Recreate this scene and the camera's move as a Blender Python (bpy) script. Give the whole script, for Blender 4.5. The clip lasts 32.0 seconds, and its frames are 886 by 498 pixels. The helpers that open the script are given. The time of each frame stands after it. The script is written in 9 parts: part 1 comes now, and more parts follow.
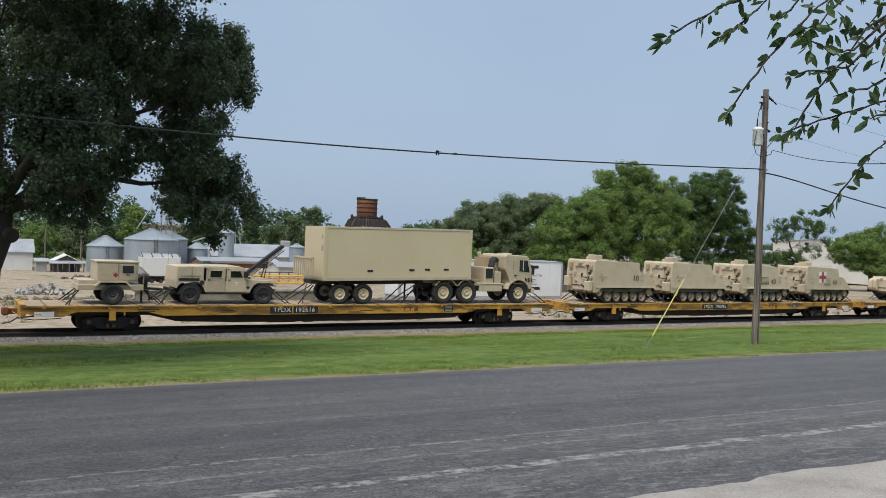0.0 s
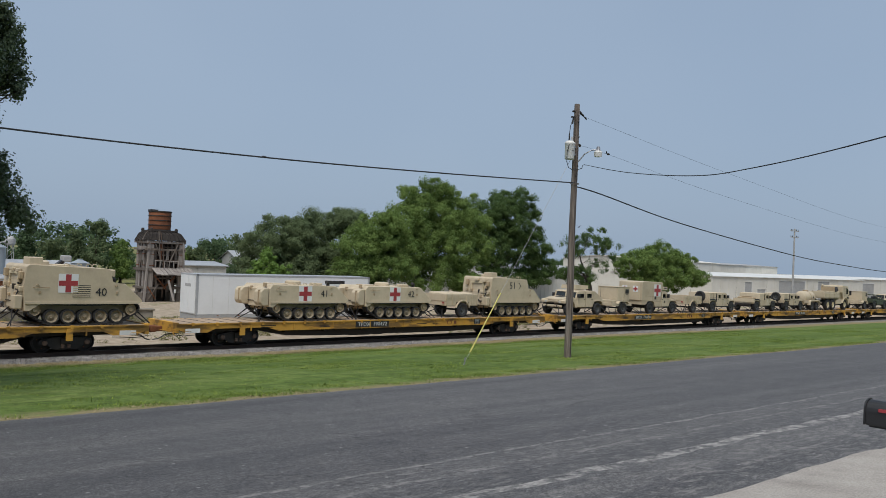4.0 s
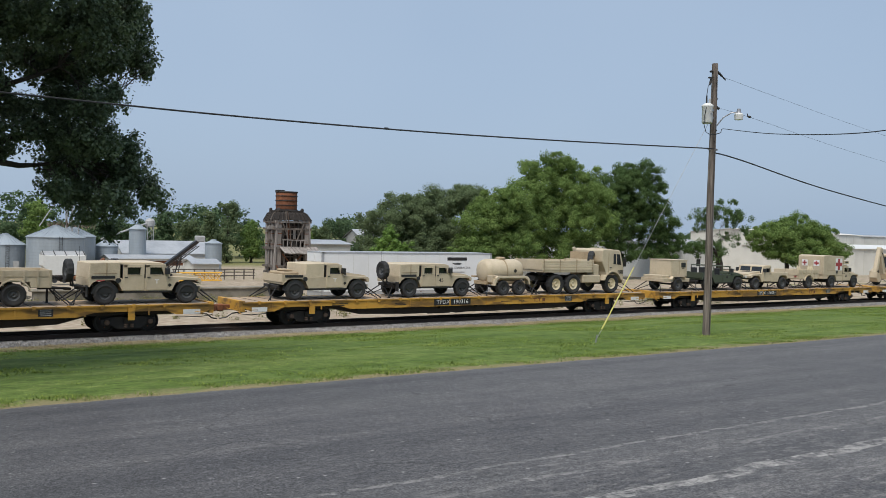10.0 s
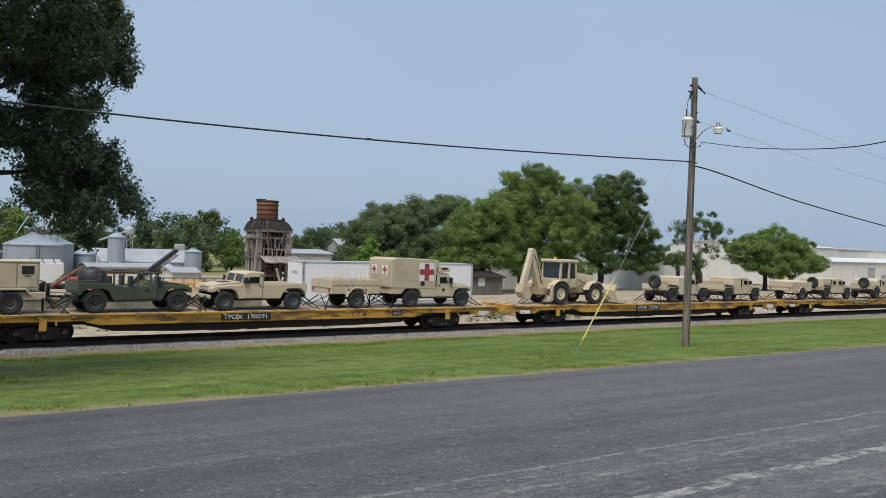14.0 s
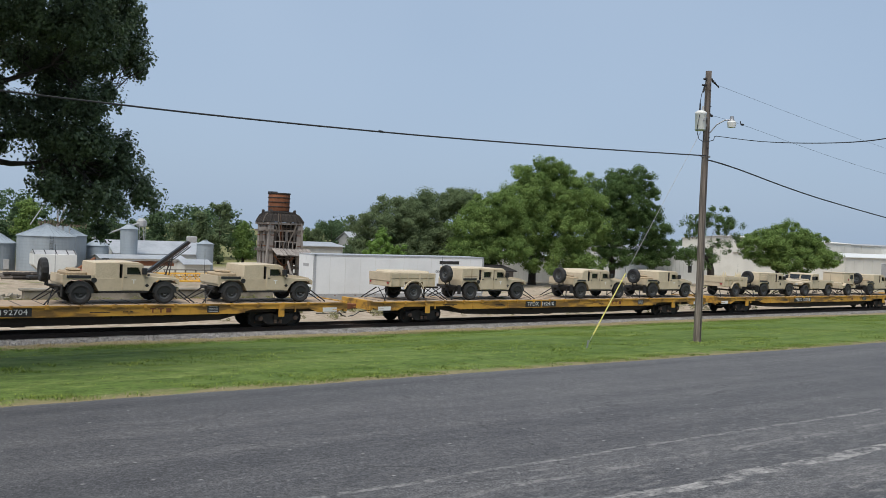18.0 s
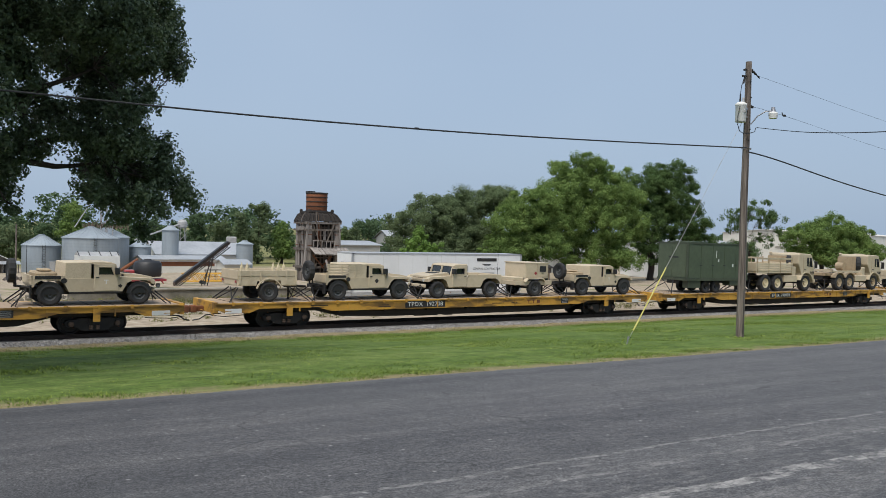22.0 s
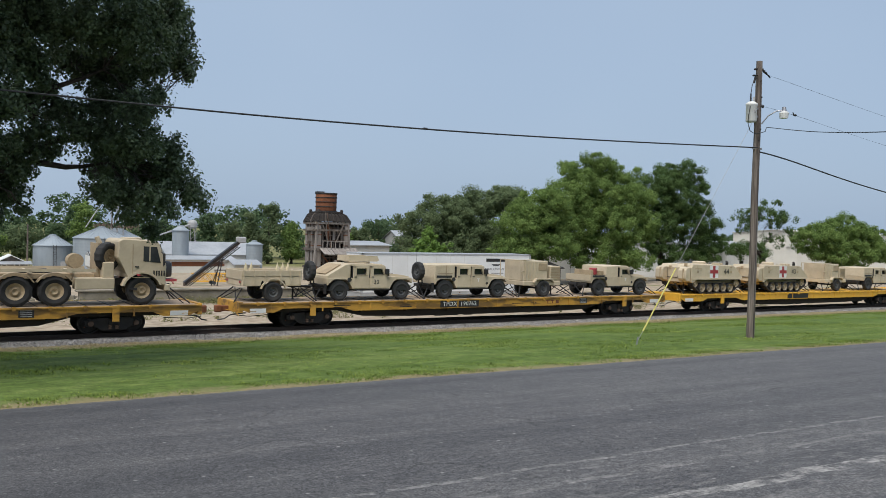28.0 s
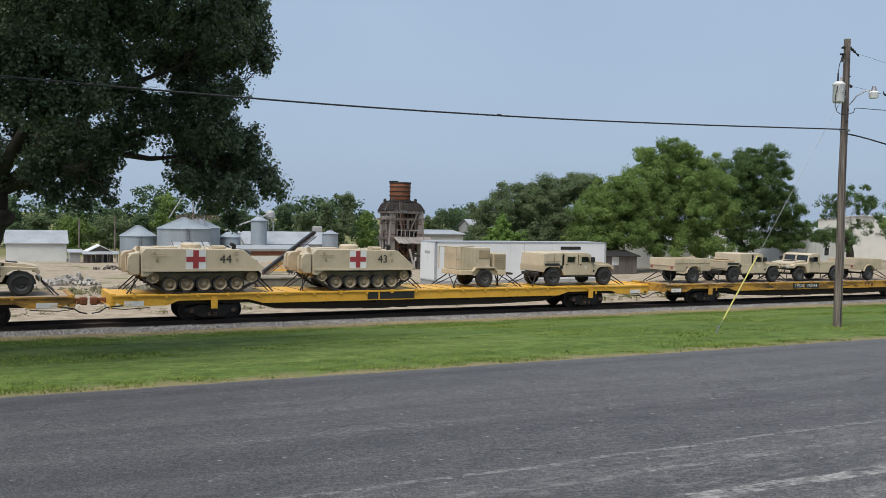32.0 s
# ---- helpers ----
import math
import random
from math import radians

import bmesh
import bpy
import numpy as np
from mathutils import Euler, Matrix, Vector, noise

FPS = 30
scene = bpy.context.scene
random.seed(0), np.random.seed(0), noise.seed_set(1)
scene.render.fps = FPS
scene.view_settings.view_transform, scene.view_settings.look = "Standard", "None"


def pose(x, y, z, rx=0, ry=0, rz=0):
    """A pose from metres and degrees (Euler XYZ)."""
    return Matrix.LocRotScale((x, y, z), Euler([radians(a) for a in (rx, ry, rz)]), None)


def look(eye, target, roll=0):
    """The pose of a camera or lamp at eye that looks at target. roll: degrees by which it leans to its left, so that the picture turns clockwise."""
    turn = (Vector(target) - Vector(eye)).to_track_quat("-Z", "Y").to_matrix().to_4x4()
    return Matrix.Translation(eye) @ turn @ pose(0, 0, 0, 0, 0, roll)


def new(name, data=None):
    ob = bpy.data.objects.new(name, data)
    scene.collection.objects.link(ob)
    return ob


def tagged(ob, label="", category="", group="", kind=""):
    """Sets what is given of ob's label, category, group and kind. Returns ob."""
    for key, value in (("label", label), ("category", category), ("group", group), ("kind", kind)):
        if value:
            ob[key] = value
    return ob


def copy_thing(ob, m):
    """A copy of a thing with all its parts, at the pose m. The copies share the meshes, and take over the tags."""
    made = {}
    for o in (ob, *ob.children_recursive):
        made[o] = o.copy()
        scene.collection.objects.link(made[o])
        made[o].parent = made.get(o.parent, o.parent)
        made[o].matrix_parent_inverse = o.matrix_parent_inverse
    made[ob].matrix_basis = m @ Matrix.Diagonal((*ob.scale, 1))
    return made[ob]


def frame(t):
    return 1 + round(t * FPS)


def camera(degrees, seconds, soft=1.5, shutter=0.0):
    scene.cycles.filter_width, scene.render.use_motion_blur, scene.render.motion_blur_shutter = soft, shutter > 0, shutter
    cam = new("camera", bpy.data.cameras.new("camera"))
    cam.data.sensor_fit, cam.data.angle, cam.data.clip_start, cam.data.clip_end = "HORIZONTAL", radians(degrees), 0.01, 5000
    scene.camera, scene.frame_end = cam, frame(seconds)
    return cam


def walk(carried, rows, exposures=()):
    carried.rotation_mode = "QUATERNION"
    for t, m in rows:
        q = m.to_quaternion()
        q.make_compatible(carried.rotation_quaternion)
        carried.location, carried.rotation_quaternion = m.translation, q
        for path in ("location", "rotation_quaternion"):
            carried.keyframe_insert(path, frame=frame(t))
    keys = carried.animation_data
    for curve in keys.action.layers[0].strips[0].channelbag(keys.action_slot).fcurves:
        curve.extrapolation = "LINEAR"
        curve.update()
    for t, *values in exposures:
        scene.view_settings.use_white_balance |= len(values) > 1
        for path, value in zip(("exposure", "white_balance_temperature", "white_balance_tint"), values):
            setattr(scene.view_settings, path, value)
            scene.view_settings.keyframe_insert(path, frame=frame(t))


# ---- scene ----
cam = camera(54.9, 32.0, soft=0.6)
PATH = [
    (0, (-0.818, -2.818, 3.372), (0.13, -1.058, 3.335), 2.2),
    (0.5, (-0.715, -2.519, 3.328), (0.331, -0.815, 3.31), 2.1),
    (1, (-0.627, -2.256, 3.32), (0.514, -0.614, 3.326), 2.0),
    (1.5, (-0.618, -2.133, 3.325), (0.606, -0.551, 3.359), 1.7),
    (2, (-0.537, -1.908, 3.3), (0.749, -0.378, 3.364), 1.6),
    (2.5, (-0.461, -1.73, 3.29), (0.859, -0.23, 3.364), 1.8),
    (3, (-0.301, -1.537, 3.271), (1.03, -0.047, 3.338), 2.1),
    (3.5, (-0.261, -1.392, 3.258), (1.073, 0.098, 3.297), 2.2),
    (5.5, (0.082, -0.683, 3.172), (1.348, 0.865, 3.158), 2.4),
    (6, (0.112, -0.554, 3.156), (1.331, 1.031, 3.145), 2.1),
    (6.5, (0.15, -0.47, 3.165), (1.305, 1.162, 3.15), 1.8),
    (7, (0.216, -0.38, 3.113), (1.307, 1.296, 3.098), 1.7),
    (7.5, (0.247, -0.337, 3.125), (1.296, 1.366, 3.106), 1.7),
    (8, (0.267, -0.322, 3.117), (1.306, 1.387, 3.094), 1.7),
    (8.5, (0.26, -0.345, 3.121), (1.311, 1.356, 3.095), 1.6),
    (9, (0.263, -0.36, 3.133), (1.336, 1.328, 3.103), 1.7),
    (9.5, (0.267, -0.35, 3.113), (1.36, 1.324, 3.08), 1.7),
    (10, (0.251, -0.363, 3.138), (1.357, 1.303, 3.094), 1.5),
    (10.5, (0.264, -0.352, 3.142), (1.378, 1.308, 3.092), 1.5),
    (11, (0.286, -0.326, 3.135), (1.408, 1.329, 3.085), 1.5),
    (11.5, (0.258, -0.341, 3.142), (1.388, 1.309, 3.101), 1.5),
    (12, (0.24, -0.367, 3.147), (1.375, 1.279, 3.116), 1.6),
    (12.5, (0.249, -0.363, 3.139), (1.385, 1.283, 3.113), 1.7),
    (13, (0.249, -0.36, 3.133), (1.384, 1.286, 3.111), 1.8),
    (13.5, (0.236, -0.372, 3.146), (1.374, 1.273, 3.124), 1.9),
    (14, (0.234, -0.378, 3.154), (1.376, 1.264, 3.135), 1.9),
    (14.5, (0.223, -0.399, 3.161), (1.368, 1.241, 3.145), 2.0),
    (15, (0.207, -0.408, 3.167), (1.356, 1.23, 3.153), 2.1),
    (15.5, (0.22, -0.409, 3.154), (1.369, 1.228, 3.139), 2.1),
    (17.5, (0.248, -0.358, 3.133), (1.377, 1.293, 3.102), 2.2),
    (18, (0.243, -0.356, 3.138), (1.364, 1.3, 3.103), 2.2),
    (18.5, (0.248, -0.361, 3.146), (1.36, 1.301, 3.105), 2.1),
    (19, (0.271, -0.335, 3.146), (1.373, 1.333, 3.101), 2.0),
    (19.5, (0.276, -0.323, 3.129), (1.362, 1.356, 3.083), 1.9),
    (20, (0.239, -0.347, 3.141), (1.307, 1.344, 3.091), 1.8),
    (20.5, (0.25, -0.319, 3.132), (1.304, 1.38, 3.082), 1.7),
    (21, (0.271, -0.312, 3.106), (1.318, 1.391, 3.058), 1.6),
    (21.5, (0.254, -0.326, 3.137), (1.299, 1.378, 3.09), 1.5),
    (22, (0.257, -0.318, 3.108), (1.305, 1.385, 3.065), 1.5),
    (22.5, (0.265, -0.336, 3.125), (1.319, 1.364, 3.085), 1.5),
    (23, (0.268, -0.348, 3.138), (1.328, 1.348, 3.101), 1.6),
    (23.5, (0.25, -0.342, 3.122), (1.315, 1.351, 3.087), 1.8),
    (24, (0.24, -0.336, 3.141), (1.308, 1.354, 3.107), 1.8),
    (24.5, (0.259, -0.335, 3.116), (1.328, 1.356, 3.084), 1.9),
    (25, (0.286, -0.31, 3.106), (1.354, 1.381, 3.075), 1.8),
    (25.5, (0.274, -0.333, 3.125), (1.341, 1.358, 3.093), 1.6),
    (27.5, (0.247, -0.332, 3.131), (1.287, 1.375, 3.089), 1.4),
    (28, (0.287, -0.295, 3.111), (1.316, 1.419, 3.068), 1.5),
    (28.5, (0.241, -0.32, 3.121), (1.259, 1.401, 3.075), 1.5),
    (29, (0.277, -0.291, 3.111), (1.272, 1.444, 3.063), 1.4),
    (29.5, (0.26, -0.314, 3.098), (1.219, 1.441, 3.044), 1.3),
    (30, (0.276, -0.274, 3.071), (1.198, 1.499, 3.01), 1.3),
    (30.5, (0.273, -0.25, 3.08), (1.168, 1.537, 3.012), 1.1),
    (31, (0.294, -0.252, 3.075), (1.172, 1.543, 3.002), 1.0),
    (31.5, (0.287, -0.235, 3.083), (1.16, 1.563, 3.008), 0.9),
    (32, (0.283, -0.256, 3.071), (1.161, 1.539, 2.998), 1.1),
]
walk(cam, [(t, look(eye, target, roll)) for t, eye, target, roll in PATH], [(0, 0.28, 6300, 10), (1, 0.34, 6300, 10), (2, 0.08, 6300, 10), (3.5, 0.0, 6300, 10), (5.5, 0.05, 6300, 10), (7, 0.15, 6300, 10), (8, 0.26, 6300, 10), (9, 0.27, 6300, 10), (32, 0.28, 6300, 10)])

# ---- sky and light: bright overcast, sun behind thin cloud ----
world = bpy.data.worlds.new("overcast_sky")
scene.world = world
world.use_nodes = True
wn, wl = world.node_tree.nodes, world.node_tree.links
for n in list(wn):
    wn.remove(n)
SUN_EL, SUN_AZ = radians(60), radians(232)
w_out = wn.new("ShaderNodeOutputWorld")
w_bg = wn.new("ShaderNodeBackground")
w_mix = wn.new("ShaderNodeMix")
w_mix.data_type = "RGBA"
w_sky = wn.new("ShaderNodeTexSky")
w_sky.sky_type, w_sky.sun_disc = "NISHITA", False
w_sky.sun_elevation, w_sky.sun_rotation, w_sky.air_density, w_sky.dust_density = SUN_EL, SUN_AZ, 1.0, 3.0
w_scale = wn.new("ShaderNodeMix")
w_scale.data_type, w_scale.blend_type = "RGBA", "MULTIPLY"
w_scale.inputs[0].default_value = 1.0
w_scale.inputs[7].default_value = (0.085, 0.085, 0.085, 1)
w_geo = wn.new("ShaderNodeTexCoord")
w_noise = wn.new("ShaderNodeTexNoise")
w_noise.inputs["Scale"].default_value, w_noise.inputs["Detail"].default_value = 1.6, 3.0
w_ramp = wn.new("ShaderNodeValToRGB")
w_ramp.color_ramp.elements[0].position, w_ramp.color_ramp.elements[1].position = 0.3, 0.7
w_ramp.color_ramp.elements[0].color = (0.335, 0.430, 0.560, 1)
w_ramp.color_ramp.elements[1].color = (0.385, 0.478, 0.600, 1)
wl.new(w_geo.outputs["Generated"], w_noise.inputs["Vector"])
wl.new(w_noise.outputs["Fac"], w_ramp.inputs["Fac"])
wl.new(w_sky.outputs["Color"], w_scale.inputs[6])
w_mix.inputs[0].default_value = 0.8
wl.new(w_scale.outputs[2], w_mix.inputs[6])
wl.new(w_ramp.outputs["Color"], w_mix.inputs[7])
wl.new(w_mix.outputs[2], w_bg.inputs["Color"])
w_bg.inputs["Strength"].default_value = 1.0
wl.new(w_bg.outputs["Background"], w_out.inputs["Surface"])

sun_data = bpy.data.lights.new("sun", "SUN")
sun_data.energy, sun_data.angle, sun_data.color = 3.3, radians(36), (1.0, 0.94, 0.85)
sun = new("sun", sun_data)
sun.matrix_world = look((20 * math.sin(SUN_AZ), 20 * math.cos(SUN_AZ), 20 * math.tan(SUN_EL)), (0, 0, 0))
scene.view_settings.exposure = 0.28


# ---- materials ----
def node_mat(name):
    m = bpy.data.materials.new(name)
    m.use_nodes = True
    nt = m.node_tree
    return m, nt.nodes, nt.links, nt.nodes["Principled BSDF"]


def noise_node(n, l, scale, detail=4.0, stretch=None, coord="Object", rough=0.55):
    tc = n.new("ShaderNodeTexCoord")
    tx = n.new("ShaderNodeTexNoise")
    tx.inputs["Scale"].default_value, tx.inputs["Detail"].default_value = scale, detail
    tx.inputs["Roughness"].default_value = rough
    if stretch:
        mp = n.new("ShaderNodeMapping")
        mp.inputs["Scale"].default_value = stretch
        l.new(tc.outputs[coord], mp.inputs["Vector"])
        l.new(mp.outputs["Vector"], tx.inputs["Vector"])
    else:
        l.new(tc.outputs[coord], tx.inputs["Vector"])
    return tx.outputs["Fac"]


def ramp(n, l, fac, stops):
    r = n.new("ShaderNodeValToRGB")
    el = r.color_ramp.elements
    while len(el) < len(stops):
        el.new(0.5)
    for e, (p, c) in zip(el, stops):
        e.position, e.color = p, (*c, 1)
    l.new(fac, r.inputs["Fac"])
    return r.outputs["Color"]


def mix(n, l, fac, a, b, kind="MIX"):
    x = n.new("ShaderNodeMix")
    x.data_type, x.blend_type = "RGBA", kind
    for slot, v in ((0, fac), (6, a), (7, b)):
        if isinstance(v, (int, float)):
            x.inputs[slot].default_value = v
        elif isinstance(v, tuple):
            x.inputs[slot].default_value = (*v, 1)
        else:
            l.new(v, x.inputs[slot])
    return x.outputs[2]


def bump(n, l, bsdf, height, strength, distance=0.02):
    b = n.new("ShaderNodeBump")
    b.inputs["Strength"].default_value, b.inputs["Distance"].default_value = strength, distance
    l.new(height, b.inputs["Height"])
    l.new(b.outputs["Normal"], bsdf.inputs["Normal"])


def surface(name, base, dark=None, light=None, rough=0.6, metal=0.0, big=0.8, fine=14.0, amount=0.5, relief=0.15,
            stretch=None, vary=0.0, island=False, coord="Object", spec=0.5, grainy=1.0, stain=0.32):
    """A worn surface: broad stains, fine grain, relief, and a shift in tone from piece to piece."""
    m, n, l, b = node_mat(name)
    dark = dark or tuple(c * 0.62 for c in base)
    light = light or tuple(min(1.0, c * 1.25) for c in base)
    broad = noise_node(n, l, big, 5.0, stretch, coord)
    grain = noise_node(n, l, fine, 6.0, stretch, coord, 0.65)
    c1 = ramp(n, l, broad, [(stain, dark), (0.52, base), (0.75, light)])
    c2 = ramp(n, l, grain, [(0.3, tuple(c * (1 - 0.28 * grainy) for c in base)), (0.7, tuple(min(1, c * (1 + 0.2 * grainy)) for c in base))])
    col = mix(n, l, amount, c2, c1)
    if vary or island:
        src = n.new("ShaderNodeNewGeometry").outputs["Random Per Island"] if island else n.new("ShaderNodeObjectInfo").outputs["Random"]
        v = max(vary, 0.01)
        tone = ramp(n, l, src, [(0.0, (1 - v,) * 3), (1.0, (1.0,) * 3)])
        col = mix(n, l, 1.0, col, tone, "MULTIPLY")
    l.new(col, b.inputs["Base Color"])
    rr = n.new("ShaderNodeMapRange")
    rr.inputs["To Min"].default_value, rr.inputs["To Max"].default_value = max(0.05, rough - 0.12), min(1.0, rough + 0.15)
    l.new(broad, rr.inputs["Value"])
    l.new(rr.outputs["Result"], b.inputs["Roughness"])
    b.inputs["Metallic"].default_value = metal
    b.inputs["Specular IOR Level"].default_value = spec
    if relief:
        bump(n, l, b, grain, relief)
    return m


def leaf_mat(name, dark, mid, light, gloss=0.5, through_light=0.25, spec=0.3):
    m, n, l, b = node_mat(name)
    rnd = n.new("ShaderNodeNewGeometry").outputs["Random Per Island"]
    col = ramp(n, l, rnd, [(0.0, dark), (0.55, mid), (1.0, light)])
    broad = noise_node(n, l, 0.35, 3.0)
    col = mix(n, l, 0.45, col, ramp(n, l, broad, [(0.3, dark), (0.7, light)]))
    l.new(col, b.inputs["Base Color"])
    b.inputs["Roughness"].default_value = gloss
    b.inputs["Specular IOR Level"].default_value = spec
    tr = n.new("ShaderNodeBsdfTranslucent")
    l.new(col, tr.inputs["Color"])
    ad = n.new("ShaderNodeMixShader")
    ad.inputs["Fac"].default_value = through_light
    l.new(b.outputs["BSDF"], ad.inputs[1])
    l.new(tr.outputs["BSDF"], ad.inputs[2])
    l.new(ad.outputs["Shader"], n["Material Output"].inputs["Surface"])
    return m


def window_mat(name, tint, rough=0.08):
    m, n, l, b = node_mat(name)
    grime = noise_node(n, l, 3.0)
    l.new(ramp(n, l, grime, [(0.3, tint), (0.8, tuple(c * 1.8 + 0.01 for c in tint))]), b.inputs["Base Color"])
    b.inputs["Roughness"].default_value = rough
    return m


TAN = surface("tan_paint", (0.505, 0.422, 0.298), (0.31, 0.25, 0.168), (0.57, 0.485, 0.352), rough=0.6, big=1.1, fine=9.0, amount=0.45, relief=0.02, vary=0.16, grainy=0.35, stain=0.28)
TAN_DARK = surface("dusty_tan_paint", (0.36, 0.275, 0.17), (0.2, 0.15, 0.09), (0.44, 0.35, 0.22), rough=0.7, big=2.0, relief=0.08, vary=0.1)
TAN_PALE = surface("pale_tan_paint", (0.55, 0.465, 0.305), (0.50, 0.415, 0.265), (0.58, 0.495, 0.335), rough=0.55, big=0.35, fine=5.0, relief=0.01, vary=0.06, grainy=0.2)
OLIVE = surface("olive_green_paint", (0.050, 0.062, 0.038), (0.03, 0.038, 0.024), (0.075, 0.088, 0.055), rough=0.55, big=1.2, relief=0.04)
BOX_GREEN = surface("dark_green_paint", (0.062, 0.082, 0.048), (0.042, 0.058, 0.034), (0.083, 0.105, 0.064), rough=0.55, big=0.7, fine=5, relief=0.03)
RUBBER = surface("tyre_rubber", (0.020, 0.020, 0.021), (0.012, 0.012, 0.012), (0.05, 0.046, 0.04), rough=0.85, big=3.0, relief=0.3)
DARKMETAL = surface("dark_steel", (0.028, 0.026, 0.025), (0.012, 0.011, 0.011), (0.065, 0.055, 0.047), rough=0.65, metal=0.3, big=2.0, relief=0.15)
BLACK = surface("black_paint", (0.016, 0.016, 0.017), rough=0.5, big=2.0, relief=0.05)
YELLOW = surface("weathered_yellow_paint", (0.50, 0.265, 0.035), (0.085, 0.05, 0.022), (0.58, 0.33, 0.05), rough=0.6, big=1.3, fine=14, amount=0.72, relief=0.1, stretch=(0.5, 1.0, 2.2), vary=0.12, stain=0.41)
YELLOW_NEW = surface("fresh_yellow_paint", (0.66, 0.36, 0.035), (0.52, 0.27, 0.03), (0.70, 0.40, 0.05), rough=0.5, big=0.8, relief=0.04)
DECK = surface("worn_deck_boards", (0.34, 0.255, 0.175), (0.17, 0.12, 0.085), (0.43, 0.335, 0.245), rough=0.9, big=1.0, fine=12, stretch=(1, 4, 1), relief=0.3)
RUST = surface("rusted_iron", (0.17, 0.062, 0.026), (0.085, 0.032, 0.018), (0.26, 0.10, 0.04), rough=0.85, big=1.2, fine=9, relief=0.3)
WHITE = surface("white_paint", (0.66, 0.665, 0.66), (0.52, 0.52, 0.51), (0.70, 0.705, 0.70), rough=0.5, big=0.4, fine=6, relief=0.01, grainy=0.2)
RED = surface("red_paint", (0.30, 0.035, 0.04), rough=0.55, big=1.0, relief=0.03)
GALV = surface("galvanised_sheet", (0.31, 0.35, 0.38), (0.25, 0.285, 0.31), (0.38, 0.42, 0.45), rough=0.5, metal=0.25, big=0.5, fine=3.0, relief=0.05, stretch=(1, 1, 0.25), vary=0.12, grainy=0.5)
SIDING = surface("painted_metal_siding", (0.60, 0.60, 0.57), (0.46, 0.46, 0.43), (0.68, 0.68, 0.65), rough=0.5, big=0.3, fine=4, relief=0.03, grainy=0.4)
CREAM = surface("cream_metal_siding", (0.60, 0.58, 0.52), (0.46, 0.44, 0.39), (0.66, 0.64, 0.58), rough=0.5, big=0.3, fine=4, relief=0.03, grainy=0.4)
GREYSIDE = surface("grey_siding", (0.33, 0.33, 0.325), (0.24, 0.24, 0.235), (0.4, 0.4, 0.395), rough=0.55, big=0.4, fine=4, relief=0.04)
ROOFING = surface("grey_metal_roof", (0.40, 0.41, 0.42), (0.27, 0.28, 0.29), (0.5, 0.51, 0.52), rough=0.45, metal=0.35, big=0.4, fine=3, relief=0.05)
OLDWOOD = surface("weathered_grey_timber", (0.16, 0.135, 0.115), (0.07, 0.055, 0.045), (0.27, 0.24, 0.21), rough=0.9, big=0.8, fine=12, relief=0.5, stretch=(3, 3, 0.4), vary=0.35)
POLEWOOD = surface("brown_pole_timber", (0.145, 0.118, 0.098), (0.035, 0.027, 0.022), (0.30, 0.26, 0.225), rough=0.9, big=2.2, fine=11, relief=0.6, stretch=(7, 7, 0.35), amount=0.8)
TIEWOOD = surface("creosoted_tie_timber", (0.032, 0.026, 0.022), (0.015, 0.012, 0.01), (0.06, 0.05, 0.042), rough=0.9, big=2, fine=20, relief=0.4, vary=0.3)
RAILSTEEL = surface("rail_steel", (0.05, 0.035, 0.028), (0.03, 0.02, 0.016), (0.09, 0.07, 0.055), rough=0.6, metal=0.4, big=2, relief=0.1)
BARK = surface("oak_bark", (0.045, 0.036, 0.029), (0.018, 0.014, 0.011), (0.085, 0.07, 0.058), rough=0.95, big=2.2, fine=14, relief=1.0, stretch=(2.5, 2.5, 0.6))
BALLAST_BED = surface("packed_ballast", (0.19, 0.175, 0.155), (0.10, 0.088, 0.075), (0.28, 0.26, 0.24), rough=0.95, big=1.2, fine=26, relief=0.8)
BALLAST = surface("ballast_stone", (0.36, 0.345, 0.33), (0.17, 0.155, 0.14), (0.50, 0.48, 0.46), rough=0.9, big=1.5, fine=30, relief=0.6, island=True, vary=0.72)
CONCRETE = surface("old_concrete", (0.36, 0.34, 0.31), (0.2, 0.18, 0.155), (0.48, 0.46, 0.42), rough=0.9, big=0.5, fine=8, relief=0.25)
GLASS = window_mat("dark_window_glass", (0.014, 0.017, 0.018))
LAMPGLASS = window_mat("headlight_glass", (0.35, 0.35, 0.33), 0.15)
CHROME = surface("grey_hardware", (0.3, 0.3, 0.31), rough=0.4, metal=0.7, big=3, relief=0.05)
CABLE = surface("black_cable", (0.02, 0.02, 0.022), rough=0.6, relief=0)
YTUBE = surface("yellow_guy_guard", (0.58, 0.52, 0.14), (0.5, 0.44, 0.11), rough=0.5, relief=0)
CLOTH = surface("tan_canvas", (0.50, 0.42, 0.30), (0.40, 0.33, 0.23), (0.56, 0.48, 0.35), rough=0.9, big=1.5, fine=20, relief=0.3, vary=0.1)
OLDRUST = surface("brown_rusted_steel", (0.11, 0.075, 0.055), (0.06, 0.04, 0.03), (0.17, 0.12, 0.09), rough=0.9, big=1.5, relief=0.2)
WHEELTAN = surface("dusty_wheel_paint", (0.25, 0.205, 0.14), (0.10, 0.08, 0.055), (0.35, 0.29, 0.20), rough=0.75, big=2.5, relief=0.1)
STAINED = surface("stained_concrete", (0.22, 0.195, 0.155), (0.10, 0.09, 0.06), (0.33, 0.30, 0.25), rough=0.95, big=0.7, fine=7, amount=0.7, relief=0.5, stain=0.38)
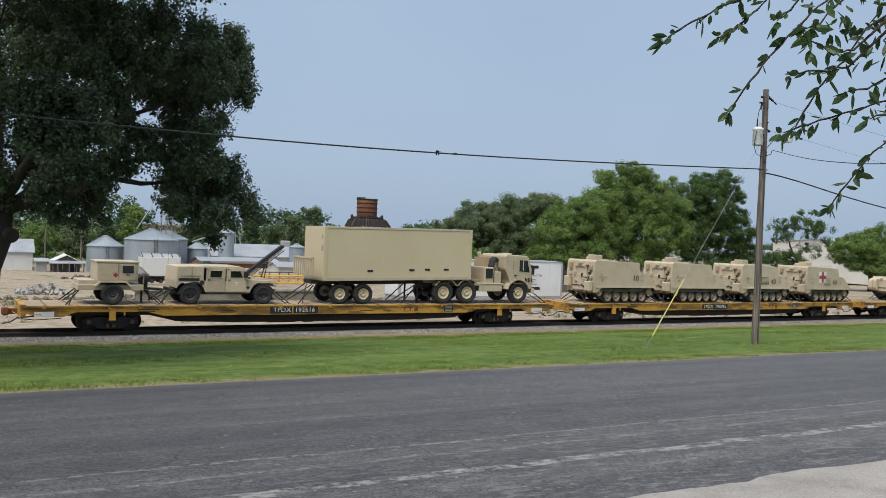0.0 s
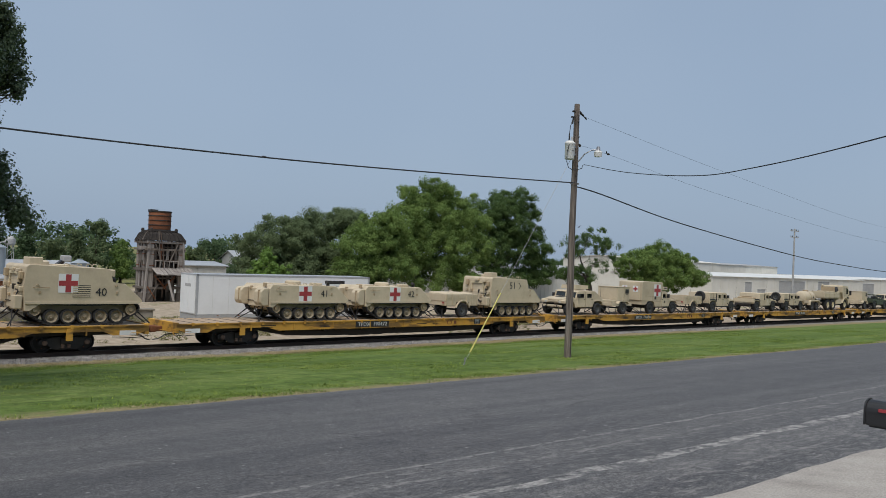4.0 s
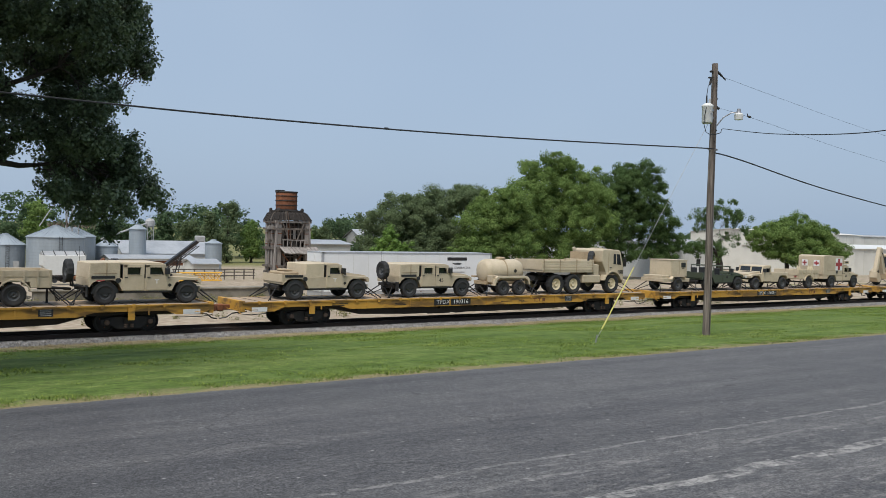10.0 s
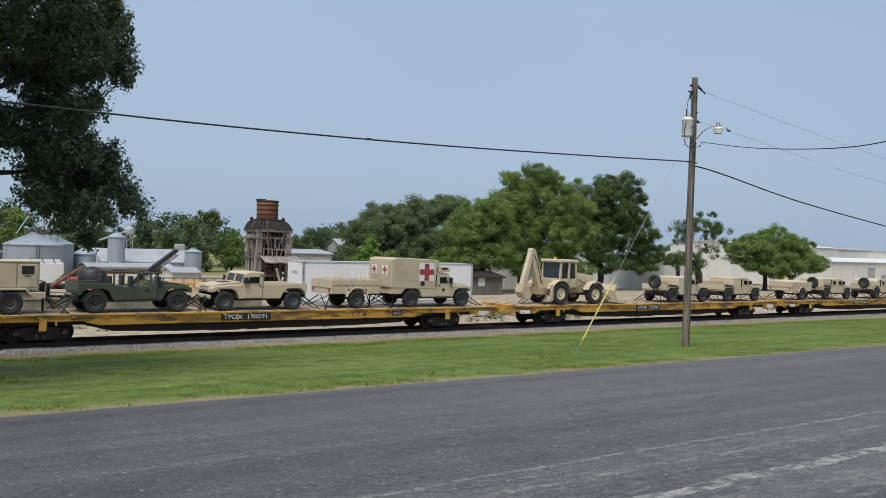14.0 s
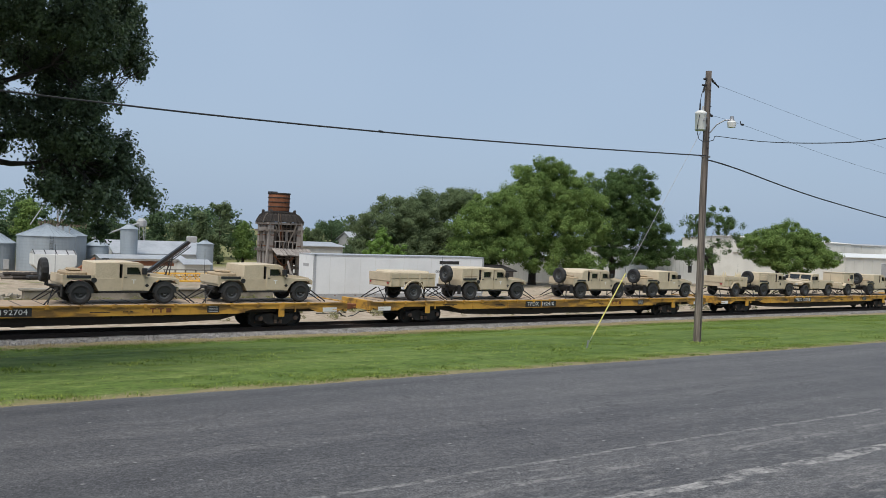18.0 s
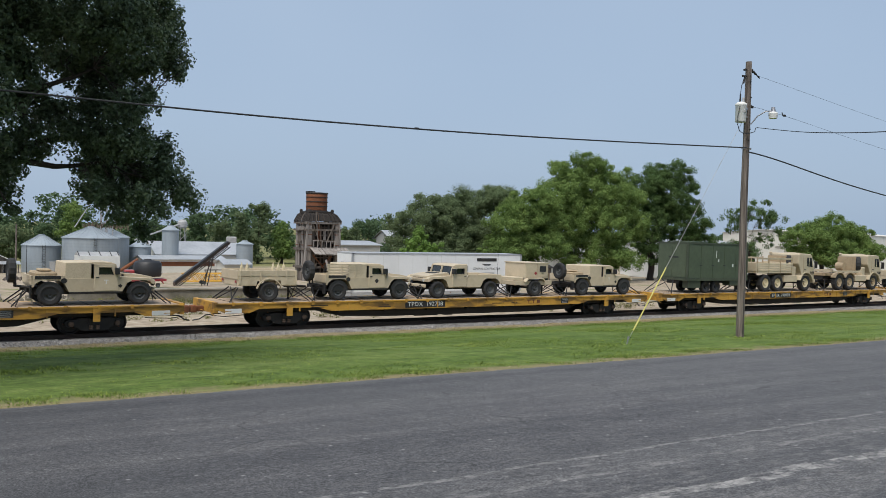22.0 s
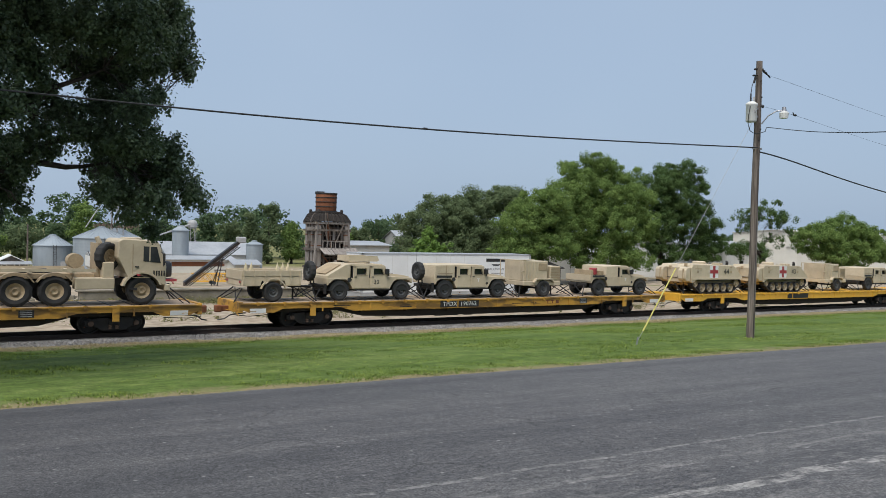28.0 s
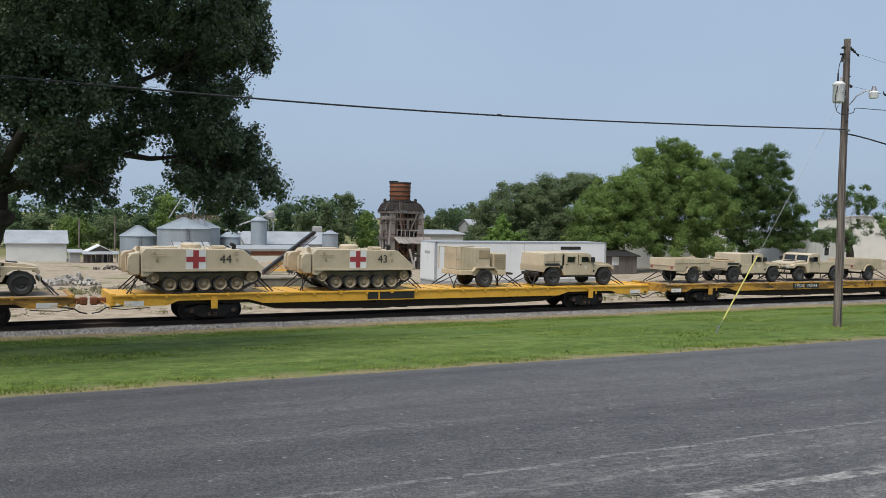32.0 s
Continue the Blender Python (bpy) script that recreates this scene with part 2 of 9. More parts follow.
PALEWOOD = surface("pale_weathered_timber", (0.30, 0.27, 0.245), (0.13, 0.11, 0.095), (0.42, 0.39, 0.36), rough=0.9, big=0.8, fine=12, relief=0.5, stretch=(3, 3, 0.4), vary=0.3)
BLACKWOOD = surface("blackened_timber", (0.038, 0.031, 0.027), (0.016, 0.013, 0.011), (0.085, 0.07, 0.06), rough=0.95, big=1.2, fine=10, relief=0.5, stretch=(3, 3, 0.5), vary=0.4)
OAKLEAF = leaf_mat("oak_leaves", (0.030, 0.051, 0.027), (0.064, 0.098, 0.048), (0.165, 0.215, 0.115), 0.42, 0.26)
LIMELEAF = leaf_mat("young_leaves", (0.07, 0.13, 0.025), (0.13, 0.23, 0.04), (0.2, 0.32, 0.07), 0.6, 0.35)
DARKLEAF = leaf_mat("dark_green_leaves", (0.056, 0.098, 0.034), (0.084, 0.138, 0.045), (0.125, 0.19, 0.064), 0.8, 0.4, 0.12)
TWIGLEAF = leaf_mat("near_oak_leaves", (0.022, 0.045, 0.016), (0.042, 0.08, 0.025), (0.085, 0.14, 0.045), 0.4, 0.3)
TREELEAF = leaf_mat("broad_leaves", (0.085, 0.145, 0.040), (0.155, 0.235, 0.062), (0.255, 0.345, 0.108), 0.8, 0.45, 0.12)
DULLLEAF = leaf_mat("dull_green_leaves", (0.098, 0.135, 0.068), (0.142, 0.188, 0.092), (0.19, 0.24, 0.12), 0.85, 0.42, 0.1)
FARLEAF = leaf_mat("far_woods_leaves", (0.066, 0.104, 0.052), (0.092, 0.142, 0.070), (0.122, 0.178, 0.090), 0.85, 0.38, 0.1)


# ---- mesh helpers ----
def part(name, bm, material, parent, label="", smooth=False):
    """One bmesh as one mesh object under a thing or a part."""
    me = bpy.data.meshes.new(name)
    bmesh.ops.recalc_face_normals(bm, faces=bm.faces)
    if smooth:
        for f in bm.faces:
            f.smooth = True
    bm.to_mesh(me)
    bm.free()
    me.materials.append(material)
    ob = new(name, me)
    ob.parent = parent
    if label:
        ob["label"] = label
    return ob


def solo(name, bm, material, label, category, kind="", group="", smooth=False):
    return tagged(part(name, bm, material, None, "", smooth), label, category, group, kind)


def thing(name, label, category, group="", kind="", at=None):
    ob = new(name)
    ob.empty_display_size = 0.2
    if at is not None:
        ob.matrix_world = at
    return tagged(ob, label, category, group, kind)


def B(*boxes, bev=0.0):
    """Boxes (x0, x1, y0, y1, z0, z1) in one bmesh, with softened edges."""
    bm = bmesh.new()
    for x0, x1, y0, y1, z0, z1 in boxes:
        vs = [bm.verts.new(p) for p in ((x0, y0, z0), (x1, y0, z0), (x1, y1, z0), (x0, y1, z0), (x0, y0, z1), (x1, y0, z1), (x1, y1, z1), (x0, y1, z1))]
        for q in ((3, 2, 1, 0), (4, 5, 6, 7), (0, 1, 5, 4), (1, 2, 6, 5), (2, 3, 7, 6), (3, 0, 4, 7)):
            bm.faces.new([vs[i] for i in q])
    if bev:
        bmesh.ops.bevel(bm, geom=list(bm.edges), offset=bev, segments=1, affect="EDGES", clamp_overlap=True)
    return bm


def singles(name, boxes, material, parent, label=""):
    """One part for each box of a row."""
    return [part(name, B(b), material, parent, label) for b in boxes]


def prism(profile, y0, y1, bev=0.0, bm=None, axis="y"):
    """A side profile of (x, z) points carried from y0 to y1 (or (y, z) points along x)."""
    bm = bm or bmesh.new()
    at = (lambda a, b, c: (a, c, b)) if axis == "y" else (lambda a, b, c: (c, a, b)) if axis == "x" else (lambda a, b, c: (a, b, c))
    lo = [bm.verts.new(at(a, b, y0)) for a, b in profile]
    hi = [bm.verts.new(at(a, b, y1)) for a, b in profile]
    new_f = [bm.faces.new(lo), bm.faces.new(hi[::-1])]
    k = len(profile)
    for i in range(k):
        new_f.append(bm.faces.new((lo[i], lo[(i + 1) % k], hi[(i + 1) % k], hi[i])))
    if bev:
        es = {e for f in new_f for e in f.edges}
        bmesh.ops.bevel(bm, geom=list(es), offset=bev, segments=1, affect="EDGES", clamp_overlap=True)
    return bm


def tube(*ways, n=8, bm=None, cap=True):
    """Round bars: each way is a list of (x, y, z, radius) stations."""
    bm = bm or bmesh.new()
    for way in ways:
        pts = [Vector(p[:3]) for p in way]
        rings = []
        side = None
        for i, p in enumerate(pts):
            d = (pts[min(i + 1, len(pts) - 1)] - pts[max(i - 1, 0)]).normalized()
            if side is None:
                side = d.orthogonal().normalized()
            side = (side - d * side.dot(d)).normalized()
            up = d.cross(side)
            r = way[i][3]
            rings.append([bm.verts.new(p + r * (math.cos(2 * math.pi * k / n) * side + math.sin(2 * math.pi * k / n) * up)) for k in range(n)])
        for a, b in zip(rings, rings[1:]):
            for k in range(n):
                bm.faces.new((a[k], a[(k + 1) % n], b[(k + 1) % n], b[k]))
        if cap:
            bm.faces.new(rings[0][::-1])
            bm.faces.new(rings[-1])
    return bm


def bar(a, b, r, n=6):
    return [(*a, r), (*b, r)]


def lathe(profile, axis="z", n=20, at=(0, 0, 0), bm=None):
    """Rings of (radius, height) about an axis; closed where the radius is 0."""
    bm = bm or bmesh.new()
    rings = []
    for r, h in profile:
        ring = []
        for k in range(n if r > 1e-6 else 1):
            c, s_ = r * math.cos(2 * math.pi * k / n), r * math.sin(2 * math.pi * k / n)
            p = (c, s_, h) if axis == "z" else (c, h, s_) if axis == "y" else (h, c, s_)
            ring.append(bm.verts.new(Vector(p) + Vector(at)))
        rings.append(ring)
    for a, b in zip(rings, rings[1:]):
        m = max(len(a), len(b))
        if m == 1:
            continue
        for k in range(m):
            q = []
            for v in (a[k % len(a)], a[(k + 1) % len(a)], b[(k + 1) % len(b)], b[k % len(b)]):
                if v not in q:
                    q.append(v)
            if len(q) > 2:
                bm.faces.new(q)
    return bm


def join(*bms):
    out = bmesh.new()
    for b in bms:
        me = bpy.data.meshes.new("tmp")
        b.to_mesh(me)
        b.free()
        out.from_mesh(me)
        bpy.data.meshes.remove(me)
    return out


def lettering(text, size, material, parent, m, label="", name="lettering", width=None):
    """Painted characters as a thin mesh, standing in the xz plane and facing -y."""
    cu = bpy.data.curves.new("letters", "FONT")
    cu.body, cu.size, cu.extrude, cu.align_x, cu.align_y, cu.resolution_u = text, size, 0.002, "CENTER", "CENTER", 2
    tmp = bpy.data.objects.new("letters", cu)
    me = bpy.data.meshes.new_from_object(tmp)
    bpy.data.objects.remove(tmp)
    bpy.data.curves.remove(cu)
    xs = [v.co.x for v in me.vertices]
    k = width / (max(xs) - min(xs)) if width else 1.0
    me.transform(m @ Matrix.Rotation(radians(90), 4, "X") @ Matrix.Diagonal((k, 1, 1, 1)))
    me.materials.clear()
    me.materials.append(material)
    ob = new(name, me)
    ob.parent = parent
    if label:
        ob["label"] = label
    return ob


def mesh_from(name, verts, faces, material, parent=None, smooth=False):
    me = bpy.data.meshes.new(name)
    me.from_pydata(verts, [], faces)
    me.materials.append(material)
    if smooth:
        me.polygons.foreach_set("use_smooth", [True] * len(me.polygons))
    me.update()
    ob = new(name, me)
    ob.parent = parent
    return ob


BELLY = surface("grimy_brown_steel", (0.032, 0.024, 0.018), (0.014, 0.011, 0.009), (0.075, 0.055, 0.04), rough=0.85, big=0.7, fine=8, relief=0.15, stretch=(0.4, 1, 2))
CHAIN = surface("blackened_chain", (0.012, 0.011, 0.011), rough=0.7, big=3, relief=0)
WHEELRIM = surface("dull_dark_rim", (0.055, 0.058, 0.060), (0.02, 0.02, 0.02), (0.12, 0.12, 0.115), rough=0.7, big=3, relief=0.1)


# ---- the lie of the land: a slope down from the road to the track and on to the yard ----
SLOPE = ((-60, 3.0), (0, 1.3), (3, 1.0), (14.3, 0.2), (17.7, 0.0), (24, -0.55), (31, -1.35), (34.2, -1.66), (36, -1.78), (44, -1.80), (140, -4.65), (420, -6.5), (4000, -6.5))


# the track runs at a small angle to the road and falls gently towards +x
TRACK_Y, RAIL_Z, TRACK_TURN, TRACK_FALL = 38.16, -1.55, 2.8, 0.36
TRACK = pose(24.0, TRACK_Y, RAIL_Z, 0, TRACK_FALL, TRACK_TURN)


def along_track(x, y):
    """How far the ground at (x, y) shifts with the track: its y before the turn, and its fall."""
    w = min(1.0, max(0.0, (y - 22.0) / 12.0)) * min(1.0, max(0.0, (56.0 - y) / 10.0))
    d = min(110.0, max(-60.0, x - 24.0))
    return y - w * d * math.tan(radians(TRACK_TURN)), -w * d * math.tan(radians(TRACK_FALL))


def land(y):
    for (a, za), (b, zb) in zip(SLOPE, SLOPE[1:]):
        if y <= b:
            return za + (zb - za) * (y - a) / (b - a)
    return SLOPE[-1][1]


def ground_material():
    m, n, l, b = node_mat("grass_and_dirt")
    geo = n.new("ShaderNodeNewGeometry")
    sep = n.new("ShaderNodeSeparateXYZ")
    l.new(geo.outputs["Position"], sep.inputs["Vector"])
    big = noise_node(n, l, 0.25, 5.0)
    mid = noise_node(n, l, 1.7, 5.0)
    fine = noise_node(n, l, 22.0, 4.0)
    strip = noise_node(n, l, 0.75, 5.0, (0.10, 1.0, 1.0), rough=0.65)
    grass = ramp(n, l, mid, [(0.28, (0.056, 0.092, 0.018)), (0.5, (0.094, 0.140, 0.030)), (0.72, (0.150, 0.190, 0.052))])
    grass = mix(n, l, 0.32, grass, ramp(n, l, strip, [(0.38, (0.046, 0.082, 0.015)), (0.5, (0.096, 0.145, 0.031)), (0.62, (0.190, 0.222, 0.068))]))
    tuft = noise_node(n, l, 7.0, 5.0, (0.6, 1.0, 1.0), rough=0.7)
    grass = mix(n, l, 1.0, grass, ramp(n, l, tuft, [(0.32, (0.62,) * 3), (0.5, (1.0,) * 3), (0.68, (1.35,) * 3)]), "MULTIPLY")
    grass = mix(n, l, 1.0, grass, ramp(n, l, fine, [(0.32, (0.68,) * 3), (0.66, (1.25,) * 3)]), "MULTIPLY")
    dry = ramp(n, l, fine, [(0.3, (0.17, 0.145, 0.075)), (0.7, (0.27, 0.225, 0.125))])
    dirt = ramp(n, l, mid, [(0.3, (0.21, 0.165, 0.115)), (0.55, (0.34, 0.28, 0.21)), (0.75, (0.44, 0.38, 0.295))])
    weeds = ramp(n, l, fine, [(0.3, (0.11, 0.12, 0.045)), (0.7, (0.22, 0.205, 0.09))])
    # height along y, jittered by the noise, decides what grows
    skew = n.new("ShaderNodeMath")
    skew.operation = "MULTIPLY_ADD"
    l.new(sep.outputs["X"], skew.inputs[0])
    skew.inputs[1].default_value = -math.tan(radians(TRACK_TURN))
    skew.inputs[2].default_value = 24.0 * math.tan(radians(TRACK_TURN))
    skewed = n.new("ShaderNodeMath")
    l.new(skew.outputs["Value"], skewed.inputs[0])
    l.new(sep.outputs["Y"], skewed.inputs[1])
    jits = []
    for src in (sep.outputs["Y"], skewed.outputs["Value"]):
        jit = n.new("ShaderNodeMath")
        jit.operation = "MULTIPLY_ADD"
        l.new(mid, jit.inputs[0])
        jit.inputs[1].default_value = 1.8
        l.new(src, jit.inputs[2])
        jits.append(jit.outputs["Value"])

    def step(a, c):
        r = n.new("ShaderNodeMapRange")
        r.inputs["From Min"].default_value, r.inputs["From Max"].default_value = a, c
        l.new(jits[1 if 30 < a < 100 else 0], r.inputs["Value"])
        return r.outputs["Result"]

    col = mix(n, l, step(16.0, 15.3), grass, dry)
    col = mix(n, l, step(34.0, 35.2), col, dry)
    col = mix(n, l, step(36.9, 37.6), col, dirt)
    yard = n.new("ShaderNodeMapRange")
    yard.inputs["From Min"].default_value, yard.inputs["From Max"].default_value = 0.55, 0.66
    l.new(big, yard.inputs["Value"])
    col2 = mix(n, l, yard.outputs["Result"], dirt, weeds)
    col = mix(n, l, step(45.5, 48.0), col, col2)
    col = mix(n, l, step(150.0, 165.0), col, weeds)
    l.new(col, b.inputs["Base Color"])
    b.inputs["Roughness"].default_value = 0.95
    b.inputs["Specular IOR Level"].default_value = 0.15
    bump(n, l, b, fine, 0.6, 0.03)
    return m


GROUND = ground_material()


def build_ground():
    xs = [-900, -400, -200, -120, -80, -50] + list(range(-30, 141, 2)) + [160, 200, 260, 340, 450, 700, 1200, 2500]
    ys = [-60, -40, -25, -15, -8, -4, 0, 1.5, 3, 5, 8, 11, 14.3] + [15 + 0.8 * i for i in range(27)] + list(range(38, 61, 2)) + list(range(64, 150, 6)) + [160, 190, 230, 300, 420, 700, 1500, 4000]
    vs, fs = [], []
    for y in ys:
        for x in xs:
            flat_y, fall = along_track(x, y)
            z = land(flat_y) + fall
            if 15.5 < y < 200:
                z += 0.05 * noise.noise((x * 0.23, y * 0.31, 0.0))
            if y > 47:
                z += 0.16 * noise.noise((x * 0.06, y * 0.08, 4.0))
            vs.append((x, y, z))
    w = len(xs)
    for j in range(len(ys) - 1):
        for i in range(w - 1):
            a = j * w + i
            fs.append((a, a + 1, a + w + 1, a + w))
    return tagged(mesh_from("ground", vs, fs, GROUND, smooth=True), "sloping ground of mown grass, dry verge and bare pale dirt yard", "ground", kind="structure")


build_ground()


# ---- the road ----
def road_material():
    m, n, l, b = node_mat("old_asphalt")
    geo = n.new("ShaderNodeNewGeometry")
    sep = n.new("ShaderNodeSeparateXYZ")
    l.new(geo.outputs["Position"], sep.inputs["Vector"])
    streak = noise_node(n, l, 0.85, 5.0, (0.035, 1.3, 1.0), rough=0.6)
    mid = noise_node(n, l, 1.5, 6.0)
    fine = noise_node(n, l, 55.0, 3.0)
    grit = noise_node(n, l, 17.0, 5.0, rough=0.75)
    col = ramp(n, l, streak, [(0.30, (0.050, 0.050, 0.054)), (0.5, (0.078, 0.077, 0.080)), (0.70, (0.114, 0.111, 0.111))])
    col = mix(n, l, 0.3, col, ramp(n, l, mid, [(0.3, (0.056, 0.056, 0.059)), (0.75, (0.13, 0.127, 0.124))]))
    speck = ramp(n, l, fine, [(0.40, (0.55,) * 3), (0.66, (1.45,) * 3)])
    col = mix(n, l, 1.0, col, speck, "MULTIPLY")
    col = mix(n, l, 1.0, col, ramp(n, l, grit, [(0.34, (0.68,) * 3), (0.52, (1.0,) * 3), (0.68, (1.5,) * 3)]), "MULTIPLY")
    pebble = n.new("ShaderNodeTexVoronoi")
    pebble.inputs["Scale"].default_value = 3.2
    l.new(n.new("ShaderNodeTexCoord").outputs["Object"], pebble.inputs["Vector"])
    col = mix(n, l, ramp(n, l, pebble.outputs["Distance"], [(0.05, (0.75,) * 3), (0.085, (0.0,) * 3)]), col, (0.27, 0.26, 0.25))
    # worn aggregate towards the near side, with a broken pale line
    wear = n.new("ShaderNodeMapRange")
    wear.inputs["From Min"].default_value, wear.inputs["From Max"].default_value = 8.2, 4.0
    l.new(sep.outputs["Y"], wear.inputs["Value"])
    patch = noise_node(n, l, 7.0, 9.0, (0.45, 1.2, 1.0), rough=0.85)
    pale = ramp(n, l, patch, [(0.50, (0.0,) * 3), (0.62, (1.0,) * 3)])
    pfac = mix(n, l, 1.0, pale, wear.outputs["Result"], "MULTIPLY")
    col = mix(n, l, mix(n, l, 1.0, pfac, (0.48, 0.48, 0.48), "MULTIPLY"), col, (0.29, 0.275, 0.26))
    ln = n.new("ShaderNodeMath")
    ln.operation = "MULTIPLY_ADD"
    l.new(noise_node(n, l, 0.9, 4.0), ln.inputs[0])
    ln.inputs[1].default_value = 0.35
    l.new(sep.outputs["Y"], ln.inputs[2])
    for centre, half, strength in ((5.0, 0.11, 0.62), (6.55, 0.045, 0.36), (5.9, 0.05, 0.25)):
        d = n.new("ShaderNodeMath")
        d.operation = "COMPARE"
        l.new(ln.outputs["Value"], d.inputs[0])
        d.inputs[1].default_value, d.inputs[2].default_value = centre, half
        brk = ramp(n, l, noise_node(n, l, 5.0, 6.0, rough=0.75), [(0.44, (0.0,) * 3), (0.60, (strength,) * 3)])
        col = mix(n, l, mix(n, l, 1.0, d.outputs["Value"], brk, "MULTIPLY"), col, (0.40, 0.385, 0.36))
    crack = n.new("ShaderNodeTexVoronoi")
    crack.feature = "DISTANCE_TO_EDGE"
    crack.inputs["Scale"].default_value = 0.45
    tc = n.new("ShaderNodeTexCoord")
    warp = n.new("ShaderNodeMix")
    warp.data_type, warp.blend_type = "RGBA", "ADD"
    warp.inputs[0].default_value = 0.5
    l.new(tc.outputs["Object"], warp.inputs[6])
    nz = n.new("ShaderNodeTexNoise")
    nz.inputs["Scale"].default_value = 2.0
    l.new(tc.outputs["Object"], nz.inputs["Vector"])
    l.new(nz.outputs["Color"], warp.inputs[7])
    l.new(warp.outputs[2], crack.inputs["Vector"])
    cm = ramp(n, l, crack.outputs["Distance"], [(0.0, (0.55,) * 3), (0.012, (1.0,) * 3)])
    cut = mix(n, l, ramp(n, l, mid, [(0.45, (0.0,) * 3), (0.6, (1.0,) * 3)]), (1.0, 1.0, 1.0), cm)
    col = mix(n, l, 1.0, col, cut, "MULTIPLY")
    # darker towards -x, paler towards +x: uneven daylight painted into the asphalt colour
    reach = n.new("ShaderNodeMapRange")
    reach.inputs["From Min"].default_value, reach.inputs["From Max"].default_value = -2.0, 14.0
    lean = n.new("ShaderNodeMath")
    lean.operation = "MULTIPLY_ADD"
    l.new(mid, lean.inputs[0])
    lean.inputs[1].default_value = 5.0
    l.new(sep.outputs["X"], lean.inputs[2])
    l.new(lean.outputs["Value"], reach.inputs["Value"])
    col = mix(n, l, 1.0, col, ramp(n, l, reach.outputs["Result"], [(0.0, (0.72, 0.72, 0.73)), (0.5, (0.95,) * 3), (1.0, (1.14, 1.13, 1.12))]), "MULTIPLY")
    l.new(col, b.inputs["Base Color"])
    b.inputs["Roughness"].default_value = 0.82
    b.inputs["Specular IOR Level"].default_value = 0.35
    bump(n, l, b, fine, 0.5, 0.01)
    return m


def edge_strip(name, xs, far, near, lift, material, label, category, thick=0.05):
    """A paved strip along x whose two edges wander."""
    vs, fs = [], []
    steps = 16
    for x in xs:
        a, c = far(x), near(x)
        for j in range(steps + 1):
            y = c + (a - c) * j / steps
            vs.append((x, y, land(y) + lift * (1 if 0 < j < steps else 0.15)))
        vs.append((x, a + 0.02, land(a) - thick))
        vs.append((x, c - 0.02, land(c) - thick))
    w = steps + 3
    for i in range(len(xs) - 1):
        p, q = i * w, (i + 1) * w
        for j in range(steps):
            fs.append((p + j, q + j, q + j + 1, p + j + 1))
        fs.append((p + steps, q + steps, q + steps + 1, p + steps + 1))
        fs.append((p, p + steps + 2, q + steps + 2, q))
    return tagged(mesh_from(name, vs, fs, material, smooth=False), label, category, kind="structure")


road_xs = [-400, -200, -100, -60, -40] + [-30 + 0.25 * i for i in range(421)] + [80, 90, 100, 130, 170, 240, 400, 800, 2000]
far_edge = lambda x: 14.25 + 0.10 * noise.noise((x * 0.9, 3.0, 0)) + 0.05 * noise.noise((x * 3.1, 1.0, 0)) + 0.12 * noise.noise((x * 0.17, 7.0, 0))
near_edge = lambda x: 3.2 + 0.22 * noise.noise((x * 0.8, 9.0, 0)) + 0.10 * noise.noise((x * 2.9, 5.0, 0))
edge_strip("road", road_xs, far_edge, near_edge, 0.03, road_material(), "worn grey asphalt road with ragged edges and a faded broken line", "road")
DRIVE = surface("pale_drive_gravel", (0.34, 0.31, 0.275), (0.20, 0.18, 0.155), (0.44, 0.41, 0.37), rough=0.95, big=1.6, fine=42, relief=0.8, grainy=2.2)
edge_strip("pavement", [-400, -200, -100, -60, -40] + list(range(-30, 76, 1)) + [90, 130, 240, 800, 2000], lambda x: 3.6, lambda x: -6.0, 0.012, DRIVE, "pale sandy gravel drive beside the road", "pavement")


# ---- railway: ballast, ties, rails ----
def build_ballast():
    xs = [-400, -150, -80, -50] + [-30 + 1.0 * i for i in range(191)] + [180, 220, 300, 500, 1200, 2500]
    prof = ((-3.3, -0.62), (-2.75, -0.29), (-2.45, -0.24), (-2.0, -0.20), (-1.6, -0.17), (1.6, -0.17), (2.4, -0.2), (3.3, -0.3), (3.9, -0.62))
    vs, fs = [], []
    for x in xs:
        for y, z in prof:
            edge = y in (prof[0][0], prof[-1][0])
            vs.append((x, y + 0.25 * noise.noise((x * 0.4, y, 2.0)) * edge, z + 0.02 * noise.noise((x * 1.3, y * 2, 0))))
    w = len(prof)
    for i in range(len(xs) - 1):
        for j in range(w - 1):
            a = i * w + j
            fs.append((a, a + w, a + w + 1, a + 1))
    bed = mesh_from("ballast_bed", vs, fs, BALLAST_BED)
    bed.matrix_world = TRACK
    return tagged(bed, "grey crushed stone ballast bed under the railway track", "ballast", kind="structure")


build_ballast()


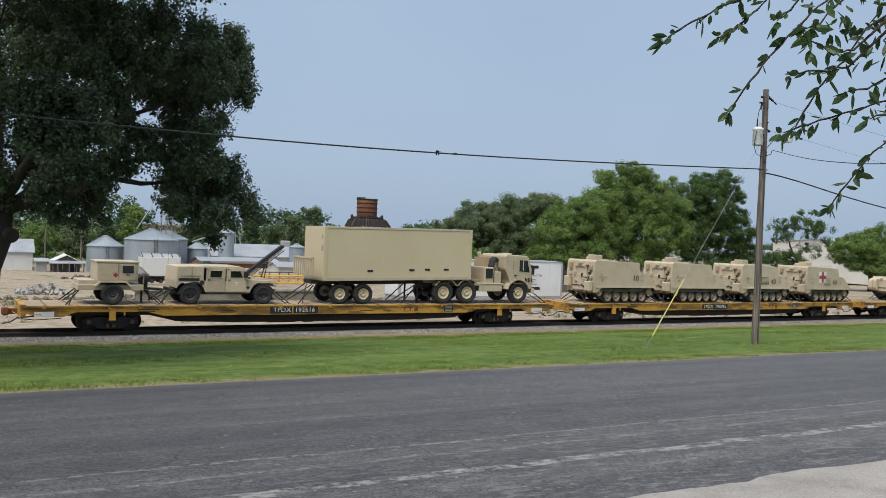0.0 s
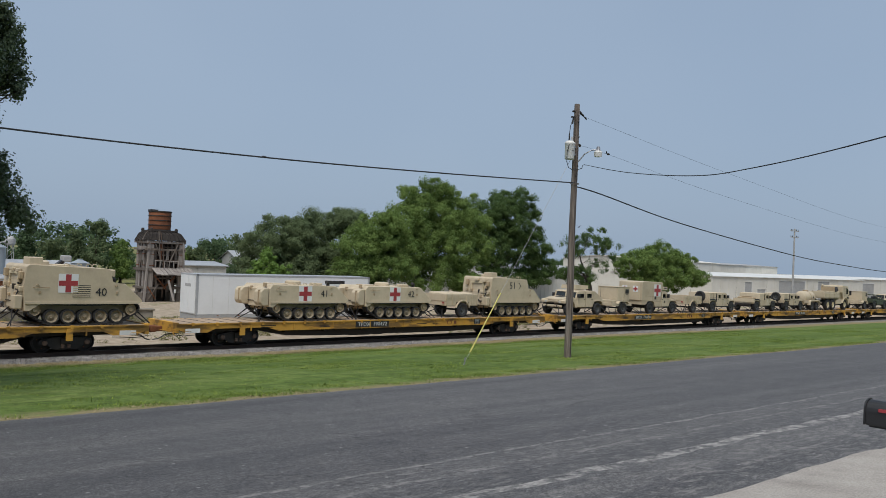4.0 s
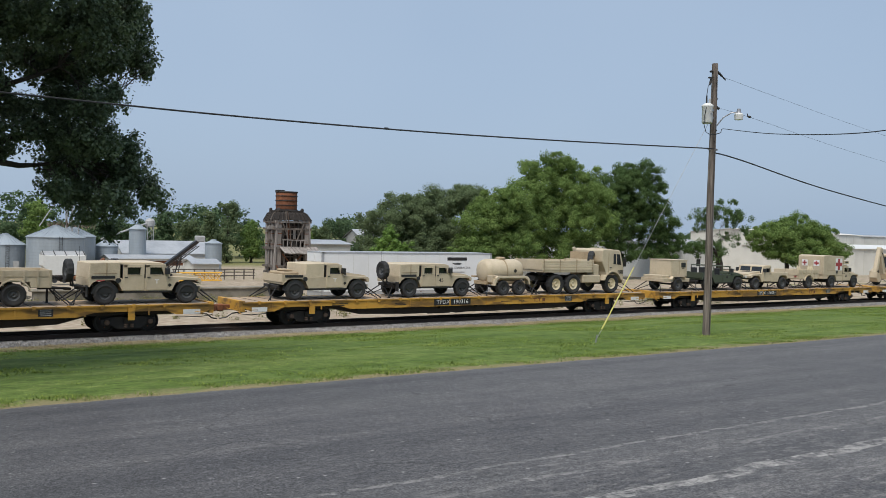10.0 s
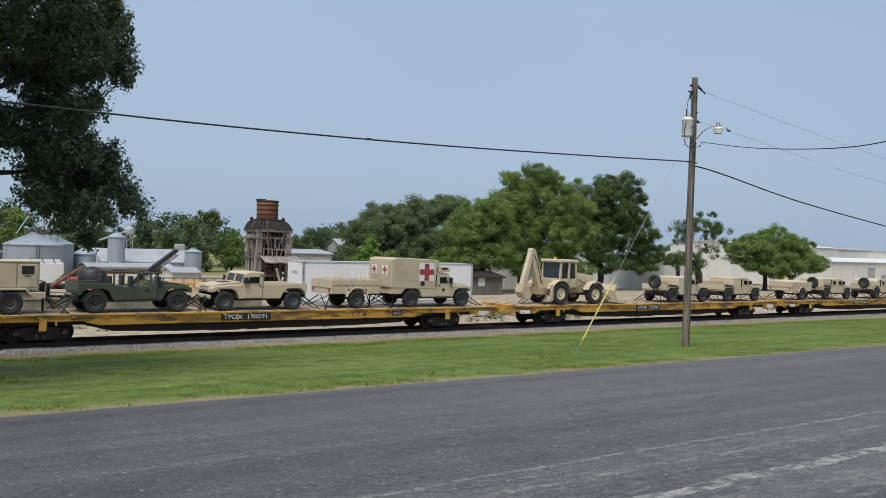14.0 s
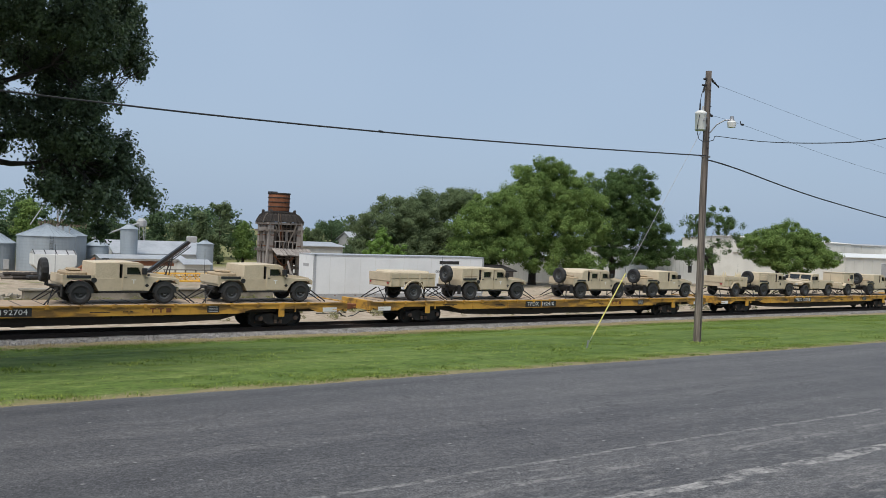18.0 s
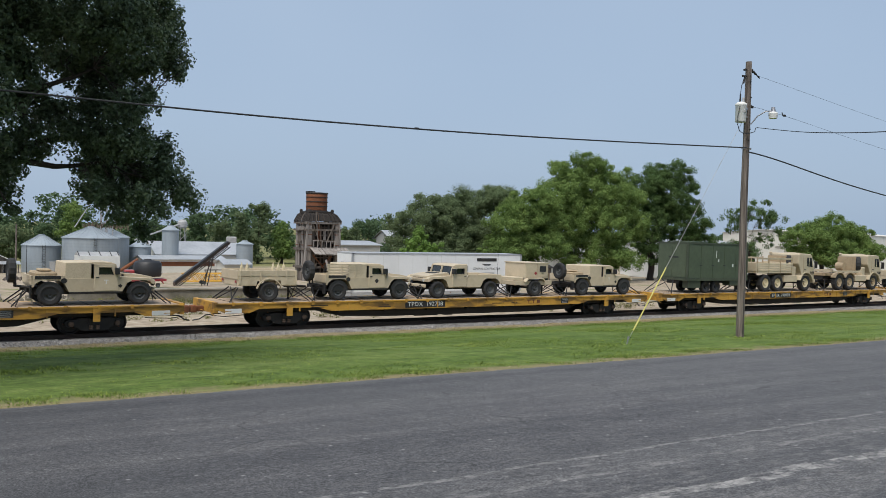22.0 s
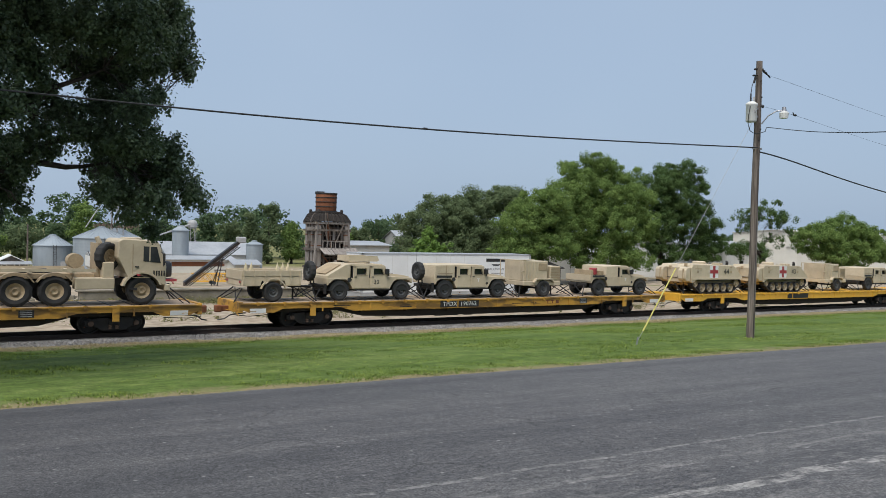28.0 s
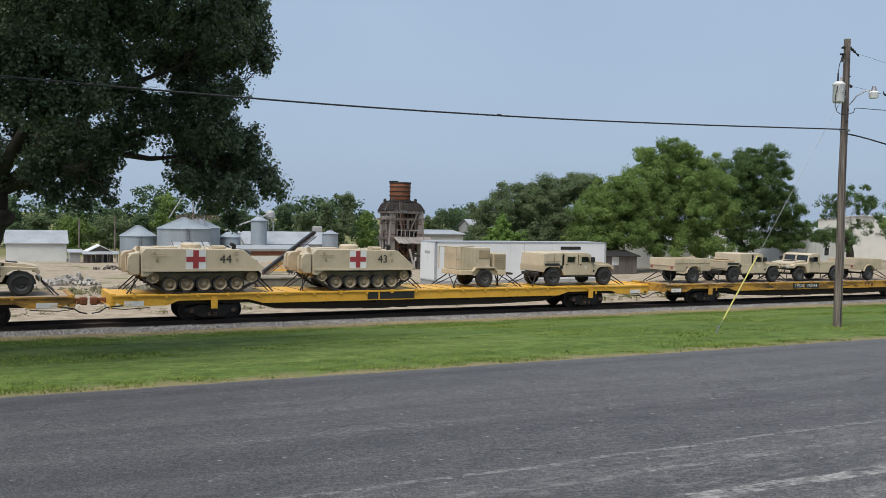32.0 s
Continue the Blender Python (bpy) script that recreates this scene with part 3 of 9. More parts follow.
def scatter_stones():
    rng = np.random.default_rng(4)
    k = 26000
    x = rng.uniform(-38, 52, k)
    y = -1.3 - 1.6 * rng.uniform(0, 1, k) ** 1.15
    r = rng.uniform(0.025, 0.06, k)
    zb = np.interp(y, (-2.95, -2.45, -2.0, -1.6, 1.6), (-0.27, -0.24, -0.2, -0.17, -0.17))
    tet = np.array([(1, 0, -0.4), (-0.6, 0.8, -0.4), (-0.6, -0.8, -0.4), (0.1, 0.1, 0.9)])
    a = rng.uniform(0, 6.28, k)
    v = tet[None] * (r[:, None, None] * rng.uniform(0.7, 1.3, (k, 4, 3)))
    c, s_ = np.cos(a)[:, None], np.sin(a)[:, None]
    px = v[..., 0] * c - v[..., 1] * s_ + x[:, None]
    py = v[..., 0] * s_ + v[..., 1] * c + y[:, None]
    pz = v[..., 2] + zb[:, None] + 0.015
    verts = np.stack([px, py, pz], -1).reshape(-1, 3)
    i = np.arange(k)[:, None, None] * 4
    faces = (i + np.array([[0, 1, 3], [1, 2, 3], [2, 0, 3]])[None]).reshape(-1, 3)
    stones = mesh_from("ballast_stones", verts.tolist(), faces.tolist(), BALLAST)
    stones.matrix_world = TRACK
    tagged(stones, "loose grey crushed stones along the track shoulder", "stones", kind="stuff")


scatter_stones()


def rail_profile():
    return [(-0.07, 0), (0.07, 0), (0.07, 0.012), (0.012, 0.03), (0.012, 0.125), (0.036, 0.14), (0.036, 0.172), (-0.036, 0.172), (-0.036, 0.14), (-0.012, 0.125), (-0.012, 0.03), (-0.07, 0.012)]


for side in (-0.7525, 0.7525):
    bm = prism([(side + a, b - 0.172) for a, b in rail_profile()], -320, 1500, axis="x")
    solo("rail", bm, RAILSTEEL, "brown steel rail with worn running surface on timber ties", "rail", "structure").matrix_world = TRACK


# ---- vehicles; each faces +x, stands on z = 0, and shows its -y side ----
def wheel(parent, x, y, r, w, rim_r, tyre=RUBBER, rim=WHEELRIM, hub=0.07, name="wheel", z=None, lugs=14):
    """A treaded tyre with its dished rim, axle along y."""
    z = r if z is None else z
    h = w / 2
    bm = lathe([(rim_r, -h * 0.75), (r * 0.80, -h), (r * 0.95, -h * 0.86), (r, -h * 0.55), (r, h * 0.55), (r * 0.95, h * 0.86), (r * 0.80, h), (rim_r, h * 0.75)], "y", 2 * lugs, (x, y, z))
    for p in bm.verts:
        rx, rz = p.co.x - x, p.co.z - z
        if math.hypot(rx, rz) > 0.93 * r:
            k = round(math.atan2(rz, rx) / (math.pi / lugs))
            f = 1.025 if k % 2 else 0.985
            p.co.x, p.co.z = x + rx * f, z + rz * f
    tyre_ob = part(name, bm, tyre, parent)
    rb = lathe([(0, -h * 0.45), (hub, -h * 0.75), (hub * 1.1, -h * 0.40), (rim_r * 0.62, -h * 0.30), (rim_r * 0.86, -h * 0.62), (rim_r, -h * 0.74), (rim_r, h * 0.74), (rim_r * 0.6, h * 0.3), (0, h * 0.3)], "y", 16, (x, y, z))
    for k in range(6):
        a = 2 * math.pi * k / 6
        rb = lathe([(0.018, -h * 0.42), (0.018, -h * 0.62), (0, -h * 0.62)], "y", 5, (x + rim_r * 0.45 * math.cos(a), y, z + rim_r * 0.45 * math.sin(a)), rb)
    part("rim", rb, rim, tyre_ob)
    return tyre_ob


def chains(parent, x0, x1, spread=0.75, top=0.62, n=2):
    """Tie-down chains that cross from the vehicle to the deck, fore and aft."""
    for xa, d in ((x0, -1), (x1, 1)):
        for side in (-1, 1):
            part("tie_down_chain", tube(bar((xa, side * 0.55, top), (xa + d * spread, side * 1.12, 0.03), 0.03), n=5), CHAIN, parent)
            if n > 1:
                part("tie_down_chain", tube(bar((xa, side * 0.35, top), (xa + d * spread * 0.75, -side * 1.0, 0.03), 0.024), n=5), CHAIN, parent)


def arch(cx, cz, r, a0=180, a1=0, n=9):
    return [(cx + r * math.cos(radians(a0 + (a1 - a0) * i / (n - 1))), cz + r * math.sin(radians(a0 + (a1 - a0) * i / (n - 1)))) for i in range(n)]


def insignia(parent, x, z, y=-1.085, size=0.16, material=None):
    part("unit_mark", prism([(x - size, z), (x, z - size), (x + size, z), (x, z + size)], y - 0.004, y), material or DARKMETAL, parent)


def plus_sign(parent, x, z, y, panel, arm, width, name="red_cross_panel"):
    p = part(name, B((x - panel, x + panel, y - 0.008, y, z - panel, z + panel)), WHITE, parent, "white square with a red cross")
    part("red_cross", prism([(x + a, z + b) for a, b in ((-arm, -width), (-width, -width), (-width, -arm), (width, -arm), (width, -width), (arm, -width), (arm, width), (width, width), (width, arm), (-width, arm), (-width, width), (-arm, width))], y - 0.014, y - 0.008), RED, p)


def hmmwv(name, label, doors=4, back="full", turret=False, paint=TAN, spare=False, rack=False, numbers="", canister=False, group="military trucks on the train"):
    """Wide low four-wheel truck."""
    v = thing(name, label, "military truck", group)
    low = [(-2.28, 0.74), (-2.24, 0.72), (-2.14, 0.92), (-1.95, 1.03), (-1.35, 1.03), (-1.14, 0.90), (-0.98, 0.54), (1.0, 0.54), (1.16, 0.90), (1.36, 1.02), (1.94, 1.02), (2.16, 0.86), (2.24, 0.82), (2.26, 1.00), (2.14, 1.10), (0.95, 1.17), (0.92, 1.08), (-2.30, 1.08)]
    part("body", prism(low, -1.06, 1.06, 0.015), paint, v)
    part("chassis", join(B((-2.2, 2.1, -0.5, 0.5, 0.42, 0.72)), tube(bar((-1.65, -0.85, 0.48), (-1.65, 0.85, 0.48), 0.09), bar((1.65, -0.85, 0.48), (1.65, 0.85, 0.48), 0.09))), DARKMETAL, v)
    part("hood", prism([(0.80, 1.12), (2.22, 1.04), (2.20, 1.15), (1.75, 1.24), (0.86, 1.34)], -0.80, 0.80, 0.02), paint, v)
    for sy in (-1, 1):
        for x in (-1.65, 1.65):
            wheel(v, x, sy * 0.93, 0.43, 0.30, 0.225)
        part("headlight", lathe([(0, 0.05), (0.085, 0.04), (0.095, 0)], "x", 12, (2.235, sy * 0.62, 0.90)), LAMPGLASS, v)
        part("bumper_shackle", B((2.24, 2.38, sy * 0.45 - 0.03, sy * 0.45 + 0.03, 0.56, 0.68), bev=0.01), DARKMETAL, v)
        part("mirror", join(B((0.68, 0.86, sy * 1.15 - 0.10, sy * 1.15 + 0.10, 1.28, 1.58), bev=0.02), tube(bar((0.78, sy * 1.02, 1.25), (0.82, sy * 1.13, 1.40), 0.012), n=5)), BLACK, v)
    for x in (-1.65, 1.65):
        part("wheel_well", prism(arch(x, 0.46, 0.50, 180, 0), -1.0545, -0.72), BLACK, v)
    part("grille", B(*[(2.225, 2.25, -0.45 + i * 0.1, -0.39 + i * 0.1, 0.82, 1.04) for i in range(10)]), DARKMETAL, v)
    part("bumper", B((2.22, 2.32, -0.82, 0.82, 0.54, 0.70), bev=0.02), paint, v)
    part("rear_bumper", B((-2.42, -2.29, -0.75, 0.75, 0.55, 0.70), bev=0.02), DARKMETAL, v)
    part("tow_hitch", B((-2.55, -2.42, -0.07, 0.07, 0.58, 0.7)), DARKMETAL, v)
    # cab
    cab_rear = {4: -1.02, 2: -0.12}[doors]
    if back != "open":
        part("cab_glass", prism([(cab_rear + 0.02, 1.05), (0.86, 1.12), (0.70, 1.72), (cab_rear + 0.02, 1.76)], -0.97, 0.97), GLASS, v)
        part("roof", prism([(cab_rear - 0.04, 1.72), (0.72, 1.68), (0.74, 1.74), (0.55, 1.83), (cab_rear - 0.04, 1.84)], -1.0, 1.0, 0.025), paint, v)
        part("windshield_frame", join(prism([(0.82, 1.12), (0.90, 1.12), (0.75, 1.74), (0.67, 1.74)], -1.0, -0.90), prism([(0.82, 1.12), (0.90, 1.12), (0.75, 1.74), (0.67, 1.74)], 0.90, 1.0),
             prism([(0.82, 1.12), (0.90, 1.12), (0.75, 1.74), (0.67, 1.74)], -0.05, 0.05), prism([(0.83, 1.12), (0.92, 1.12), (0.89, 1.22), (0.80, 1.22)], -0.9, 0.9)), paint, v)
        spans = [(-0.10, 0.84)] if doors == 2 else [(-0.10, 0.84), (-1.0, -0.12)]
        for x0, x1 in spans:
            for sy in (-1, 1):
                y0, y1 = sorted((sy * 0.985, sy * 1.085))
                slant = 0.13 if x1 > 0.5 else 0.0
                dm = join(B((x0 + 0.02, x1 - 0.02, y0, y1, 0.58, 1.26), bev=0.012), B((x0 + 0.02, x0 + 0.19, y0, y1, 1.26, 1.72)), B((x0 + 0.02, x1 - slant - 0.02, y0, y1, 1.60, 1.73)),
                          prism([(x1 - 0.17, 1.26), (x1 - 0.02, 1.26), (x1 - 0.02 - slant, 1.60), (x1 - 0.17 - slant, 1.60)], y0, y1))
                d = part("door", dm, paint, v)
                part("door_seam", B((x0 - 0.004, x0 + 0.018, y0 + 0.03, y1 - 0.012, 0.60, 1.72), (x0 + 0.02, x1 - 0.02, y0 + 0.03, y1 - 0.01, 0.555, 0.578)), BLACK, d)
                f0, f1 = (y1 - 0.004, y1 + 0.014) if sy > 0 else (y0 - 0.014, y0 + 0.004)
                for h0, h1 in ((1.225, 1.262), (1.595, 1.63)):
                    part("window_rail", B((x0 + 0.17, x1 - slant - 0.12, f0, f1, h0, h1)), paint, d)
                part("door_handle", B((x0 + 0.08, x0 + 0.2, sy * 1.085 - 0.02, sy * 1.085 + 0.02, 1.12, 1.16)), BLACK, d)
                part("window_gasket", B((x0 + 0.19, x0 + 0.22, y0 - 0.004, y1 + 0.004, 1.26, 1.60), (x0 + 0.19, x1 - 0.2, y0 - 0.004, y1 + 0.004, 1.25, 1.28)), BLACK, d)
    else:
        part("windshield_frame", join(B((0.80, 0.86, -0.98, -0.90, 1.1, 1.74)), B((0.80, 0.86, 0.90, 0.98, 1.1, 1.74)), B((0.80, 0.86, -0.98, 0.98, 1.68, 1.74)), B((0.80, 0.86, -0.04, 0.04, 1.1, 1.7)), B((0.79, 0.87, -0.95, 0.95, 1.1, 1.18))), paint, v)
        part("roll_frame", tube(*[w for sy in (-0.95, 0.95) for w in (bar((0.0, sy, 1.05), (0.0, sy, 1.78), 0.035), bar((-0.95, sy, 1.05), (-0.95, sy, 1.78), 0.035), bar((0.82, sy, 1.74), (-0.95, sy, 1.78), 0.03))], bar((0.0, -0.95, 1.78), (0.0, 0.95, 1.78), 0.035), bar((-0.95, -0.95, 1.78), (-0.95, 0.95, 1.78), 0.035)), paint, v)
        for x in (0.05, -0.8):
            for sy in (-0.62, 0.62):
                part("seat", join(B((x - 0.25, x + 0.25, sy - 0.25, sy + 0.25, 0.95, 1.12), bev=0.03), B((x - 0.30, x - 0.2, sy - 0.25, sy + 0.25, 1.1, 1.58), bev=0.03)), BLACK, v)
        part("steering_wheel", lathe([(0.18, -0.015), (0.21, 0), (0.18, 0.015), (0.16, 0), (0.18, -0.015)], "x", 14, (0.48, 0.6, 1.28)), BLACK, v)
        part("door_skin", B((-0.08, 0.78, -1.085, -1.05, 0.58, 1.12), bev=0.01), paint, v)
    if back in ("full", "half", "slant", "bed"):
        part("fuel_cap", lathe([(0.11, 0), (0.11, -0.012), (0, -0.012)], "y", 14, (-1.16, -1.06, 1.0)), BLACK, v)
    part("step_rail", B((-0.95, 0.95, -1.07, -0.9, 0.48, 0.55)), DARKMETAL, v)
    part("hood_louvre", prism([(1.15, 1.315), (1.55, 1.275), (1.55, 1.29), (1.15, 1.33)], -0.35, 0.35), DARKMETAL, v)
    part("hood_latch", B((1.0, 1.08, -0.835, -0.80, 1.18, 1.28)), BLACK, v)
    part("fender_reflector", B((2.0, 2.08, -1.068, -1.06, 0.94, 0.99)), RUST, v)
    part("antenna", tube([(-2.2, 0.85, 1.1, 0.02), (-2.2, 0.85, 1.3, 0.012), (-2.22, 0.85, 2.5, 0.005)], n=5), BLACK, v)
    # thin black strip that draws the shade under the door edge
    part("shade_line", B((-0.98, 0.98, -1.064, -1.055, 0.535, 0.55)), BLACK, v)
    # back of the truck
    if back == "full":
        part("cargo_cover", prism([(-2.30, 1.06), (cab_rear - 0.05, 1.06), (cab_rear - 0.05, 1.83), (-2.24, 1.80)], -1.03, 1.03, 0.03), CLOTH if paint is TAN else paint, v, "flat tan cargo cover")
        part("cover_panel", join(B((-2.1, cab_rear - 0.2, -1.045, -1.03, 1.30, 1.34)), B((-1.62, -1.58, -1.045, -1.03, 1.1, 1.78))), TAN_DARK, v)
        part("side_vent", B((-2.18, -1.28, -1.078, -1.055, 1.08, 1.21)), BLACK, v)
    elif back == "short":
        part("cargo_cover", prism([(-1.62, 1.06), (cab_rear - 0.05, 1.06), (cab_rear - 0.05, 1.83), (-1.40, 1.80), (-1.58, 1.62)], -1.03, 1.03, 0.03), CLOTH, v, "short pale cover behind the cab")
        part("stowed_bundle", B((-2.2, -1.7, -0.85, 0.7, 1.06, 1.34), (-2.05, -1.75, -0.6, 0.3, 1.34, 1.46), bev=0.06), TAN_DARK, v)
        part("bed_side", join(B((-2.3, -1.62, -1.06, -1.0, 1.06, 1.24)), B((-2.3, -1.62, 1.0, 1.06, 1.06, 1.24)), B((-2.32, -2.26, -1.06, 1.06, 0.85, 1.20))), paint, v)
        part("side_vent", B((-2.0, -1.3, -1.075, -1.055, 1.06, 1.15)), BLACK, v)
    elif back == "half":
        part("cargo_cover", prism([(-1.15, 1.06), (cab_rear - 0.05, 1.06), (cab_rear - 0.05, 1.83), (-1.12, 1.80)], -1.03, 1.03, 0.03), CLOTH if paint is TAN else paint, v, "short tan cover behind the cab")
        part("bed_side", join(B((-2.3, -1.16, -1.06, -1.0, 1.06, 1.22)), B((-2.3, -1.16, 1.0, 1.06, 1.06, 1.22)), B((-2.32, -2.26, -1.06, 1.06, 0.85, 1.22))), paint, v)
        part("side_vent", B((-2.18, -1.28, -1.078, -1.055, 1.08, 1.21)), BLACK, v)
        if not canister and not rack:
            part("stowed_bundle", B((-2.15, -1.35, -0.8, 0.75, 1.06, 1.36), (-1.95, -1.5, -0.5, 0.45, 1.36, 1.48), bev=0.07), TAN_DARK, v)
    elif back == "bed":
        part("bed_side", join(B((-2.3, -0.2, -1.06, -1.0, 1.06, 1.24), bev=0.01), B((-2.3, -0.2, 1.0, 1.06, 1.06, 1.24), bev=0.01), B((-2.32, -2.26, -1.06, 1.06, 0.85, 1.24), bev=0.01)), paint, v)
        part("cab_rear_panel", B((cab_rear - 0.06, cab_rear, -0.98, 0.98, 1.05, 1.76), bev=0.02), paint, v)
    elif back == "slant":
        part("rear_shell", prism([(-2.30, 1.04), (cab_rear - 0.05, 1.04), (cab_rear - 0.05, 1.83), (-1.35, 1.80), (-2.28, 1.20)], -1.0, 1.0, 0.03), paint, v)
        part("shell_hatch", prism([(-1.45, 1.76), (-2.22, 1.27), (-2.24, 1.30), (-1.46, 1.80)], -0.7, 0.7), TAN_DARK, v)
    elif back == "open":
        part("bed_side", join(B((-2.3, -1.0, -1.06, -1.0, 1.06, 1.26), bev=0.01), B((-2.3, -1.0, 1.0, 1.06, 1.06, 1.26), bev=0.01), B((-2.32, -2.26, -1.06, 1.06, 0.85, 1.26), bev=0.01)), paint, v)
    elif back == "ambulance":
        part("ambulance_body", prism([(-2.92, 1.02), (-0.16, 0.95), (-0.16, 2.02), (0.10, 2.40), (-0.1, 2.52), (-2.60, 2.58), (-2.92, 2.50)], -1.08, 1.08, 0.03), paint, v, "tall tan box body")
        part("body_seam", join(B((-2.4, -0.3, -1.088, -1.08, 1.38, 1.40)), B((-1.42, -1.40, -1.088, -1.08, 1.0, 1.38))), TAN_DARK, v)
        part("skirt", join(B((-2.88, -2.32, -1.06, 1.06, 0.72, 1.02)), B((-1.02, -0.2, -1.075, 1.075, 0.60, 0.95))), paint, v)
        part("air_duct", prism([(0.10, 1.86), (0.62, 1.86), (0.55, 2.12), (0.12, 2.3)], -0.8, 0.8, 0.03), paint, v)
        part("side_box", B((0.0, 0.75, -1.075, -0.6, 1.88, 2.16), bev=0.02), paint, v)
        part("air_grille", B((0.22, 0.6, -1.085, -1.075, 2.0, 2.10)), BLACK, v)
        plus_sign(v, -0.76, 1.86, -1.085, 0.48, 0.45, 0.145)
        rear = part("rear_door", B((-2.96, -2.92, -0.9, 0.9, 1.05, 2.42), bev=0.01), paint, v)
        for yy in (-0.5, 0.5):
            part("rear_cross_panel", B((-2.972, -2.96, yy - 0.24, yy + 0.24, 1.70, 2.18)), WHITE, rear)
            part("red_cross", join(B((-2.98, -2.972, yy - 0.19, yy + 0.19, 1.88, 2.0)), B((-2.9801, -2.972, yy - 0.06, yy + 0.06, 1.75, 2.13))), RED, rear)
        part("fuel_cap", lathe([(0.13, 0), (0.13, -0.012), (0, -0.012)], "y", 14, (-1.0, -1.08, 1.25)), BLACK, v)
    if turret:
        tb = lathe([(0.62, 1.84), (0.62, 1.93), (0.55, 1.95), (0.0, 1.95)], "z", 18, (-0.25, 0, 0))
        t = part("turret_ring", tb, paint, v)
        part("gun_shield", join(prism([(-1.0, 1.95), (0.5, 1.95), (0.62, 2.02), (0.5, 2.26), (-0.95, 2.26)], -0.62, -0.58), prism([(-1.0, 1.95), (0.5, 1.95), (0.62, 2.02), (0.5, 2.26), (-0.95, 2.26)], 0.58, 0.62),
             B((0.5, 0.55, -0.6, 0.6, 1.96, 2.22)), B((-1.0, -0.96, -0.6, 0.6, 1.96, 2.25))), paint, t, "angular tan armour shields")
    if spare:
        sw = wheel(v, 0, 0, 0.47, 0.28, 0.235, name="spare_wheel", z=0.0)
        sw.matrix_basis = pose(-2.92, -0.50, 1.38, 0, 0, -90)
        part("spare_carrier", tube(bar((-2.32, -0.3, 0.72), (-2.80, -0.4, 0.78), 0.04), bar((-2.32, -0.8, 0.72), (-2.80, -0.6, 0.78), 0.04), bar((-2.78, -0.3, 0.74), (-2.80, -0.42, 1.4), 0.035), bar((-2.78, -0.7, 0.74), (-2.80, -0.58, 1.4), 0.035)), DARKMETAL, v)
        part("mud_flap", B((-2.34, -2.31, -1.05, -0.78, 0.32, 0.8)), BLACK, v)
    if rack:
        part("bed_rack", B(*[(-2.25, cab_rear - 0.3, -1.03, -0.99, z, z + 0.07) for z in (1.30, 1.45, 1.60, 1.74)], *[(x, x + 0.06, -1.05, -1.0, 1.05, 1.8) for x in (-2.2, -1.5, -0.8)]), paint, v)
    if canister:
        part("red_canister", lathe([(0, -0.22), (0.2, -0.22), (0.22, -0.18), (0.22, 0.18), (0.2, 0.22), (0, 0.22)], "z", 16, (-1.75, -0.6, 1.45)), RED, v, "red drum in the bed")
        part("bed_crate", B((-2.2, -1.98, -0.9, 0.5, 1.06, 1.55), (-1.5, -1.2, -0.9, 0.5, 1.06, 1.5), bev=0.02), TAN_DARK, v)
    if numbers:
        lettering(numbers, 0.30, BLACK, v, pose(0.25, -1.09, 0.88), "black stencilled number")
    else:
        if rack or back in ("ambulance", "open"):
            insignia(v, 0.35, 0.92, -1.087, 0.12)
        else:
            part("door_mark", join(B((0.28, 0.46, -1.090, -1.085, 1.0, 1.035)), B((0.35, 0.39, -1.090, -1.085, 0.86, 1.0))), SIDING, v, "pale stencilled letter T")
            insignia(v, 0.91, 0.78, -1.063, 0.085)
    if back != "ambulance":
        for o in [p for q in v.children for p in (q, *q.children)]:
            if "wheel" not in o.name and "rim" not in o.name:
                for p in o.data.vertices:
                    if p.co.z > 1.0:
                        p.co.z = 1.0 + (p.co.z - 1.0) * 0.90
    chains(v, -2.35, 2.28, 0.62)
    return v


def running_gear(v, xs, y=0.93, r=0.45, legs=True, tongue=2.05, leg_x=1.35):
    for x in xs:
        for sy in (-1, 1):
            wheel(v, x, sy * y, r, 0.29, r * 0.5)
        part("axle", tube(bar((x, -y, r), (x, y, r), 0.06)), DARKMETAL, v)
    part("drawbar", tube([(0.9, -0.55, 0.68, 0.05), (tongue, 0, 0.62, 0.05)], [(0.9, 0.55, 0.68, 0.05), (tongue, 0, 0.62, 0.05)], [(tongue - 0.1, 0, 0.62, 0.07), (tongue + 0.18, 0, 0.60, 0.05)]), DARKMETAL, v)
    if legs:
        part("landing_leg", tube([(leg_x, 0.0, 0.03, 0.10), (leg_x, 0, 0.06, 0.045), (leg_x, 0, 0.85, 0.045)]), DARKMETAL, v)
    chains(v, -1.25, 1.5, 0.55, 0.6)


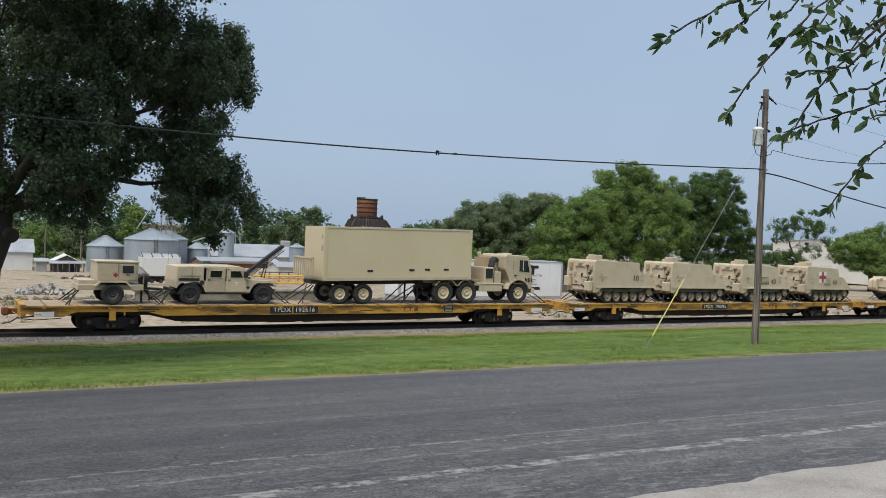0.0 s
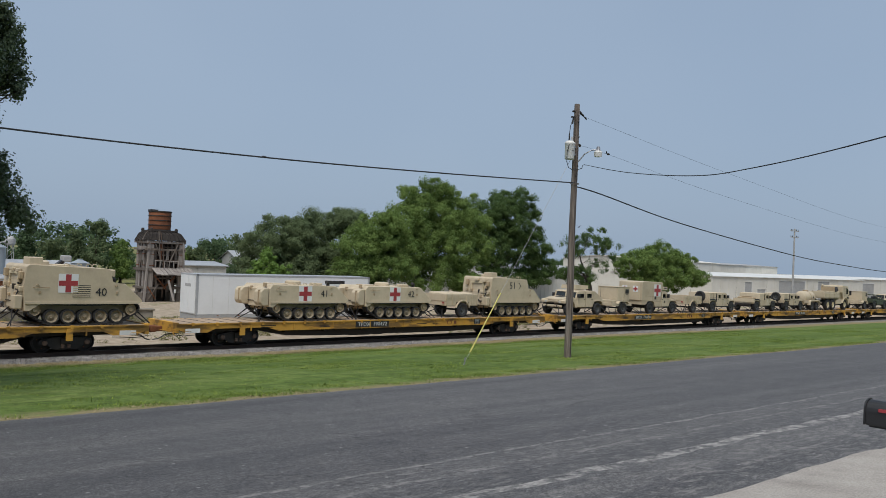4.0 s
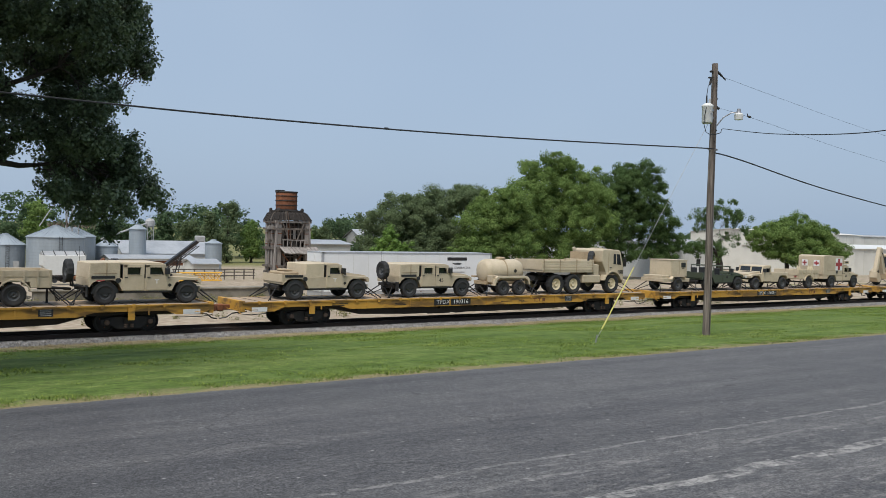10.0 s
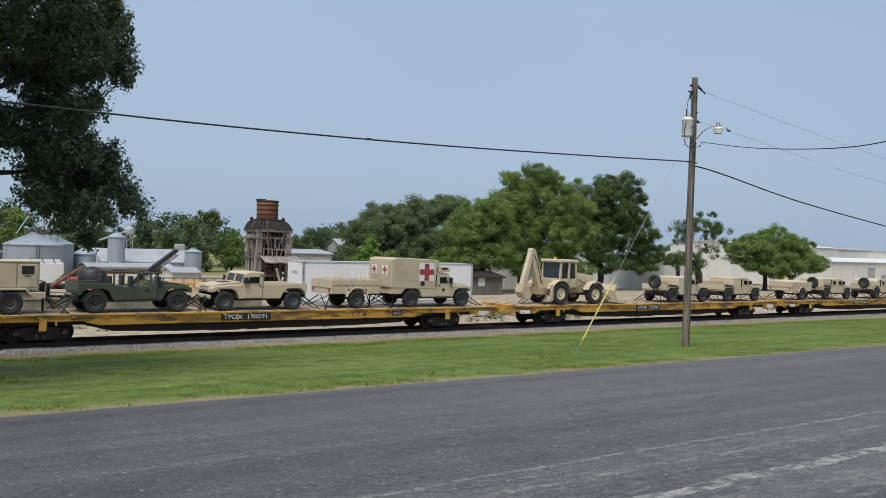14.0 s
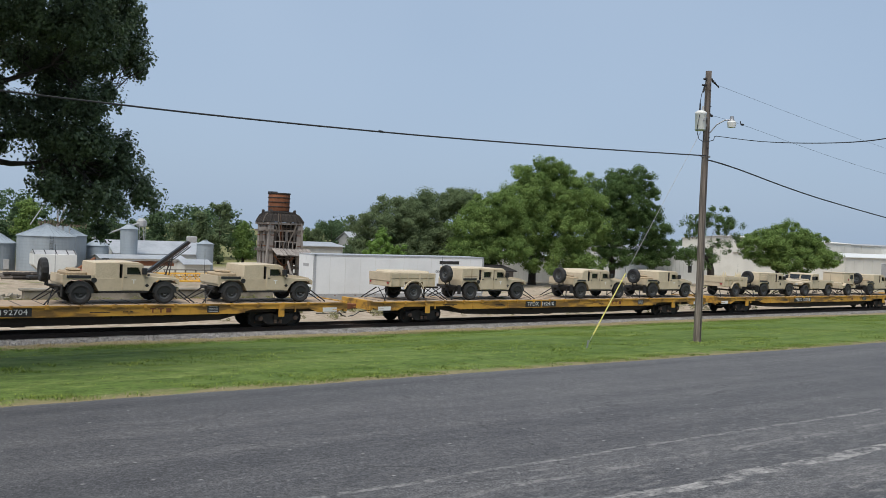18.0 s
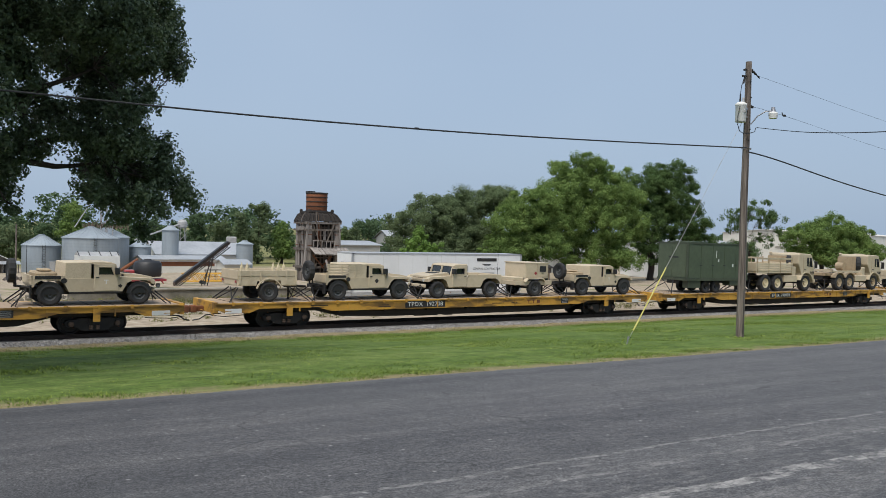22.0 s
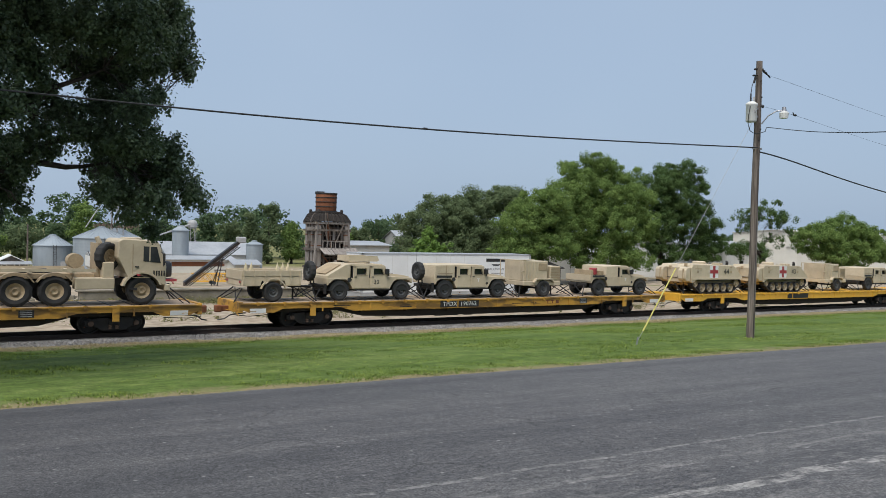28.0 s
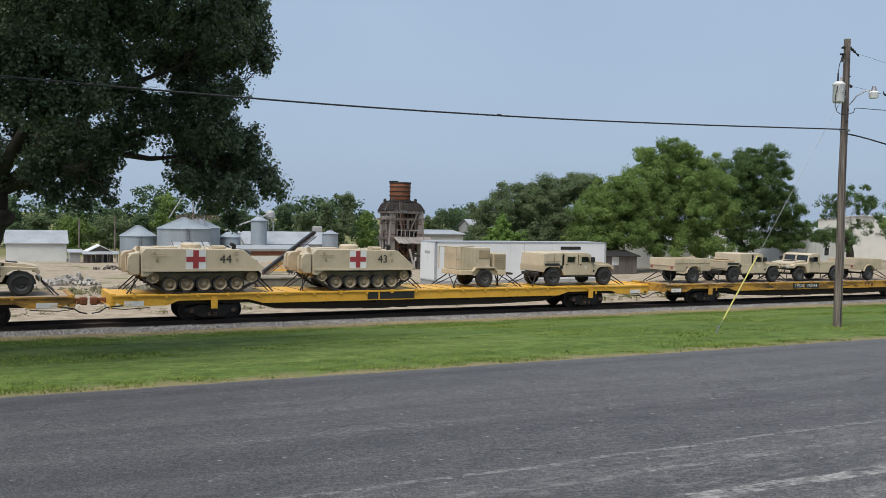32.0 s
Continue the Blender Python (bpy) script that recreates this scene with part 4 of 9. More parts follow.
def cargo_trailer(name, label, stakes=False, load=False, group="trailers on the train"):
    v = thing(name, label, "trailer", group)
    low = [(-1.42, 0.80)] + [(-0.62, 0.80)] + arch(0, 0.45, 0.60, 160, 20) + [(0.62, 0.80), (1.32, 0.80), (1.32, 1.22), (-1.42, 1.22)]
    body = part("tub", prism([(-1.42, 0.72), (-0.58, 0.72), (-0.55, 0.98), (0.55, 0.98), (0.58, 0.72), (1.32, 0.72), (1.32, 1.16), (-1.42, 1.16)], -1.02, 1.02, 0.02), TAN, v)
    part("tub_side", join(B((-1.42, 1.32, -1.04, -0.99, 1.16, 1.42), bev=0.01), B((-1.42, 1.32, 0.99, 1.04, 1.16, 1.42), bev=0.01), B((-1.45, -1.40, -1.02, 1.02, 1.0, 1.42), bev=0.01), B((1.28, 1.33, -1.02, 1.02, 1.0, 1.42), bev=0.01)), TAN, v)
    singles("rib", [(x, x + 0.07, -1.065, -1.04, 0.8, 1.42) for x in (-1.38, -0.9, -0.42, 0.30, 0.78, 1.22)], TAN, v)
    part("fender", prism(arch(0, 0.45, 0.62, 165, 15) + arch(0, 0.45, 0.57, 15, 165), -1.10, -0.98), TAN, v)
    part("tail_light", B((-1.47, -1.45, -0.9, -0.75, 0.86, 0.96), (-1.47, -1.45, 0.75, 0.9, 0.86, 0.96)), RED, v)
    if stakes:
        for x in (-1.2, -0.95, 0.25, 0.5, 0.75) if stakes == 1 else (-1.3, -0.5):
            part("pointed_stake", lathe([(0.09, 1.42), (0.075, 1.55), (0, 1.80)], "z", 6, (x, -0.8, 0)), TAN_PALE, v)
    if load:
        part("folded_tarp", B((-1.2, 1.1, -0.85, 0.85, 1.2, 1.52), bev=0.08), CLOTH, v)
    running_gear(v, (0.0,))
    return v


def generator_trailer(name, label, tall=False, group="trailers on the train"):
    v = thing(name, label, "generator trailer", group)
    part("frame", B((-1.35, 1.25, -0.95, 0.95, 0.62, 0.86), bev=0.02), TAN, v)
    part("fender", prism([(-0.72, 0.80), (-0.55, 1.02), (0.55, 1.02), (0.72, 0.80), (0.66, 0.78), (0.5, 0.96), (-0.5, 0.96), (-0.66, 0.78)], -1.10, -0.82), TAN, v)
    if tall is True:
        part("housing", B((-1.25, 0.35, -0.9, 0.9, 0.86, 1.98), bev=0.03), TAN, v)
        part("rear_cage", tube(*[bar((x, -0.88, 0.86), (x, -0.88, 2.0), 0.03) for x in (-1.55, -1.3)], bar((-1.55, -0.88, 2.0), (-0.6, -0.88, 2.05), 0.03), bar((-1.55, -0.88, 1.4), (-1.25, -0.88, 1.4), 0.03), bar((-1.55, 0.88, 0.86), (-1.55, 0.88, 2.0), 0.03), bar((-1.55, -0.88, 2.0), (-1.55, 0.88, 2.0), 0.03)), TAN, v)
        part("control_panel", B((-0.30, 0.30, -0.925, -0.9, 1.45, 1.85), bev=0.01), TAN_DARK, v)
        part("radiator_box", B((0.55, 1.30, -0.85, 0.85, 0.86, 1.70), bev=0.03), TAN, v)
        part("louvre", B(*[(0.62, 1.24, -0.875, -0.85, 0.95 + 0.09 * i, 1.0 + 0.09 * i) for i in range(8)]), TAN_DARK, v)
        part("side_rail", B(*[(-1.2 + 0.22 * i, -1.15 + 0.22 * i, -0.93, -0.9, 0.9, 1.95) for i in range(4)]), TAN, v)
    else:
        top = 2.06 if tall is None else 1.84
        part("housing", B((-0.62, 1.02, -0.9, 0.9, 0.98, top), bev=0.03), TAN, v)
        part("access_panel", B((0.26, 0.94, -0.925, -0.9, 1.08, top - 0.1), bev=0.008), TAN, v)
        part("window_panel", B((0.38, 0.82, -0.935, -0.925, top - 0.48, top - 0.16)), BLACK, v)
        part("panel_handle", B((0.5, 0.68, -0.95, -0.925, top - 0.56, top - 0.53)), DARKMETAL, v)
        part("door_panel", B((-0.54, 0.20, -0.92, -0.9, 1.06, top - 0.08), bev=0.008), TAN, v)
        part("door_seam", B((0.20, 0.222, -0.915, -0.9, 1.02, top - 0.04)), TAN_DARK, v)
        if tall is not None:
            insignia(v, 0.1, 1.28, -0.93, 0.11, RED)
        part("roof_lip", B((-0.65, 1.05, -0.93, 0.93, top - 0.02, top + 0.03)), TAN, v)
        part("rear_stowage", B((-1.30, -0.66, -0.8, 0.8, 0.86, 1.05), bev=0.02), TAN, v)
        part("front_rack", tube(bar((1.3, -0.6, 0.86), (1.3, -0.6, 1.25), 0.03), bar((1.3, -0.6, 1.25), (1.3, 0.6, 1.25), 0.03), bar((1.3, 0.6, 0.86), (1.3, 0.6, 1.25), 0.03)), TAN_DARK, v)
        part("cable_reel", lathe([(0, -0.16), (0.17, -0.16), (0.17, 0.16), (0, 0.16)], "y", 12, (1.3, -0.3, 1.05)), BLACK, v)
    part("junction_box", B((1.25, 1.55, -0.25, 0.25, 0.7, 1.1), bev=0.02), DARKMETAL, v)
    running_gear(v, (0.0,))
    return v


def tank_trailer(name, label):
    v = thing(name, label, "tank trailer", "trailers on the train")
    prof = [(0, -1.32), (0.45, -1.30), (0.62, -1.2), (0.68, -1.0), (0.68, 1.0), (0.62, 1.2), (0.45, 1.30), (0, 1.32)]
    part("tank", lathe(prof, "x", 22, (0, 0, 1.32)), TAN, v, smooth=True)
    part("tank_band", lathe([(0.69, -0.05), (0.71, -0.05), (0.71, 0.02), (0.69, 0.02)], "x", 22, (0, 0, 1.32)), TAN_DARK, v)
    part("manhole", lathe([(0.28, 1.98), (0.28, 2.08), (0.2, 2.12), (0, 2.12)], "z", 16, (0, 0, 0)), TAN_DARK, v)
    part("frame", B((-1.4, 1.45, -0.55, 0.55, 0.58, 0.76), (-1.2, 1.0, -1.08, -0.78, 0.92, 1.0), (-1.2, 1.0, 0.78, 1.08, 0.92, 1.0)), TAN_DARK, v)
    part("stowage_box", B((-1.3, -0.85, -0.95, -0.5, 0.7, 1.1), bev=0.02), TAN, v)
    part("fender", prism([(-1.25, 0.55), (-1.22, 0.92), (-1.0, 1.08), (1.05, 1.08), (1.28, 0.92), (1.3, 0.6), (1.22, 0.6), (1.16, 0.84), (0.95, 0.98), (-0.9, 0.98), (-1.12, 0.84), (-1.16, 0.55)], -1.12, -0.78, 0.01), TAN, v)
    insignia(v, 0.55, 1.35, -0.69, 0.12)
    running_gear(v, (-0.55, 0.60), r=0.42)
    return v


def fmtv(name, label, body="cargo", rim=TAN_PALE, rail=False):
    """Six-wheeled cab-over truck, the cab at the +x end."""
    v = thing(name, label, "cargo truck", "military trucks on the train")
    part("chassis", B((-3.35, 3.1, -0.42, 0.42, 0.78, 1.05)), DARKMETAL, v)
    for x in (-2.47, -1.04, 2.25) if body == "tractor" else (-2.35, -1.0, 2.2):
        for sy in (-1, 1):
            wheel(v, x, sy * 0.98, 0.59, 0.38, 0.33, rim=rim, hub=0.12)
        part("axle", tube(bar((x, -0.98, 0.59), (x, 0.98, 0.59), 0.1)), DARKMETAL, v)
    cab = [(1.62, 1.30)] + arch(2.2, 0.6, 0.74, 140, 35, 7) + [(3.0, 0.80), (3.12, 0.82), (3.14, 1.62), (2.84, 2.56), (2.72, 2.66), (1.42, 2.72), (1.26, 2.62), (1.24, 1.95)]
    c = part("cab", prism(cab, -1.2, 1.2, 0.04), TAN, v)
    for sy in (-1, 1):
        y0, y1 = sorted((sy * 1.2, sy * 1.212))
        part("door_window", prism([(2.22, 1.80), (2.90, 1.74), (2.74, 2.40), (2.22, 2.42)], y0, y1), GLASS, c)
        part("window_bar", prism([(2.44, 1.80), (2.49, 1.80), (2.49, 2.41), (2.44, 2.41)], y0 - 0.004, y1 + 0.004), TAN, c)
        part("side_vent", B(*[(2.62 + 0.1 * i, 2.67 + 0.1 * i, y0 - 0.003, y1 + 0.003, 1.2, 1.42) for i in range(5)]), DARKMETAL, c)
        part("door_seam", B((1.80, 1.825, y0, y1, 1.15, 2.5), (1.80, 2.5, y0, y1, 1.12, 1.145)), TAN_DARK, c)
        part("door_handle", B((1.9, 2.05, y0 - 0.02, y1 + 0.02, 1.55, 1.60)), BLACK, c)
        part("mirror", join(B((2.95, 3.0, sy * 1.42 - 0.12, sy * 1.42 + 0.12, 1.65, 2.15), bev=0.02), tube(bar((2.9, sy * 1.2, 2.2), (2.97, sy * 1.42, 2.1), 0.015), bar((3.0, sy * 1.2, 1.6), (2.97, sy * 1.42, 1.7), 0.015), n=5)), BLACK, v)
        part("step", B((1.7, 2.0, min(sy * 0.9, sy * 1.2), max(sy * 0.9, sy * 1.2), 0.62, 0.70)), DARKMETAL, v)
        part("headlight", lathe([(0, 0.03), (0.09, 0.02), (0.1, 0)], "x", 12, (3.135, sy * 0.85, 1.05)), LAMPGLASS, v)
    part("windscreen", prism([(3.145, 1.70), (3.155, 1.70), (2.90, 2.52), (2.89, 2.50)], -1.05, 1.05), GLASS, c)
    part("front_bumper", B((3.08, 3.30, -1.2, 1.2, 0.58, 0.85), bev=0.03), TAN, v)
    part("grille", B(*[(3.14, 3.16, -0.6, 0.6, 1.18 + 0.08 * i, 1.22 + 0.08 * i) for i in range(4)]), DARKMETAL, c)
    part("roof_hatch", lathe([(0.42, 2.66), (0.42, 2.74), (0.36, 2.76), (0, 2.76)], "z", 16, (2.0, 0, 0)), TAN, c)
    part("front_fender", prism(arch(2.2, 0.59, 0.80, 165, 18) + arch(2.2, 0.59, 0.72, 18, 165), -1.24, -0.80), TAN, v)
    if body == "tractor":
        part("radiator_frame", B((0.05, 0.62, -1.1, 0.6, 1.08, 1.98), bev=0.03), TAN, v)
        part("radiator_core", B((0.12, 0.55, -1.115, -1.10, 1.38, 1.90)), BLACK, v)
        part("platform", B((-0.6, 1.3, -1.18, -0.5, 0.98, 1.10), bev=0.01), TAN, v)
    part("air_cleaner", B((0.72, 1.15, -1.05, -0.55, 1.1, 1.75), bev=0.03), TAN, v)
    part("exhaust_pipe", tube([(0.95, 0.85, 1.1, 0.12), (0.95, 0.85, 2.5, 0.12), (0.85, 0.85, 2.75, 0.10)], n=10), TAN, v)
    sp = part("spare_carrier", B((0.62, 0.70, -0.6, 0.9, 1.0, 2.5)), TAN_DARK, v)
    bm = None
    sw = wheel(v, 0.0, 0.0, 0.59, 0.36, 0.33, name="spare_wheel", rim=rim)
    sw.matrix_basis = Matrix.Translation((0.98, -0.55, 1.95)) @ Matrix.Rotation(radians(38), 4, "Z") @ Matrix.Translation((0, 0, -0.59))
    part("stowage_box", B((-0.30, 1.15, -1.18, -0.55, 0.66, 1.12), bev=0.03), TAN, v)
    if body == "cargo":
        part("bed_floor", B((-3.5, 0.55, -1.2, 1.2, 1.28, 1.42), bev=0.01), TAN, v)
        for sy in (-1, 1):
            y0, y1 = sorted((sy * 1.16, sy * 1.22))
            side = part("bed_side", B(*[(-3.48, 0.52, y0, y1, 1.42 + 0.145 * i, 1.55 + 0.145 * i) for i in range(4)], bev=0.012), TAN, v)
            singles("bed_post", [(x, x + 0.08, min(y0, y1 + 0.03 * sy), max(y1, y0 + 0.03 * sy), 1.3, 2.05 if not rail else 2.4) for x in (-3.45, -2.2, -0.9, 0.40)], TAN_DARK, side)
        part("bed_bulkhead", B((0.50, 0.56, -1.2, 1.2, 1.42, 2.05), bev=0.01), TAN, v)
        part("tailgate", B((-3.54, -3.48, -1.2, 1.2, 1.42, 2.0), bev=0.01), TAN, v)
        if rail:
            part("top_rail", B((-3.48, 0.5, -1.22, -1.16, 2.24, 2.36), (-3.48, 0.5, 1.16, 1.22, 2.24, 2.36), bev=0.01), TAN, v)
    else:
        part("flat_frame", B((-3.4, 0.5, -0.62, 0.62, 1.05, 1.28), bev=0.02), TAN_DARK, v)
        for x in (-2.35, -1.0):
            for sy in (-1, 1):
                part("mudguard", prism(arch(x, 0.59, 0.74, 150, 30) + arch(x, 0.59, 0.70, 30, 150), sy * 0.8, sy * 1.2), TAN_DARK, v)
        part("fifth_wheel", prism([(-2.2, 1.28), (-1.0, 1.28), (-1.1, 1.42), (-2.15, 1.34)], -0.5, 0.5), DARKMETAL, v)
        if body == "flat":
            part("side_rail", B((-3.4, 0.45, -1.2, -1.12, 1.36, 1.48), (-3.4, 0.45, 1.12, 1.2, 1.36, 1.48), (-3.4, -3.3, -1.2, 1.2, 1.36, 1.48), (-1.9, -1.8, -1.2, 1.2, 1.30, 1.40), (-0.4, -0.3, -1.2, 1.2, 1.30, 1.40)), TAN, v)
            part("hose_reel", lathe([(0, -0.3), (0.3, -0.3), (0.3, 0.3), (0, 0.3)], "y", 14, (-0.1, 0.2, 1.75)), TAN_DARK, v)
    chains(v, -3.3, 3.2, 0.95, 0.85)
    return v


def box_semi(name, label):
    """Long van body on a low two-axle trailer, nose raised on the tractor."""
    v = thing(name, label, "semitrailer", "trailers on the train")
    tilt = math.tan(radians(1.2))
    z = lambda x, h: h + x * tilt
    ext = [(-4.2, z(-4.2, 1.28)), (4.05, z(4.05, 1.28)), (4.05, z(4.05, 3.86)), (-4.2, z(-4.2, 3.86))]
    part("van_body", prism(ext, -1.22, 1.22, 0.03), TAN_PALE, v, "plain pale tan ribbed van body")
    for x in (-4.22, 3.9):
        part("corner_post", prism([(x, z(x, 1.26)), (x + 0.16, z(x, 1.26)), (x + 0.16, z(x, 3.88)), (x, z(x, 3.88))], -1.245, 1.245), TAN_PALE, v)
    part("top_rail", prism([(-4.2, z(-4.2, 3.80)), (4.05, z(4.05, 3.80)), (4.05, z(4.05, 3.89)), (-4.2, z(-4.2, 3.89))], -1.24, 1.24), TAN, v)
    part("bottom_rail", prism([(-4.2, z(-4.2, 1.22)), (4.05, z(4.05, 1.22)), (4.05, z(4.05, 1.36)), (-4.2, z(-4.2, 1.36))], -1.24, 1.24), TAN, v)
    part("vent", B(*[(x, x + 0.3, -1.235, -1.22, zz, zz + 0.1) for x, zz in ((-1.9, 1.62), (0.4, 1.70), (1.3, 1.74), (2.4, 1.76))]), DARKMETAL, v)
    part("tail_rack", B(*[(-4.75, -4.25, -1.2 + 0.27 * i, -1.12 + 0.27 * i, 1.35, 1.42) for i in range(10)], *[(-4.75, -4.69, -1.2 + 0.27 * i, -1.12 + 0.27 * i, 1.40, 2.25) for i in range(10)], (-4.76, -4.68, -1.2, 1.2, 2.2, 2.28)), TAN, v, "folded tan tail rack")
    part("rear_lamp", B((-4.23, -4.21, -1.1, -0.95, 2.6, 2.9), (-4.23, -4.21, -1.1, -0.95, 3.2, 3.4)), TAN_DARK, v)
    part("subframe", prism([(-4.5, 0.95), (-1.2, 0.95), (3.0, 1.05), (3.0, z(3, 1.22)), (-4.5, z(-4.5, 1.22))], -0.5, 0.5), DARKMETAL, v)
    for x in (-3.25, -2.0):
        for sy in (-1, 1):
            wheel(v, x, sy * 0.95, 0.50, 0.36, 0.28, rim=TAN_PALE, hub=0.11)
        part("axle", tube(bar((x, -0.95, 0.5), (x, 0.95, 0.5), 0.09)), DARKMETAL, v)
    part("landing_leg", tube(*[[(1.2, sy * 0.7, 0.03, 0.14), (1.2, sy * 0.7, 0.06, 0.05), (1.2, sy * 0.7, 1.2, 0.05)] for sy in (-1, 1)], bar((0.2, -0.9, 0.03), (1.2, -0.7, 1.0), 0.03), bar((2.0, -0.9, 0.03), (1.2, -0.7, 1.0), 0.03), bar((0.2, 0.9, 0.03), (1.2, 0.7, 1.0), 0.03)), DARKMETAL, v)
    chains(v, -4.4, 2.2, 0.95, 0.9)
    return v


def green_van(name, label):
    v = thing(name, label, "van trailer", "trailers on the train")
    a_, b_, lo, hi = -2.70, 3.20, 0.86, 3.20
    w_ = (b_ - a_ - 0.2) / 5
    part("van_body", B((a_, b_, -1.22, 1.22, lo, hi), bev=0.03), BOX_GREEN, v)
    singles("side_panel", [(a_ + 0.1 + w_ * i + 0.02, a_ + 0.1 + w_ * (i + 1) - 0.02, -1.24, -1.22, lo + 0.14, hi - 0.12) for i in range(5)], BOX_GREEN, v)
    singles("door_latch", [(a_ + 0.1 + w_ * k_ - 0.10, a_ + 0.1 + w_ * k_ + 0.10, -1.27, -1.245, lo + 0.92, lo + 0.97) for k_ in (1, 2, 3, 4)], BLACK, v)
    singles("corner_post", [(a_ - 0.02, a_ + 0.08, -1.25, -1.12, lo, hi), (b_ - 0.08, b_ + 0.02, -1.25, -1.12, lo, hi)], OLIVE, v)
    singles("body_rail", [(a_ - 0.02, b_ + 0.02, -1.26, 1.26, hi - 0.03, hi + 0.06), (a_ - 0.02, b_ + 0.02, -1.26, 1.26, lo - 0.06, lo + 0.10)], OLIVE, v)
    singles("rear_door", [(a_ - 0.03, a_, -1.1, -0.02, lo + 0.15, hi - 0.1), (a_ - 0.03, a_, 0.02, 1.1, lo + 0.15, hi - 0.1)], BOX_GREEN, v)
    part("stencil_bar", B((a_ - 0.037, a_ - 0.03, -0.5, 0.3, 2.25, 2.34)), BLACK, v)
    singles("paint_chip", [(1.62, 1.74, -1.246, -1.24, 1.70, 1.90), (0.0, 0.05, -1.246, -1.24, 2.3, 2.75), (0.2, 0.3, -1.246, -1.24, 2.05, 2.2), (2.86, 2.94, -1.246, -1.24, 2.7, 2.95)], WHITE, v)
    part("roof_pod", B((-1.9, -0.4, -0.8, 0.8, hi + 0.05, hi + 0.14), bev=0.02), BOX_GREEN, v)
    part("chassis", B((a_ + 0.1, b_ + 0.3, -0.5, 0.5, 0.58, lo)), DARKMETAL, v)
    part("rear_skirt", B((a_ + 0.2, -1.35, -1.16, -0.7, 0.34, lo)), OLIVE, v)
    for x in (-0.72, 0.30):
        for sy in (-1, 1):
            wheel(v, x, sy * 0.95, 0.40, 0.30, 0.22, rim=BLACK)
    part("axle", tube(bar((x, -0.95, 0.40), (x, 0.95, 0.40), 0.08)), DARKMETAL, v)
    part("landing_leg", tube(*[[(2.7, sy * 0.7, 0.03, 0.13), (2.7, sy * 0.7, 0.06, 0.05), (2.7, sy * 0.7, 1.0, 0.05)] for sy in (-1, 1)]), DARKMETAL, v)
    part("stowage_box", B((1.5, 2.9, -1.18, -0.6, 0.46, 0.84), bev=0.02), OLIVE, v)
    chains(v, -3.2, 3.3, 0.8, 0.85)
    return v


